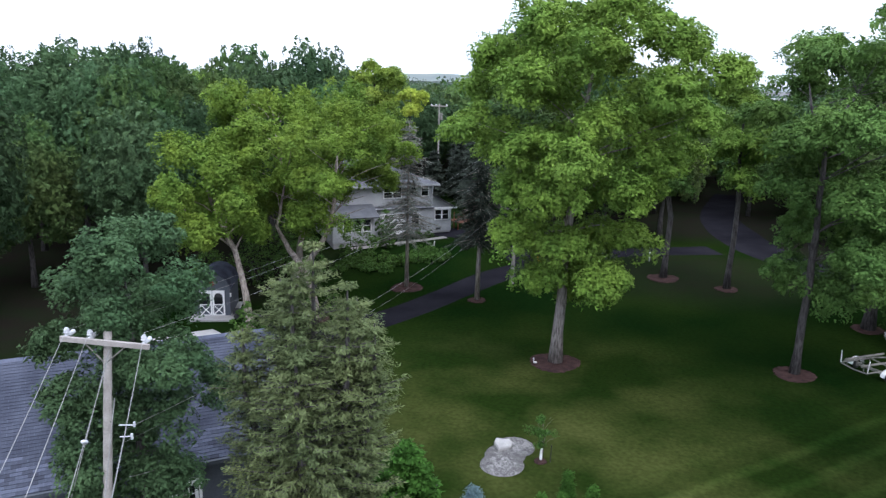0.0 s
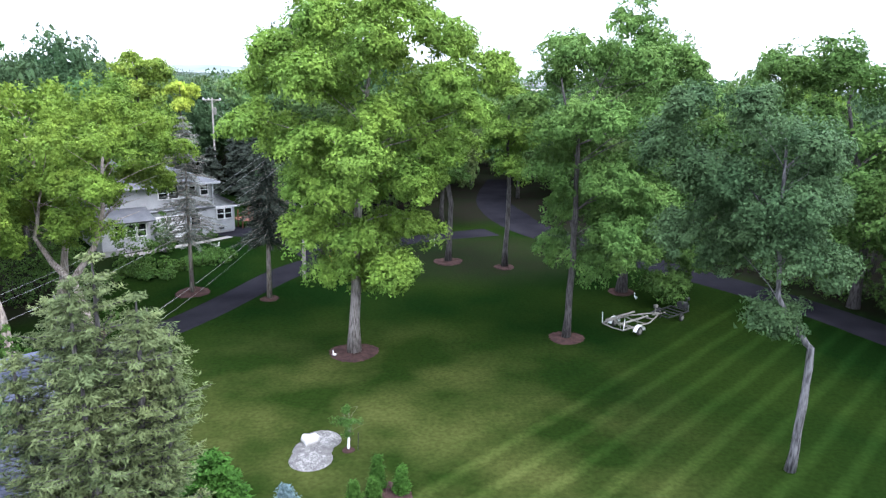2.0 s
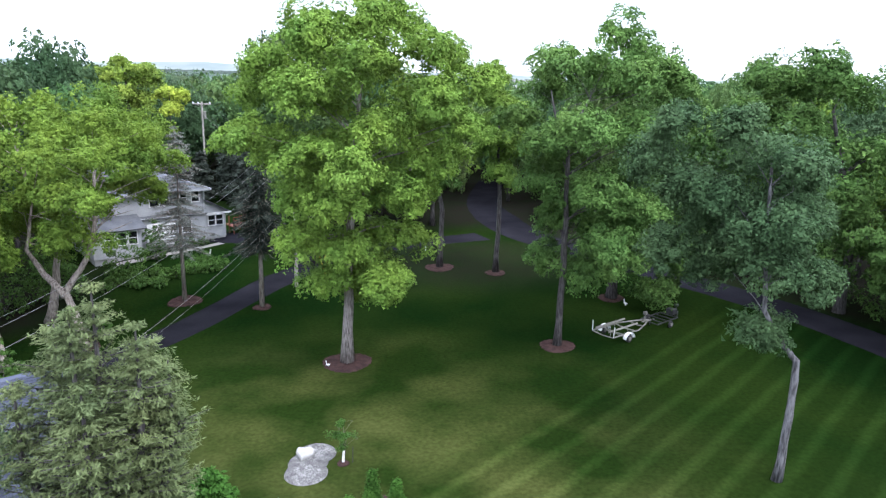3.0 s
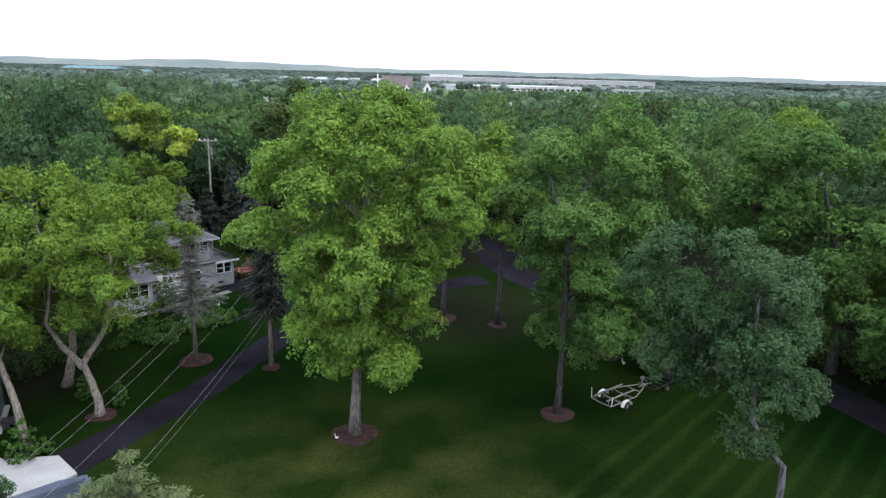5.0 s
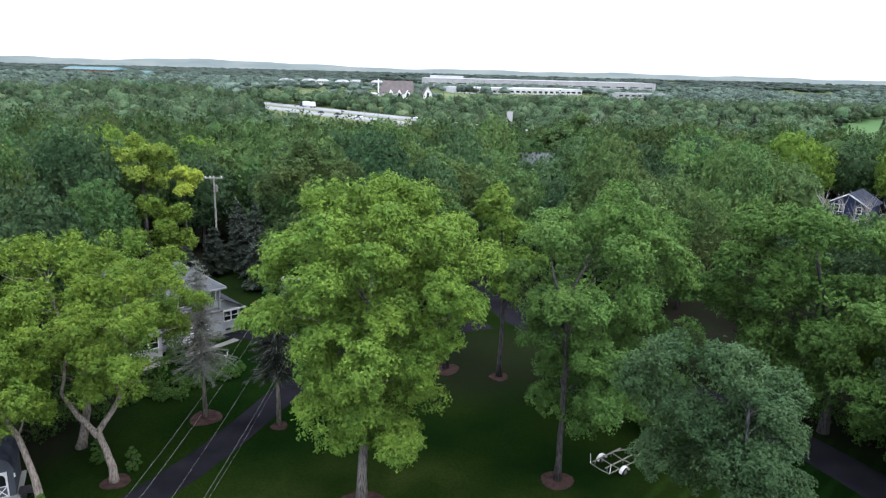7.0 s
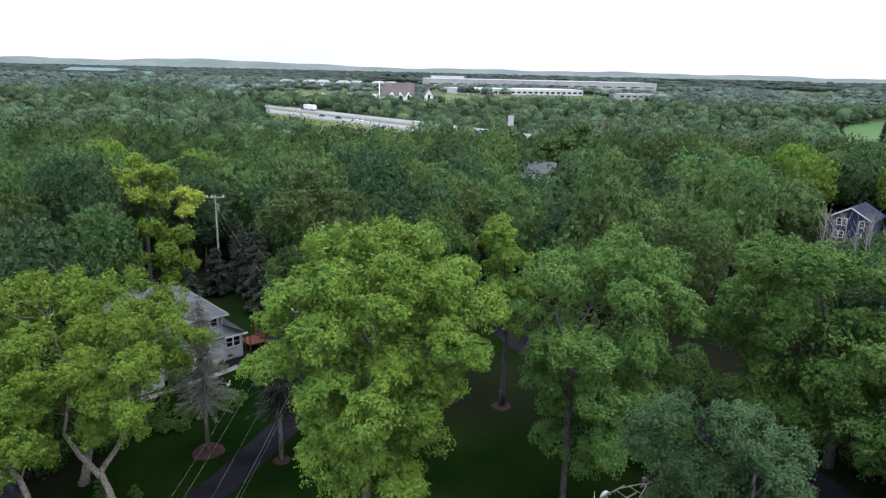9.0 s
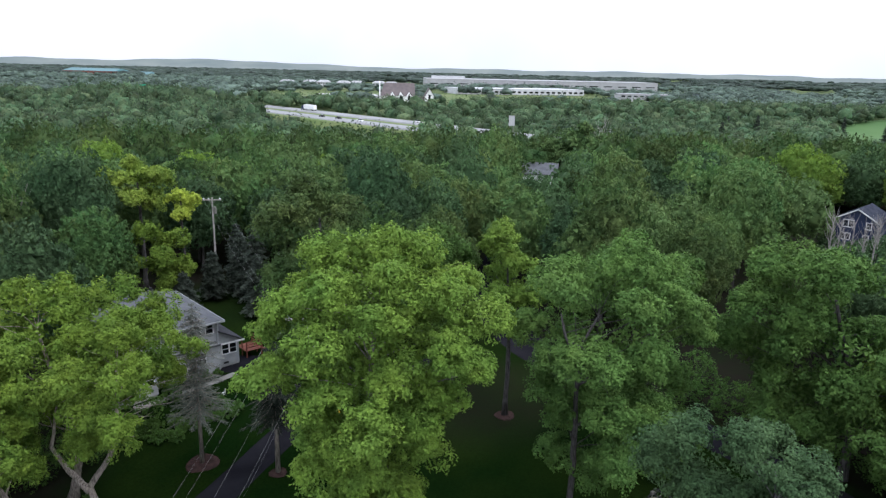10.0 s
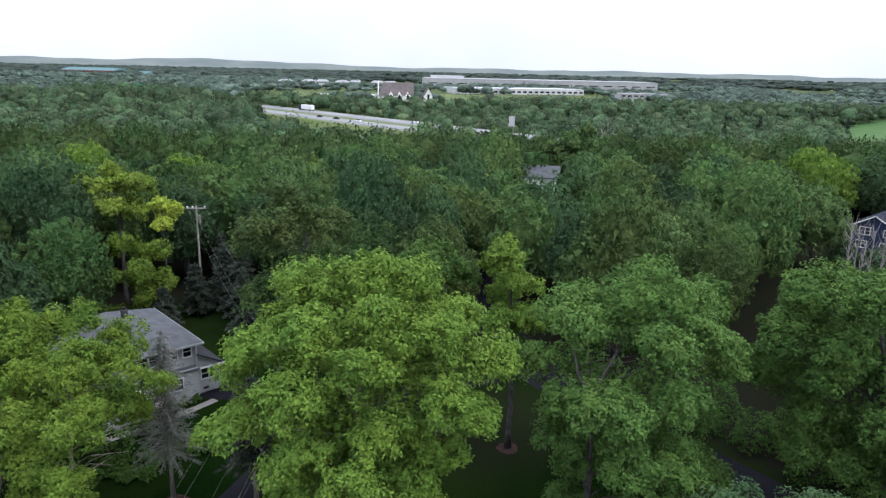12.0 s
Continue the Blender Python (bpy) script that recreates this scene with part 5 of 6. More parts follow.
# ---- the shed ----
def shed():
    root = empty("garden_shed", pose(-29.1, 39.3, float(land(-29.1, 39.3)) - 0.02, 0, 0, 24), "small slate-grey garden shed with white arched double doors", "shed")
    w, d, h = 1.2, 3.0, 2.05
    lap_wall(-w, w, 0.18, h, 0.0, 0.18).part("wall", SIDING_DARK, root, "slate-grey siding")
    for x in (-w, w - 0.08):
        box_part("wall", (x, 0.12, 0.18, x + 0.08, d, h), SIDING_DARK, root)
    box_part("wall", (-w, d, 0.18, w, d + 0.08, h), SIDING_DARK, root)
    box_part("foundation", (-w - 0.15, -0.9, 0.0, w + 0.3, d + 0.1, 0.17), CONCRETE, root, "pale concrete slab")
    prof = [(-w - 0.12, h), (-w * 0.86, h + 0.62), (-w * 0.42, h + 1.02), (0, h + 1.14), (w * 0.42, h + 1.02), (w * 0.86, h + 0.62), (w + 0.12, h)]
    s = Shape()
    k = len(prof)
    s.add([(x, 0.02, z) for x, z in prof] + [(x, 0.1, z) for x, z in prof], [tuple(range(k))[::-1], tuple(range(k, 2 * k))] + [(i, i + 1, k + i + 1, k + i) for i in range(k - 1)])
    s.part("gable", SIDING_DARK, root)
    s = Shape()
    ends = [(x, y, z + up) for y in (-0.16, d + 0.15) for up in (0.03, 0.09) for x, z in prof]
    s.add(ends, [(2 * k + i, 2 * k + i + 1, i + 1, i) for i in range(k - 1)] + [(k + i, k + i + 1, 3 * k + i + 1, 3 * k + i) for i in range(k - 1)]
          + [(i, i + 1, k + i + 1, k + i) for i in range(k - 1)] + [(2 * k + i + 1, 2 * k + i, 3 * k + i, 3 * k + i + 1) for i in range(k - 1)] + [(0, k, 3 * k, 2 * k), (2 * k - 1, k - 1, 3 * k - 1, 4 * k - 1)])
    s.part("roof", SHINGLE, root, "rounded grey shingle roof")
    for sx in (-1, 1):
        c = sx * 0.43
        s = Shape()
        s.box(c - 0.41, -0.075, 0.2, c + 0.41, -0.03, 1.0)
        for x in (c - 0.41, c + 0.29):
            s.box(x, -0.075, 1.0, x + 0.12, -0.03, 1.98)
        n_a = 8
        arch = [(c + 0.29 * math.cos(math.pi * i / n_a), 1.52 + 0.30 * math.sin(math.pi * i / n_a)) for i in range(n_a + 1)]
        for i in range(n_a):
            (xa, za), (xb, zb) = arch[i], arch[i + 1]
            s.add([(xa, -0.075, za), (xb, -0.075, zb), (xb, -0.075, 1.98), (xa, -0.075, 1.98), (xa, -0.03, za), (xb, -0.03, zb), (xb, -0.03, 1.98), (xa, -0.03, 1.98)], [(0, 1, 2, 3), (7, 6, 5, 4), (0, 4, 5, 1), (2, 6, 7, 3)])
        door = s.part("door", WHITE, root, "white shed door with an arched opening")
        s = Shape()
        for a, b in (((c - 0.3, 0.28), (c + 0.3, 0.92)), ((c - 0.3, 0.92), (c + 0.3, 0.28))):
            s.tube([(a[0], -0.085, a[1]), (b[0], -0.085, b[1])], 0.035, 4)
        s.part("cross_brace", WHITE, door, "white cross brace")
        box_part("panel", (c - 0.32, -0.08, 0.26, c + 0.32, -0.076, 0.94), SIDING_DARK, door, "grey lower panel")
        box_part("pane", (c - 0.29, -0.05, 1.0, c + 0.29, -0.04, 1.84), GLASS, door, "dark pane")
    s = Shape()
    s.tube([(0, -0.03, h + 0.42), (0, 0.0, h + 0.42)], [0.2, 0.2], 5)
    s.part("sign", RED_WOOD, root, "dull red plaque on the gable")
    s = Shape()
    s.box(w + 0.02, -0.1, 1.55, w + 0.1, 0.02, 1.8, 0.01)
    s.part("lamp", WHITE, root, "small white wall lamp")


shed()


def cart():
    root = empty("garden_cart", pose(-27.4, 40.0, float(land(-27.4, 40)), 0, 0, 20), "black garden cart beside the shed", "cart")
    s = Shape()
    s.box(-0.45, -0.3, 0.3, 0.45, 0.3, 0.6, 0.03)
    s.part("tray", BLACK_STEEL, root)
    s = Shape()
    s.tube([(0.45, 0.25, 0.55), (0.75, 0.25, 0.95), (0.75, -0.25, 0.95), (0.45, -0.25, 0.55)], 0.02, 6)
    s.part("handle", BLACK_STEEL, root)
    for y in (-0.35, 0.35):
        s = Shape()
        s.tube([(-0.15, y - 0.05, 0.2), (-0.15, y + 0.05, 0.2)], 0.2, 14)
        s.part("wheel", RUBBER, root)
    s = Shape()
    s.tube([(0.3, -0.2, 0), (0.3, -0.2, 0.3)], 0.02, 6)
    s.tube([(0.3, 0.2, 0), (0.3, 0.2, 0.3)], 0.02, 6)
    s.part("leg", BLACK_STEEL, root)


cart()


# ---- the grey house ----
def house():
    z0 = float(land(-23, 64)) - 0.1
    root = empty("house", pose(-22.1, 65.4, z0, 0, 0, 41.75), "two-storey light grey sided house with a grey hip roof", "house")
    g = 1.42 - z0
    lap_wall(-6.4, 0, 0.35, 3.0, -0.55, 0.2).part("wall", SIDING, root, "light grey lapped siding")
    lap_wall(-10.2, 0, 3.0, 5.25, 0.0, 0.2).part("wall", SIDING, root)
    for x in (-10.2, -0.12):
        box_part("wall", (x, -0.43, 0.35, x + 0.12, 10.5, 5.25), SIDING, root)
    box_part("wall", (-10.2, 10.5, 0.35, 0, 10.62, 5.25), SIDING, root)
    box_part("foundation", (-6.35, -0.5, -0.4, -0.05, 10.5, 0.36), CONCRETE, root, "concrete foundation")
    s = Shape()
    slope_slab(s, (-6.5, -0.72, 2.92), (0.05, -0.72, 2.92), (0.05, 0.03, 3.12), (-6.5, 0.03, 3.12), 0.1)
    s.part("pent_roof", SHINGLE_HOUSE, root, "narrow grey roof between the storeys")
    s = Shape()
    e, r = 5.25, 7.25
    q = [(-10.8, -0.6, e), (0.6, -0.6, e), (0.6, 11.2, e), (-10.8, 11.2, e), (-5.1, 4.2, r), (-5.1, 7.0, r)]
    s.add(q, [(0, 1, 4), (1, 2, 5, 4), (2, 3, 5), (3, 0, 4, 5), (3, 2, 1, 0)])
    roof = s.part("roof", SHINGLE_HOUSE, root, "grey shingle hip roof")
    s = Shape()
    s.box(-10.82, -0.64, e - 0.16, 0.62, -0.6, e + 0.02)
    s.box(0.6, -0.6, e - 0.16, 0.64, 11.2, e + 0.02)
    s.box(-10.84, -0.6, e - 0.16, -10.8, 11.2, e + 0.02)
    s.part("fascia", SIDING, roof, "grey fascia board")
    ch = Shape()
    ch.box(-4.25, 5.25, r - 1.0, -3.75, 5.75, r + 0.4, 0.03)
    ch.part("chimney", SHINGLE_DARK, roof, "dark chimney")
    s = Shape()
    s.tube([(-4.0, 5.5, r + 0.4), (-4.0, 5.5, r + 0.65)], 0.14, 10)
    s.part("chimney_cap", BLACK_STEEL, roof)
    for x in (-4.6, -3.65):
        window(root, x, 3.95, 0.8, 1.05, -0.02)
    window(root, -1.9, 4.1, 0.55, 0.8, -0.02)
    window(root, -0.75, 4.05, 0.7, 0.95, -0.02)
    window(root, -1.9, 1.35, 0.8, 1.0, -0.57)
    # wide white door of the lower floor
    s = Shape()
    for i in range(4):
        s.box(-5.6, -0.62, 0.4 + 0.52 * i, -3.0, -0.575, 0.4 + 0.52 * i + 0.5, 0.015)
    s.part("overhead_door", WHITE, root, "pale sectional door")
    # the low annex
    lap_wall(0, 2.15, 0.4, 2.95, -0.1, 0.2).part("annex_wall", SIDING, root)
    box_part("annex_wall", (2.03, 0.02, 0.4, 2.15, 4.6, 2.95), SIDING, root)
    box_part("annex_wall", (0, 4.6, 0.4, 2.15, 4.72, 2.95), SIDING, root)
    box_part("foundation", (0, -0.05, -0.4, 2.1, 4.6, 0.41), CONCRETE, root)
    s = Shape()
    slope_slab(s, (2.5, -0.5, 2.85), (2.5, 5.0, 2.85), (-0.05, 5.0, 4.25), (-0.05, -0.5, 4.25), 0.12)
    s.part("annex_roof", SHINGLE_DARK, root, "dark shingle lean-to roof")
    s = Shape()
    s.add([(0, -0.1, 2.95), (2.15, -0.1, 2.95), (0, -0.1, 4.1), (0, 0.02, 2.95), (2.15, 0.02, 2.95), (0, 0.02, 4.1)], [(0, 1, 2), (5, 4, 3), (0, 3, 4, 1), (1, 4, 5, 2), (2, 5, 3, 0)])
    s.part("annex_gable", SIDING, root)
    s = Shape()
    s.box(-0.02, -0.56, 2.72, 2.56, -0.5, 2.88)
    s.part("gutter", WHITE, root, "white gutter")
    for x in (0.72, 1.5):
        window(root, x, 1.6, 0.66, 0.95, -0.12)
    s = Shape()
    s.box(0.5, -0.16, 0.55, 1.0, -0.1, 0.75, 0.01)
    s.part("vent", BLACK_STEEL, root, "dark foundation vent")
    # the low wing on the other side
    lap_wall(-10.6, -6.6, 0.2, 2.7, -1.9, 0.2).part("wing_wall", SIDING, root)
    for x in (-10.6, -6.72):
        box_part("wing_wall", (x, -1.78, 0.2, x + 0.12, 5.0, 2.7), SIDING, root)
    box_part("wing_wall", (-10.6, 5.0, 0.2, -6.6, 5.12, 2.7), SIDING, root)
    box_part("foundation", (-10.5, -1.8, -1.2, -6.7, 5.0, 0.21), CONCRETE, root)
    s = Shape()
    slope_slab(s, (-10.9, -2.4, 2.6), (-6.2, -2.4, 2.6), (-6.2, 1.6, 4.0), (-10.9, 1.6, 4.0), 0.12)
    slope_slab(s, (-6.2, 5.5, 2.6), (-10.9, 5.5, 2.6), (-10.9, 1.6, 4.0), (-6.2, 1.6, 4.0), 0.12)
    s.part("wing_roof", SHINGLE_HOUSE, root)
    for x in (-9.2, -8.2, -7.3):
        window(root, x, 1.25, 0.7, 1.05, -1.92)


house()


def deck():
    root = empty("deck_stairs", pose(-20.0, 67.8, float(land(-20, 67.8)), 0, 0, 41.75), "red-brown wooden deck with railing at the annex", "deck")
    s = Shape()
    for i in range(10):
        s.box(0, 0.22 * i, 0.75, 1.8, 0.22 * i + 0.2, 0.8)
    s.part("deck_boards", RED_WOOD, root)
    for x in (0.05, 1.7):
        for y in (0.05, 1.05, 2.1):
            box_part("post", (x, y, 0, x + 0.09, y + 0.09, 1.75), RED_WOOD, root)
    for z in (1.1, 1.4, 1.7):
        s = Shape()
        s.box(0.05, 0.0, z, 1.79, 0.05, z + 0.08)
        s.box(1.74, 0.05, z, 1.79, 2.2, z + 0.08)
        s.part("rail", RED_WOOD, root)
    for i in range(3):
        box_part("step", (1.85 + 0.28 * i, 0.4, 0.56 - 0.19 * i, 2.13 + 0.28 * i, 1.4, 0.6 - 0.19 * i), RED_WOOD, root)
    s = Shape()
    for y in (0.4, 1.36):
        s.add([(1.8, y, 0.62), (2.75, y, 0.0), (2.75, y, 0.12), (1.8, y, 0.76), (1.8, y + 0.05, 0.62), (2.75, y + 0.05, 0.0), (2.75, y + 0.05, 0.12), (1.8, y + 0.05, 0.76)],
              [(0, 1, 2, 3), (7, 6, 5, 4), (0, 4, 5, 1), (2, 6, 7, 3), (3, 7, 4, 0), (1, 5, 6, 2)])
    s.part("stringer", RED_WOOD, root)


deck()
ribbon("walkway_1", [(-27.2, 57.6), (-25.4, 59.0), (-23.4, 60.7), (-21.6, 62.5), (-20.2, 64.3)], [1.0, 1.0, 1.0, 1.0, 1.1], WALK, "worn tan concrete walk in front of the house", 0.02, "walkway")


# ---- lawn ornaments, posts ----
def ornament(x, y, h, label, rz=0.0, name="goose_ornament"):
    """A plain moulded bird: rounded body, neck and head in one mesh."""
    s = Shape()
    s.tube([(-0.32 * h, 0, 0.34 * h), (-0.2 * h, 0, 0.32 * h), (0.02 * h, 0, 0.28 * h), (0.2 * h, 0, 0.34 * h), (0.24 * h, 0, 0.6 * h), (0.23 * h, 0, 0.85 * h), (0.28 * h, 0, 0.96 * h), (0.42 * h, 0, 0.93 * h)],
           [0.02 * h, 0.13 * h, 0.2 * h, 0.14 * h, 0.06 * h, 0.055 * h, 0.08 * h, 0.015 * h], 10)
    s.tube([(0, 0, 0), (0, 0, 0.2 * h)], [0.12 * h, 0.06 * h], 8)
    ob = s.part(name, WHITE, None, smooth=True)
    ob.matrix_world = on_land(x, y, rz, 0)
    return tagged(ob, label, "lawn ornament")


ornament(-20.0, 59.9, 0.55, "white moulded goose ornament on the house lawn", 20)
ornament(-6.25, 38.2, 0.38, "small white bird ornament on the mulch", 200)
ornament(14.3, 48.9, 0.45, "white goose ornament near the trailer", 150)
s = Shape()
s.tube([(0, 0, 0), (0, 0, 0.8)], 0.05, 8)
o = s.part("marker_post", WHITE)
o.matrix_world = on_land(-0.8, 64.6)
tagged(o, "short white marker post at the drive", "post")


# ---- utility poles and wires ----
def insulator(parent, x, z, name="insulator"):
    s = Shape()
    s.tube([(x, 0, z), (x, 0, z + 0.05), (x, 0, z + 0.06), (x, 0, z + 0.12), (x, 0, z + 0.13), (x, 0, z + 0.2)], [0.03, 0.03, 0.085, 0.06, 0.08, 0.04], 10)
    return s.part(name, PORCELAIN, parent, "pale porcelain insulator")


def utility_pole(x, y, top, arm, rz, label, transformer=False, arm_half=1.2, arm_off=0.0, tilt=(0, 0)):
    z0 = float(land(x, y))
    h = top - z0
    root = empty("utility_pole", pose(x, y, z0 - 0.1, tilt[0], tilt[1], rz), label, "utility pole", "utility poles")
    s = Shape()
    s.tube([(0, 0, 0), (0.01, 0, h * 0.35), (0, 0.01, h * 0.7), (0, 0, h + 0.1)], [0.15, 0.135, 0.12, 0.105], 12)
    s.part("post", POLE_WOOD, root, "weathered grey wooden post")
    if arm:
        zc = h - 0.18
        s = Shape()
        s.box(arm_off - arm_half, -0.2, zc - 0.07, arm_off + arm_half, -0.1, zc + 0.07, 0.01)
        a = s.part("crossarm", POLE_WOOD, root, "grey wooden crossarm")
        for sx in (-1, 1):
            s = Shape()
            s.tube([(sx * 0.05, -0.12, zc - 0.55), (sx * 0.55, -0.15, zc - 0.06)], 0.02, 6)
            s.part("brace", GALVANISED, root)
        for px in (-1.12, -0.48, 0.98):
            insulator(a, px * arm_half / 1.2 + arm_off, zc + 0.07)
        for px in (-1.12, -0.48, 0.98):
            s = Shape()
            s.tube([(px * arm_half / 1.2 + arm_off, -0.1, zc + 0.02), (px * arm_half / 1.2 + 0.06 + arm_off, 0.25, zc + 0.1)], [0.05, 0.07], 8)
            s.part("strain_insulator", PORCELAIN, root, "pale strain insulator")
    if transformer:
        s = Shape()
        s.tube([(0.28, 0, h - 2.1), (0.28, 0, h - 2.05), (0.28, 0, h - 1.2), (0.28, 0, h - 1.1)], [0.2, 0.22, 0.22, 0.1], 14)
        s.part("transformer", GALVANISED, root, "grey transformer can")
    return root


def wire(name, a, b, sag, r, label="thin pale overhead wire", k=24):
    a, b = Vector(a), Vector(b)
    pts = [a.lerp(b, i / k) - Vector((0, 0, sag * 4 * (i / k) * (1 - i / k))) for i in range(k + 1)]
    s = Shape()
    s.tube(pts, r, 5)
    return tagged(s.part(name, WIRE), label, "wire", "overhead wires")


utility_pole(-14.2, 13.5, 9.45, True, 16, "weathered grey utility pole with a crossarm by the garage", tilt=(-3.2, 3.2))
utility_pole(-11.1, 53.8, 11.2, True, 10, "grey utility pole with an offset crossarm beside the drive", arm_off=-1.0, arm_half=1.1)
utility_pole(-30.7, 93.2, 13.1, True, 8, "grey utility pole with a crossarm in the woods", True)
utility_pole(15.5, -26.0, 9.6, True, 40, "grey utility pole beside the lawn")
P1 = [(-14.72, 13.66, 9.5), (-14.12, 13.83, 9.5), (-12.72, 14.25, 9.5)]
P2 = [(-13.2, 53.5, 11.1), (-12.5, 53.6, 11.1), (-11.1, 53.8, 11.1)]
P3 = [(-31.8, 93.0, 13.1), (-31.2, 93.1, 13.1), (-29.7, 93.3, 13.1)]
P0 = [(14.6, -26.8, 9.6), (15.1, -26.4, 9.6), (16.2, -25.4, 9.6)]
for i in range(3):
    wire("power_line", P1[i], P2[i], 1.1, 0.0045)
    wire("power_line", P2[i], P3[i], 0.9, 0.0045)
    wire("power_line", P1[i], P0[i], 0.9, 0.008)
wire("power_line", (-13.67, 13.95, 8.8), (15.5, -26.0, 8.9), 0.9, 0.008)
for u in (0.085, 0.135):
    p = Vector((-13.67, 13.95, 8.8)).lerp(Vector((15.5, -26.0, 8.9)), u) - Vector((0, 0, 3.6 * u * (1 - u)))
    s = Shape()
    s.tube([(0, 0, -0.09), (0, 0, -0.05), (0, 0, 0.05), (0, 0, 0.09)], [0.02, 0.045, 0.045, 0.02], 10)
    o = s.part("line_insulator", PORCELAIN)
    o.matrix_world = pose(p.x, p.y, p.z, 60, 0, 0)
    tagged(o, "small pale insulator threaded on a power line", "insulator")
wire("telephone_line", (-13.3, 13.95, 6.75), (-11.1, 53.7, 7.6), 1.0, 0.0065, "thick pale telephone cable")
wire("telephone_line", (-13.45, 13.95, 6.3), (-11.1, 53.7, 7.1), 1.1, 0.004, "thin telephone wire between the poles")
wire("telephone_line", (-13.3, 13.95, 6.75), (15.5, -26.0, 6.6), 0.8, 0.016, "thick pale telephone cable")
wire("telephone_line", (-13.3, 13.95, 5.3), (-14.9, 18.6, 3.2), 0.1, 0.012, "service cable running to the garage")
for a, b in (((-13.6, 13.9, 9.0), (-15.6, 12.1, 0.0)), ((-13.6, 13.95, 7.6), (-12.2, 10.5, 0.1))):
    wire("guy_wire", a, b, 0.0, 0.012, "taut steel guy wire beside the pole")
s = Shape()
s.tube([(0, 0, 0), (0.45, 0, 0.05)], 0.02, 6)
s.tube([(0.45, 0, 0.0), (0.45, 0, 0.14)], 0.035, 8)
s.tube([(0, 0, -0.35), (0.35, 0, -0.3)], 0.02, 6)
s.tube([(0.35, 0, -0.38), (0.35, 0, -0.22)], 0.04, 8)
o = s.part("cable_bracket", PORCELAIN)
o.matrix_world = pose(-13.55, 13.98, 6.8, 0, 0, 10)
tagged(o, "pale cable bracket bolted to the utility pole", "bracket")
for dx in (0.0, 0.45):
    wire("guy_wire", (-11.05, 53.9, 9.8), (-8.6 + dx, 54.3 + dx, 0.45), 0.0, 0.012, "taut steel guy wire")
    t = 0.26
    a, b = Vector((-11.05, 53.9, 9.8)), Vector((-8.6 + dx, 54.3 + dx, 0.35))
    s = Shape()
    s.tube([b.lerp(a, 0.01), b.lerp(a, t)], 0.045, 8)
    tagged(s.part("guy_guard", YELLOW_PLASTIC), "yellow plastic guard on a guy wire", "guy guard")


# ---- trailers ----
def wheel(parent, x, y, r=0.26, w=0.17):
    s = Shape()
    s.tube([(x, y - w / 2, r), (x, y - w / 2 + 0.03, r), (x, y + w / 2 - 0.03, r), (x, y + w / 2, r)], [r * 0.85, r, r, r * 0.85], 18)
    t = s.part("wheel", RUBBER, parent, "black rubber tyre", smooth=False)
    s = Shape()
    s.tube([(x, y - w / 2 - 0.012, r), (x, y + w / 2 + 0.012, r)], r * 0.55, 12)
    s.part("rim", GALVANISED, t, "grey steel rim")


def boat_trailer():
    root = empty("boat_trailer", pose(12.5, 42.9, float(land(12.5, 42.9)), 0, 0, 37), "empty white galvanised boat trailer parked on the lawn", "boat trailer")
    for sy in (-0.85, 0.85):
        s = Shape()
        s.tube([(-2.0, sy, 0.55), (0.6, sy, 0.55), (1.9, sy * 0.45, 0.58), (2.7, 0.03 * sy, 0.6)], 0.055, 4)
        s.part("frame_rail", GALVANISED, root, "pale steel rail")
        s = Shape()
        s.tube([(-2.1, sy * 0.62, 0.84), (0.8, sy * 0.62, 0.88)], 0.07, 4)
        s.part("bunk", GALVANISED, root, "long pale carpeted bunk")
        s = Shape()
        s.tube([(-0.6 + 0.42 * math.cos(math.pi * i / 8), sy * 1.18, 0.26 + 0.36 * math.sin(math.pi * i / 8)) for i in range(9)], 0.04, 4)
        s.add([(-0.6 + 0.45 * math.cos(math.pi * i / 8), sy * 1.18 + dy, 0.28 + 0.38 * math.sin(math.pi * i / 8)) for dy in (-0.14, 0.14) for i in range(9)], [(i, i + 1, 10 + i, 9 + i) for i in range(8)])
        s.part("fender", WHITE, root, "white rounded fender")
        wheel(root, -0.6, sy * 1.18)
        for x in (-1.9, -0.2):
            s = Shape()
            s.tube([(x, sy * 0.62, 0.55), (x, sy * 0.62, 0.84)], 0.03, 4)
            s.part("bunk_post", GALVANISED, root)
        s = Shape()
        s.tube([(-2.0, sy, 0.55), (-2.0, sy * 1.05, 1.25)], 0.025, 6)
        s.part("guide_post", WHITE, root, "upright white guide post")
    for x, w in ((-2.0, 0.85), (-0.9, 0.85), (0.3, 0.85), (1.5, 0.52)):
        s = Shape()
        s.tube([(x, -w, 0.53), (x, 0, 0.46), (x, w, 0.53)], 0.045, 4)
        s.part("cross_member", GALVANISED, root)
    s = Shape()
    s.tube([(-0.6, -1.1, 0.26), (-0.6, 1.1, 0.26)], 0.035, 6)
    s.part("axle", GALVANISED, root)
    s = Shape()
    s.tube([(2.0, 0, 0.58), (3.4, 0, 0.5)], 0.055, 4)
    s.part("tongue", GALVANISED, root)
    s = Shape()
    s.tube([(2.3, 0, 0.55), (2.35, 0, 1.15)], 0.05, 4)
    s.box(2.2, -0.1, 1.05, 2.45, 0.1, 1.25, 0.02)
    s.part("winch_post", GALVANISED, root, "pale winch post")
    s = Shape()
    s.tube([(3.1, 0.1, 0.02), (3.1, 0.1, 0.75)], 0.035, 6)
    s.part("jack", BLACK_STEEL, root)


boat_trailer()


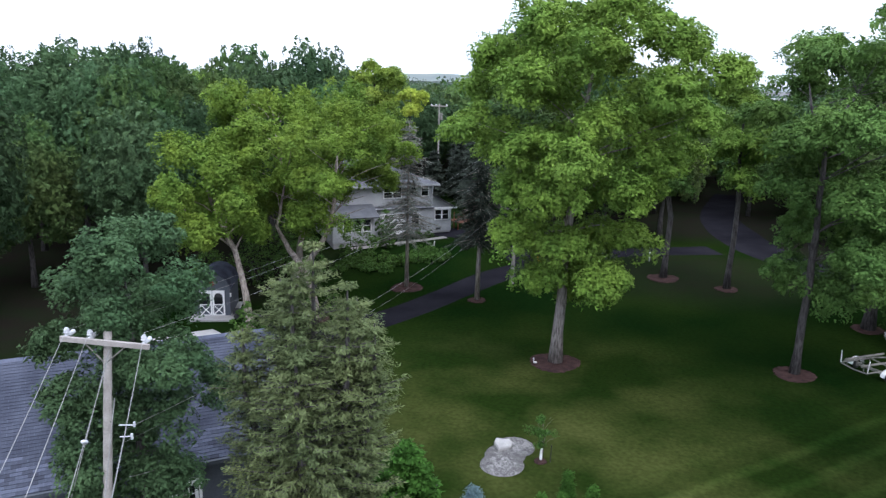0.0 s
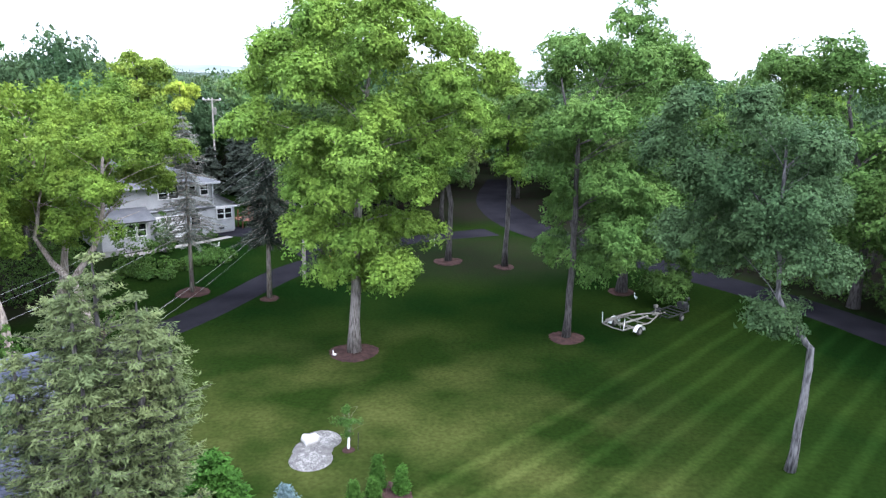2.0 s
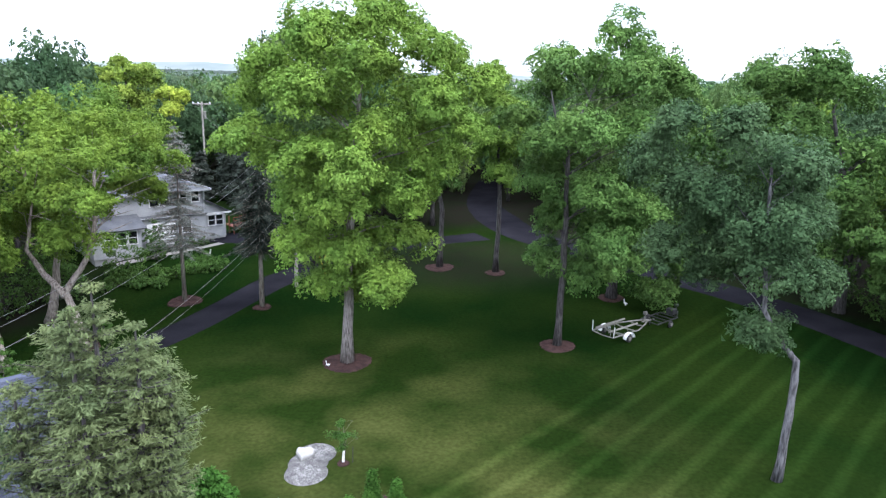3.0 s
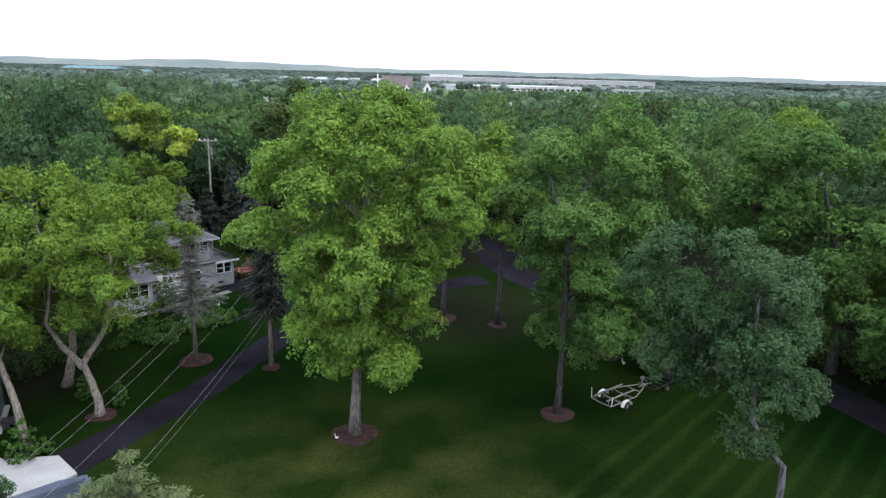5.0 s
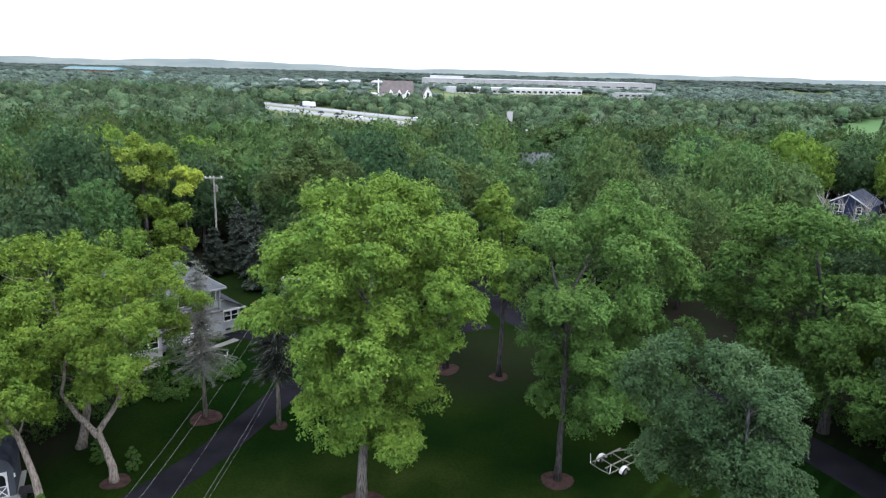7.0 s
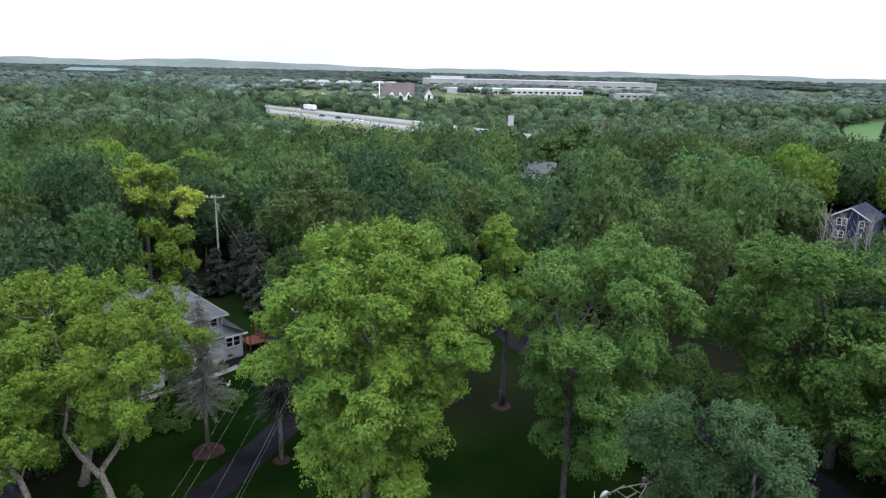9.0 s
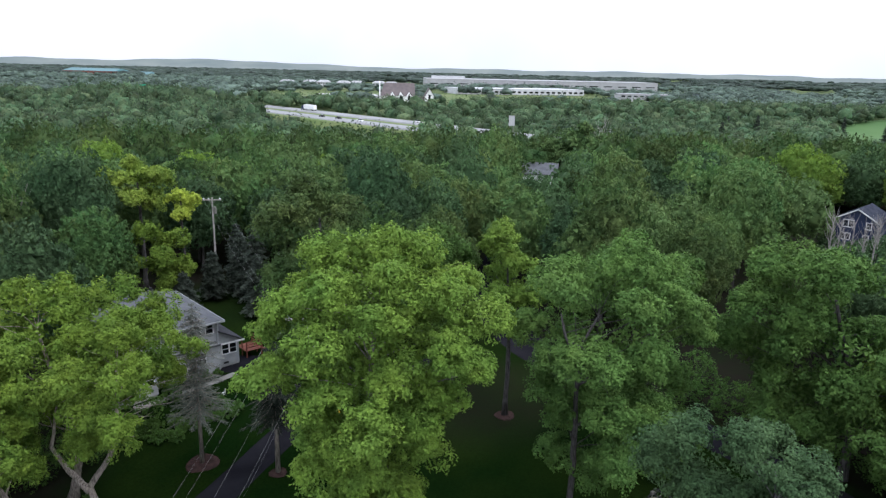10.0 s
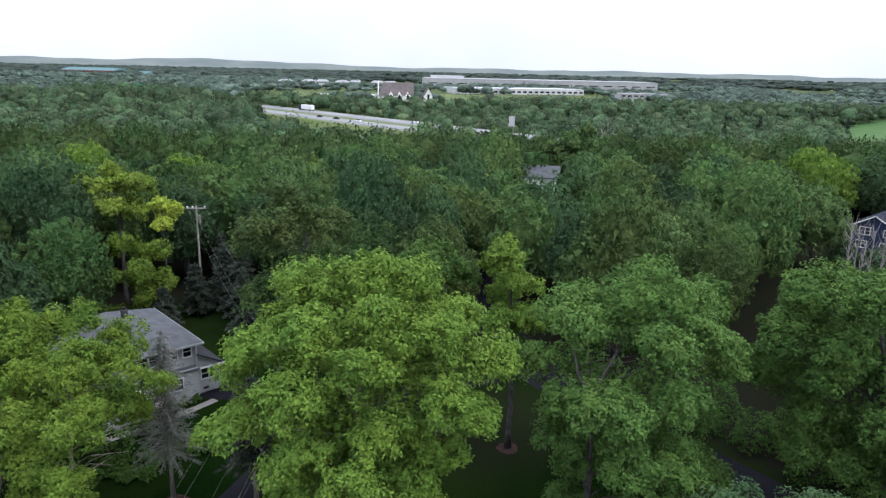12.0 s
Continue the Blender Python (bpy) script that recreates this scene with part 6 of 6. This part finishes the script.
def utility_trailer():
    root = empty("utility_trailer", pose(15.6, 45.0, float(land(15.6, 45)), 0, 0, 40), "low black utility trailer on the lawn", "trailer")
    s = Shape()
    for y in (-0.7, 0.66):
        s.box(-1.3, y, 0.38, 1.2, y + 0.05, 0.46)
    for i in range(5):
        s.box(-1.3 + 0.6 * i, -0.65, 0.38, -1.24 + 0.6 * i, 0.66, 0.45)
    s.part("frame", BLACK_STEEL, root)
    for y in (-0.88, 0.88):
        wheel(root, 0.0, y, 0.24, 0.15)
    s = Shape()
    s.tube([(1.2, -0.6, 0.42), (2.3, 0, 0.45)], 0.04, 4)
    s.tube([(1.2, 0.6, 0.42), (2.3, 0, 0.45)], 0.04, 4)
    s.part("tongue", BLACK_STEEL, root)
    s = Shape()
    s.tube([(2.15, 0.08, 0.02), (2.15, 0.08, 0.95)], 0.045, 8)
    s.box(2.05, -0.05, 0.85, 2.3, 0.2, 1.0, 0.02)
    s.part("jack", BLACK_STEEL, root)
    s = Shape()
    s.box(1.2, -0.3, 0.46, 1.7, 0.3, 0.85, 0.04)
    s.part("tool_box", BLACK_STEEL, root, "black tool box")


utility_trailer()


# ---- the distance ----
def embankment():
    pts = [(-470, 925), (-304, 733), (-206, 619), (-100, 496), (4, 373), (60, 307), (130, 225)]
    def strip(name, off, half, up, drop, mat, label, category):
        v, f = [], []
        for i, (x, y) in enumerate(pts):
            d = Vector((pts[min(i + 1, 6)][0] - pts[max(i - 1, 0)][0], pts[min(i + 1, 6)][1] - pts[max(i - 1, 0)][1])).normalized()
            nx, ny = d.y, -d.x
            for o, z in ((off - half - drop * 1.6, up - drop), (off - half, up), (off + half, up), (off + half + drop * 1.6, up - drop)):
                v.append((x + nx * o, y + ny * o, z))
        for i in range(len(pts) - 1):
            f += [(i * 4 + j, i * 4 + j + 1, i * 4 + 5 + j, i * 4 + 4 + j) for j in range(3)]
        return tagged(part(name, v, f, mat), label, category, kind="structure")
    strip("highway_bank", 0, 26, -0.6, 8.5, VERGE, "grassy highway embankment", "embankment")
    strip("highway_1", -13, 6.2, 0.0, 0.7, HIGHWAY, "pale concrete highway carriageway", "highway")
    strip("highway_2", 13, 6.2, 0.0, 0.7, HIGHWAY, "pale concrete highway carriageway", "highway")


m, n, l, b = material("rough_grass", 0.9, 0.0, 0.15)
vp = n.new("ShaderNodeNewGeometry").outputs["Position"]
vc, _ = noise_mix(n, l, vp, 0.05, (0.085, 0.125, 0.035), (0.120, 0.145, 0.055), 0.35, 0.65)
l.new(vc, b.inputs["Base Color"])
VERGE = m
m, n, l, b = material("young_crop", 0.9, 0.0, 0.15)
vp = n.new("ShaderNodeNewGeometry").outputs["Position"]
vc, _ = noise_mix(n, l, vp, 0.02, (0.055, 0.115, 0.034), (0.074, 0.136, 0.042), 0.35, 0.65)
l.new(vc, b.inputs["Base Color"])
CROP = m
embankment()


def sheet(name, corners, up, mat, label, category):
    """A sheet of open ground between four corners that follows the land."""
    a, b2, c, d = (Vector((x, y, 0)) for x, y in corners)
    k, v, f = 18, [], []
    for i in range(k + 1):
        for j in range(k + 1):
            p = a.lerp(b2, j / k).lerp(d.lerp(c, j / k), i / k)
            v.append((p.x, p.y, float(land(p.x, p.y)) + up))
    f = [(i * (k + 1) + j, i * (k + 1) + j + 1, (i + 1) * (k + 1) + j + 1, (i + 1) * (k + 1) + j) for i in range(k) for j in range(k)]
    return tagged(part(name, v, f, mat, smooth=True), label, category, kind="structure")


sheet("crop_field", [(226, 390), (520, 390), (520, 665), (289, 518)], 0.5, CROP, "even bright green field of young crop", "field")
sheet("meadow_1", [(-190, 660), (30, 660), (110, 920), (-230, 920)], 0.4, VERGE, "open mown meadow beyond the church", "meadow")
sheet("meadow_2", [(150, 1020), (620, 960), (720, 1120), (160, 1180)], 0.4, VERGE, "pale open meadow far off", "meadow")


def vehicle(x, y, lane_z, length, width, height, mat, label, name, category, cab=False):
    root = empty(name, pose(x, y, lane_z, 0, 0, 130.5), label, category)
    s = Shape()
    if cab:
        s.box(-length / 2, -width / 2, 1.1, length / 2, width / 2, height, 0.08)
        s.part("trailer_box", mat, root, "white box trailer")
        s = Shape()
        s.box(length / 2 + 0.8, -width / 2, 0.6, length / 2 + 3.4, width / 2, 3.1, 0.25)
        s.part("cab", SIDING_BLUE, root, "dark truck cab")
        xs = (-length / 2 + 1, -length / 2 + 2.2, length / 2 + 0.4, length / 2 + 2.8)
        r = 0.5
    else:
        s.box(-length / 2, -width / 2, 0.3, length / 2, width / 2, height * 0.6, 0.15)
        s.part("body", mat, root)
        s = Shape()
        s.box(-length * 0.3, -width * 0.44, height * 0.6, length * 0.2, width * 0.44, height, 0.2)
        s.part("cabin", GLASS, root, "dark glazed cabin")
        xs = (-length * 0.32, length * 0.32)
        r = 0.33
    for px in xs:
        for sy in (-1, 1):
            s = Shape()
            s.tube([(px, sy * (width / 2 - 0.2), r), (px, sy * (width / 2 + 0.02), r)], r, 12)
            s.part("wheel", RUBBER, root)


nx, ny = 0.76, 0.65
vehicle(-100 + nx * 13, 496 + ny * 13, 0.0, 13.5, 2.6, 4.0, WHITE, "white semi trailer truck on the highway", "semi_truck", "truck", True)
vehicle(-62 - nx * 13, 451 - ny * 13, 0.0, 4.6, 1.8, 1.5, BLACK_STEEL, "dark car driving on the highway", "car", "car")
vehicle(-50 - nx * 13, 437 - ny * 13, 0.0, 4.6, 1.8, 1.5, BLACK_STEEL, "dark car driving on the highway", "car", "car")
vehicle(-35 - nx * 13, 419 - ny * 13, 0.0, 4.8, 1.9, 1.7, WHITE, "white car driving on the highway", "car", "car")
vehicle(-22 + nx * 13, 404 + ny * 13, 0.0, 4.6, 1.8, 1.5, WHITE, "white car driving on the highway", "car", "car")


CHURCH_ROOF = surface("weathered_brown_grey_shingles", (0.15, 0.125, 0.120), (0.115, 0.098, 0.095), 0.3, 4.0, 0.9, 0, 0.3)


def church():
    z0 = float(land(-30, 605)) + 4.0
    root = empty("church_building", pose(-29, 604, z0, 0, 0, 6), "white church with a steep brown roof", "church")
    box_part("wall", (-19, 0, 0, 9, 14, 5), WHITE, root)
    s = Shape()
    s.add([(-19.6, -0.8, 4.8), (9.6, -0.8, 4.8), (9.6, 7, 15.5), (-16, 7, 15.5), (9.6, 14.8, 4.8), (-19.6, 14.8, 4.8)], [(0, 1, 2, 3), (2, 4, 5, 3), (0, 3, 5), (1, 4, 2), (0, 5, 4, 1)])
    s.part("roof", CHURCH_ROOF, root, "steep brown shingle roof")
    s = Shape()
    s.add([(-20.2, -1, 0), (-20.2, 15, 0), (-20.2, 7, 16.5), (-19.4, -1, 0), (-19.4, 15, 0), (-19.4, 7, 16.5)], [(0, 2, 1), (3, 4, 5), (0, 3, 5, 2), (1, 2, 5, 4), (0, 1, 4, 3)])
    s.part("gable", WHITE, root, "white gable end")
    for x in (-9.5, -2.5, 4.5):
        s = Shape()
        s.add([(x - 2.4, -1.2, 0), (x + 2.4, -1.2, 0), (x + 2.4, -1.2, 4.6), (x, -1.2, 8.2), (x - 2.4, -1.2, 4.6), (x - 2.4, 4, 0), (x + 2.4, 4, 0), (x + 2.4, 4, 4.6), (x, 4, 8.2), (x - 2.4, 4, 4.6)],
              [(0, 1, 2, 3, 4), (9, 8, 7, 6, 5), (1, 6, 7, 2), (4, 9, 5, 0), (2, 7, 8, 3), (3, 8, 9, 4)])
        d = s.part("dormer", WHITE, root, "white gabled bay")
        s = Shape()
        s.add([(x - 1.1, -1.25, 1.5), (x + 1.1, -1.25, 1.5), (x + 1.1, -1.25, 4.4), (x, -1.25, 6.2), (x - 1.1, -1.25, 4.4), (x - 1.1, -1.19, 1.5), (x + 1.1, -1.19, 1.5), (x + 1.1, -1.19, 4.4), (x, -1.19, 6.2), (x - 1.1, -1.19, 4.4)],
              [(0, 1, 2, 3, 4), (0, 5, 6, 1), (1, 6, 7, 2), (2, 7, 8, 3), (3, 8, 9, 4), (4, 9, 5, 0)])
        s.part("window", GLASS, d, "dark pointed window")
    s = Shape()
    s.add([(18, -3, 0), (25, -3, 0), (25, -3, 5.5), (21.5, -3, 11.5), (18, -3, 5.5), (18, 9, 0), (25, 9, 0), (25, 9, 5.5), (21.5, 9, 11.5), (18, 9, 5.5)],
          [(0, 1, 2, 3, 4), (9, 8, 7, 6, 5), (1, 6, 7, 2), (4, 9, 5, 0)])
    s.part("chapel_wall", WHITE, root)
    s = Shape()
    slope_slab(s, (25.6, -3.5, 5.0), (25.6, 9.5, 5.0), (21.5, 9.5, 12), (21.5, -3.5, 12), 0.3)
    slope_slab(s, (17.4, -3.5, 5.0), (21.5, -3.5, 12), (21.5, 9.5, 12), (17.4, 9.5, 5.0), 0.3)
    s.part("chapel_roof", CHURCH_ROOF, root)
    box_part("link", (9.5, 3, 0, 18, 10, 4.5), CHURCH_ROOF, root)
    box_part("window", (20.6, -3.06, 2, 22.4, -3, 6.5), GLASS, root)


church()


def flat_building(name, x, y, w, d, h, rz, wall, label, roof=None, bands=1, bays=10, roof_h=0.0, glass_h=1.6):
    """A long low building with a parapet and a row of windows on the side that faces -y."""
    z0 = float(land(x, y))
    root = empty(name, pose(x, y, z0 - 0.5, 0, 0, rz), label, "building")
    box_part("wall", (-w / 2, 0, 0, w / 2, d, h), wall, root)
    s = Shape()
    if roof_h:
        s.add([(-w / 2 - 1, -1, h), (w / 2 + 1, -1, h), (w / 2 + 1, d + 1, h), (-w / 2 - 1, d + 1, h), (-w / 2 + 4, d / 2, h + roof_h), (w / 2 - 4, d / 2, h + roof_h)], [(0, 1, 5, 4), (2, 3, 4, 5), (1, 2, 5), (3, 0, 4), (3, 2, 1, 0)])
    else:
        s.box(-w / 2 - 0.3, -0.3, h, w / 2 + 0.3, d + 0.3, h + 0.7)
    s.part("roof", roof or wall, root)
    for bnd in range(bands):
        zc = h * (bnd + 0.5) / bands - glass_h / 2
        for i in range(bays):
            c = -w / 2 + w * (i + 0.5) / bays
            box_part("window", (c - w / bays * 0.3, -0.08, zc, c + w / bays * 0.3, 0.02, zc + glass_h), GLASS, root)
    return root


PALE_WALL = surface("pale_render", (0.56, 0.56, 0.56), (0.47, 0.47, 0.47), 0.1, 3.0, 0.8, 0, 0)
flat_building("warehouse", 115, 975, 185, 60, 7.5, 16, PALE_WALL, "long white warehouse with loading bays", bays=22, glass_h=2.4)
flat_building("warehouse", 190, 1290, 420, 120, 15, 4, TAN_PANEL, "very long tan warehouse behind the trees", bays=16)
flat_building("warehouse", 20, 1330, 60, 60, 19, 2, PALE_WALL, "white block on the tan warehouse", bays=4)
flat_building("office_building", 239, 826, 58, 24, 8.5, 2, TAN_PANEL, "low grey-tan office block", bays=8, bands=2)
flat_building("school_building", -770, 1600, 150, 45, 12, -20, RED_BRICK, "red brick building with a green metal roof", GREEN_ROOF, 2, 14, 6)
flat_building("school_building", -640, 1560, 40, 40, 7, -20, RED_BRICK, "low brick wing with a green roof", GREEN_ROOF, 1, 5, 6)
flat_building("office_building", -800, 1350, 90, 30, 6, -25, PALE_WALL, "low pale building among far trees", bays=10)
flat_building("office_building", -75, 700, 90, 30, 5, 4, PALE_WALL, "low pale building behind the church", bays=12)
for i in range(7):
    flat_building("apartment_house", -235 + 27 * i + (7 if i % 2 else 0), 1120 + 14 * (i % 3), 20, 14, 8.5, 6 * (i % 3) - 4, PALE_WALL, "pale three-storey apartment house with a grey roof", TAN_PANEL, 2, 5, 3.0)
for i, (x, y) in enumerate([(530, 830), (640, 880), (560, 960), (330, 900), (690, 900), (300, 1010), (720, 1010)]):
    flat_building("far_house", x, y, 14, 9, 5.5, 20 * i, WHITE, "white house among far trees", SHINGLE, 1, 4, 3.0)


def sign_board(x, y, z, w, h, mat, label, rz, name):
    z0 = float(land(x, y))
    root = empty(name, pose(x, y, z0, 0, 0, rz), label, "sign")
    for px in (-w * 0.3, w * 0.3):
        s = Shape()
        s.tube([(px, 0.1, 0), (px, 0.1, z - z0 + h * 0.5)], 0.15, 8)
        s.part("post", GALVANISED, root)
    box_part("board", (-w / 2, -0.1, z - z0, w / 2, 0.05, z - z0 + h), mat, root)


sign_board(36.5, 356, 3.6, 3.0, 5.0, TAN_PANEL, "tall tan billboard seen from behind", 0, "billboard")
sign_board(-282, 690, 4.0, 5.5, 6.0, SIGN_GREEN, "green highway sign on posts", 15, "highway_sign")
s = Shape()
s.tube([(0, 0, 0), (0, 0, 14)], [0.14, 0.09], 8)
o = s.part("light_pole", GALVANISED)
o.matrix_world = pose(-40, 395, float(land(-40, 395)))
tagged(o, "tall grey light pole beside the highway", "light pole")


def navy_house():
    z0 = float(land(70, 118))
    root = empty("navy_house", pose(67.9, 118.6, z0, 0, 0, -45), "navy blue house with white windows and grey roof", "house")
    root.scale = (0.84, 0.84, 0.84)
    h = 6.7
    lap_wall(0, 7.4, 0, h, 0, 0.25).part("wall", SIDING_BLUE, root)
    for x in (0, 7.28):
        box_part("wall", (x, 0.12, 0, x + 0.12, 9, h), SIDING_BLUE, root)
    box_part("wall", (0, 9, 0, 7.4, 9.12, h), SIDING_BLUE, root)
    s = Shape()
    s.add([(0, 0, h), (7.4, 0, h), (3.7, 0, h + 2.1), (0, 0.12, h), (7.4, 0.12, h), (3.7, 0.12, h + 2.1)], [(0, 1, 2), (5, 4, 3), (1, 4, 5, 2), (2, 5, 3, 0), (0, 3, 4, 1)])
    s.part("gable", SIDING_BLUE, root)
    s = Shape()
    slope_slab(s, (-0.6, -0.5, h - 0.3), (3.7, -0.5, h + 2.2), (3.7, 9.6, h + 2.2), (-0.6, 9.6, h - 0.3), 0.15)
    slope_slab(s, (8.0, -0.5, h - 0.3), (8.0, 9.6, h - 0.3), (3.7, 9.6, h + 2.2), (3.7, -0.5, h + 2.2), 0.15)
    roof = s.part("roof", SHINGLE, root)
    s = Shape()
    slope_slab(s, (-0.62, -0.56, h - 0.31), (3.7, -0.56, h + 2.19), (3.7, -0.49, h + 2.19), (-0.62, -0.49, h - 0.31), 0.22)
    slope_slab(s, (8.02, -0.56, h - 0.31), (8.02, -0.49, h - 0.31), (3.7, -0.49, h + 2.19), (3.7, -0.56, h + 2.19), 0.22)
    s.part("rake_trim", WHITE, roof)
    window(root, 2.2, 5.0, 1.7, 1.3, 0.0, 2, 2, 0.16)
    window(root, 5.9, 5.0, 0.8, 1.2, 0.0, 1, 2, 0.16)
    window(root, 1.9, 2.4, 1.7, 1.2, 0.0, 2, 2, 0.16)
    window(root, 5.6, 2.4, 0.9, 1.2, 0.0, 1, 2, 0.16)


navy_house()
for i, (x, y, r, h) in enumerate([(64, 106, 2.2, 4.0), (67.5, 108.5, 2.4, 3.8), (71, 110.5, 2.4, 3.8), (61.5, 109, 2.2, 4.6), (74.5, 112.5, 2.4, 4.0)]):
    bush(x, y, r, h, 380 + i, "tall dusky green bush in front of the navy house", LEAF_LOCUST, leaf=(0.5, 0.28))


def mid_house():
    z0 = float(land(24, 178))
    root = empty("low_house", pose(24, 176, z0, 0, 0, -12), "low house with a grey shingle roof in the woods", "house")
    box_part("wall", (-7.5, 0, 0, 5, 8, 5.6), WHITE, root)
    s = Shape()
    slope_slab(s, (-8, -0.6, 5.4), (5.4, -0.6, 5.4), (5.4, 4, 7.8), (-8, 4, 7.8), 0.2)
    slope_slab(s, (5.4, 8.6, 5.4), (-8, 8.6, 5.4), (-8, 4, 7.8), (5.4, 4, 7.8), 0.2)
    s.part("roof", SHINGLE_HOUSE, root)
    s = Shape()
    s.add([(5, 0, 5.6), (5, 8, 5.6), (5, 4, 7.7), (4.8, 0, 5.6), (4.8, 8, 5.6), (4.8, 4, 7.7)], [(0, 1, 2), (5, 4, 3), (0, 3, 4, 1), (1, 4, 5, 2), (2, 5, 3, 0)])
    s.part("gable", WHITE, root)
    window(root, -3, 2.5, 1.4, 1.3, -0.02, 2, 2)


mid_house()


def bare_tree(x, y, h, seed, name="dead_tree", twigs=26):
    rng = np.random.default_rng(seed)
    root = empty(name, on_land(x, y), "bare grey dead tree with thin branches", "tree")
    s = Shape()
    s.tube([(0, 0, 0), (0.1, 0, h * 0.5), (0.2, 0.1, h)], [0.16, 0.1, 0.015], 6)
    for _ in range(twigs):
        z, a, L = rng.uniform(0.35, 0.95) * h, rng.uniform(0, 6.28), rng.uniform(0.12, 0.3) * h
        s.tube([(0.1, 0, z), (L * 0.3 * math.cos(a), L * 0.3 * math.sin(a), z + L * 0.4), (L * 0.55 * math.cos(a), L * 0.55 * math.sin(a), z + L)], [0.05, 0.03, 0.008], 4, False)
    s.part("trunk", BARK_BARE, root)


BARK_BARE = surface("bleached_bark", (0.34, 0.32, 0.30), (0.24, 0.22, 0.21), 1.0, 8.0, 0.95, 0, 0.5)
for i, (x, y, h) in enumerate([(51.4, 222, 21), (50.2, 224, 19), (53, 221, 18), (19, 215, 13), (20.5, 214, 14), (59, 99, 9), (62, 101, 8), (65, 103, 8.5), (56, 96, 8), (68, 107, 8), (60, 104, 8), (-48, 78, 15), (72, 109, 8), (57, 101, 9.5)]):
    bare_tree(x, y, h, 400 + i)
for i, (x, y, h, r) in enumerate([(252, 440, 15, 3.4), (272, 428, 14, 3.4), (293, 420, 15, 4), (182, 446, 14, 3.2), (198, 440, 15, 3.4), (18, 200, 11, 2.6), (160, 400, 13, 3)]):
    conifer("spruce_tree", x, y, "dark green spruce standing at the field", h, 0.8, r, NEEDLE_DARK, BARK_DARK, 0.2, 22, 8, 500 + i, (1.1, 0.4), 2.2, 0.25)


def hills():
    """The low ridge on the horizon: a glowing sheet with haze put into its blue-green."""
    m, n, l, b = material("glowing_hazy_hills", 1.0, 0.0, 0.0)
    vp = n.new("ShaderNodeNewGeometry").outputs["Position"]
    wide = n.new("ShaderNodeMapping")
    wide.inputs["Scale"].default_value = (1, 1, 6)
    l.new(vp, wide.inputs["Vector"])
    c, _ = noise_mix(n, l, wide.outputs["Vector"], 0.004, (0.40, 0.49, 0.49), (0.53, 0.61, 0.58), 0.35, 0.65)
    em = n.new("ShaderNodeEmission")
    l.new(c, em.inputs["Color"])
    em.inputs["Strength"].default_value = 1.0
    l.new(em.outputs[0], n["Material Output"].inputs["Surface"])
    v, f, k = [], [], 160
    for i in range(k + 1):
        x = -3300 + 6600 * i / k
        y = math.sqrt(4550 ** 2 - x * x)
        a = x / y
        top = 30 + 26 * math.exp(-((a + 0.30) / 0.14) ** 2) + 14 * math.exp(-((a + 0.62) / 0.2) ** 2) + 7 * math.exp(-((a - 0.25) / 0.3) ** 2) + 3 * math.sin(a * 31) + 2 * math.sin(a * 77 + 1)
        v += [(x, y, -12), (x, y, top), (x, y + 140, -12)]
    for i in range(k):
        f += [(3 * i, 3 * i + 3, 3 * i + 4, 3 * i + 1), (3 * i + 1, 3 * i + 4, 3 * i + 5, 3 * i + 2)]
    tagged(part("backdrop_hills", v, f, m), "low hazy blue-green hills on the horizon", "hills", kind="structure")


hills()
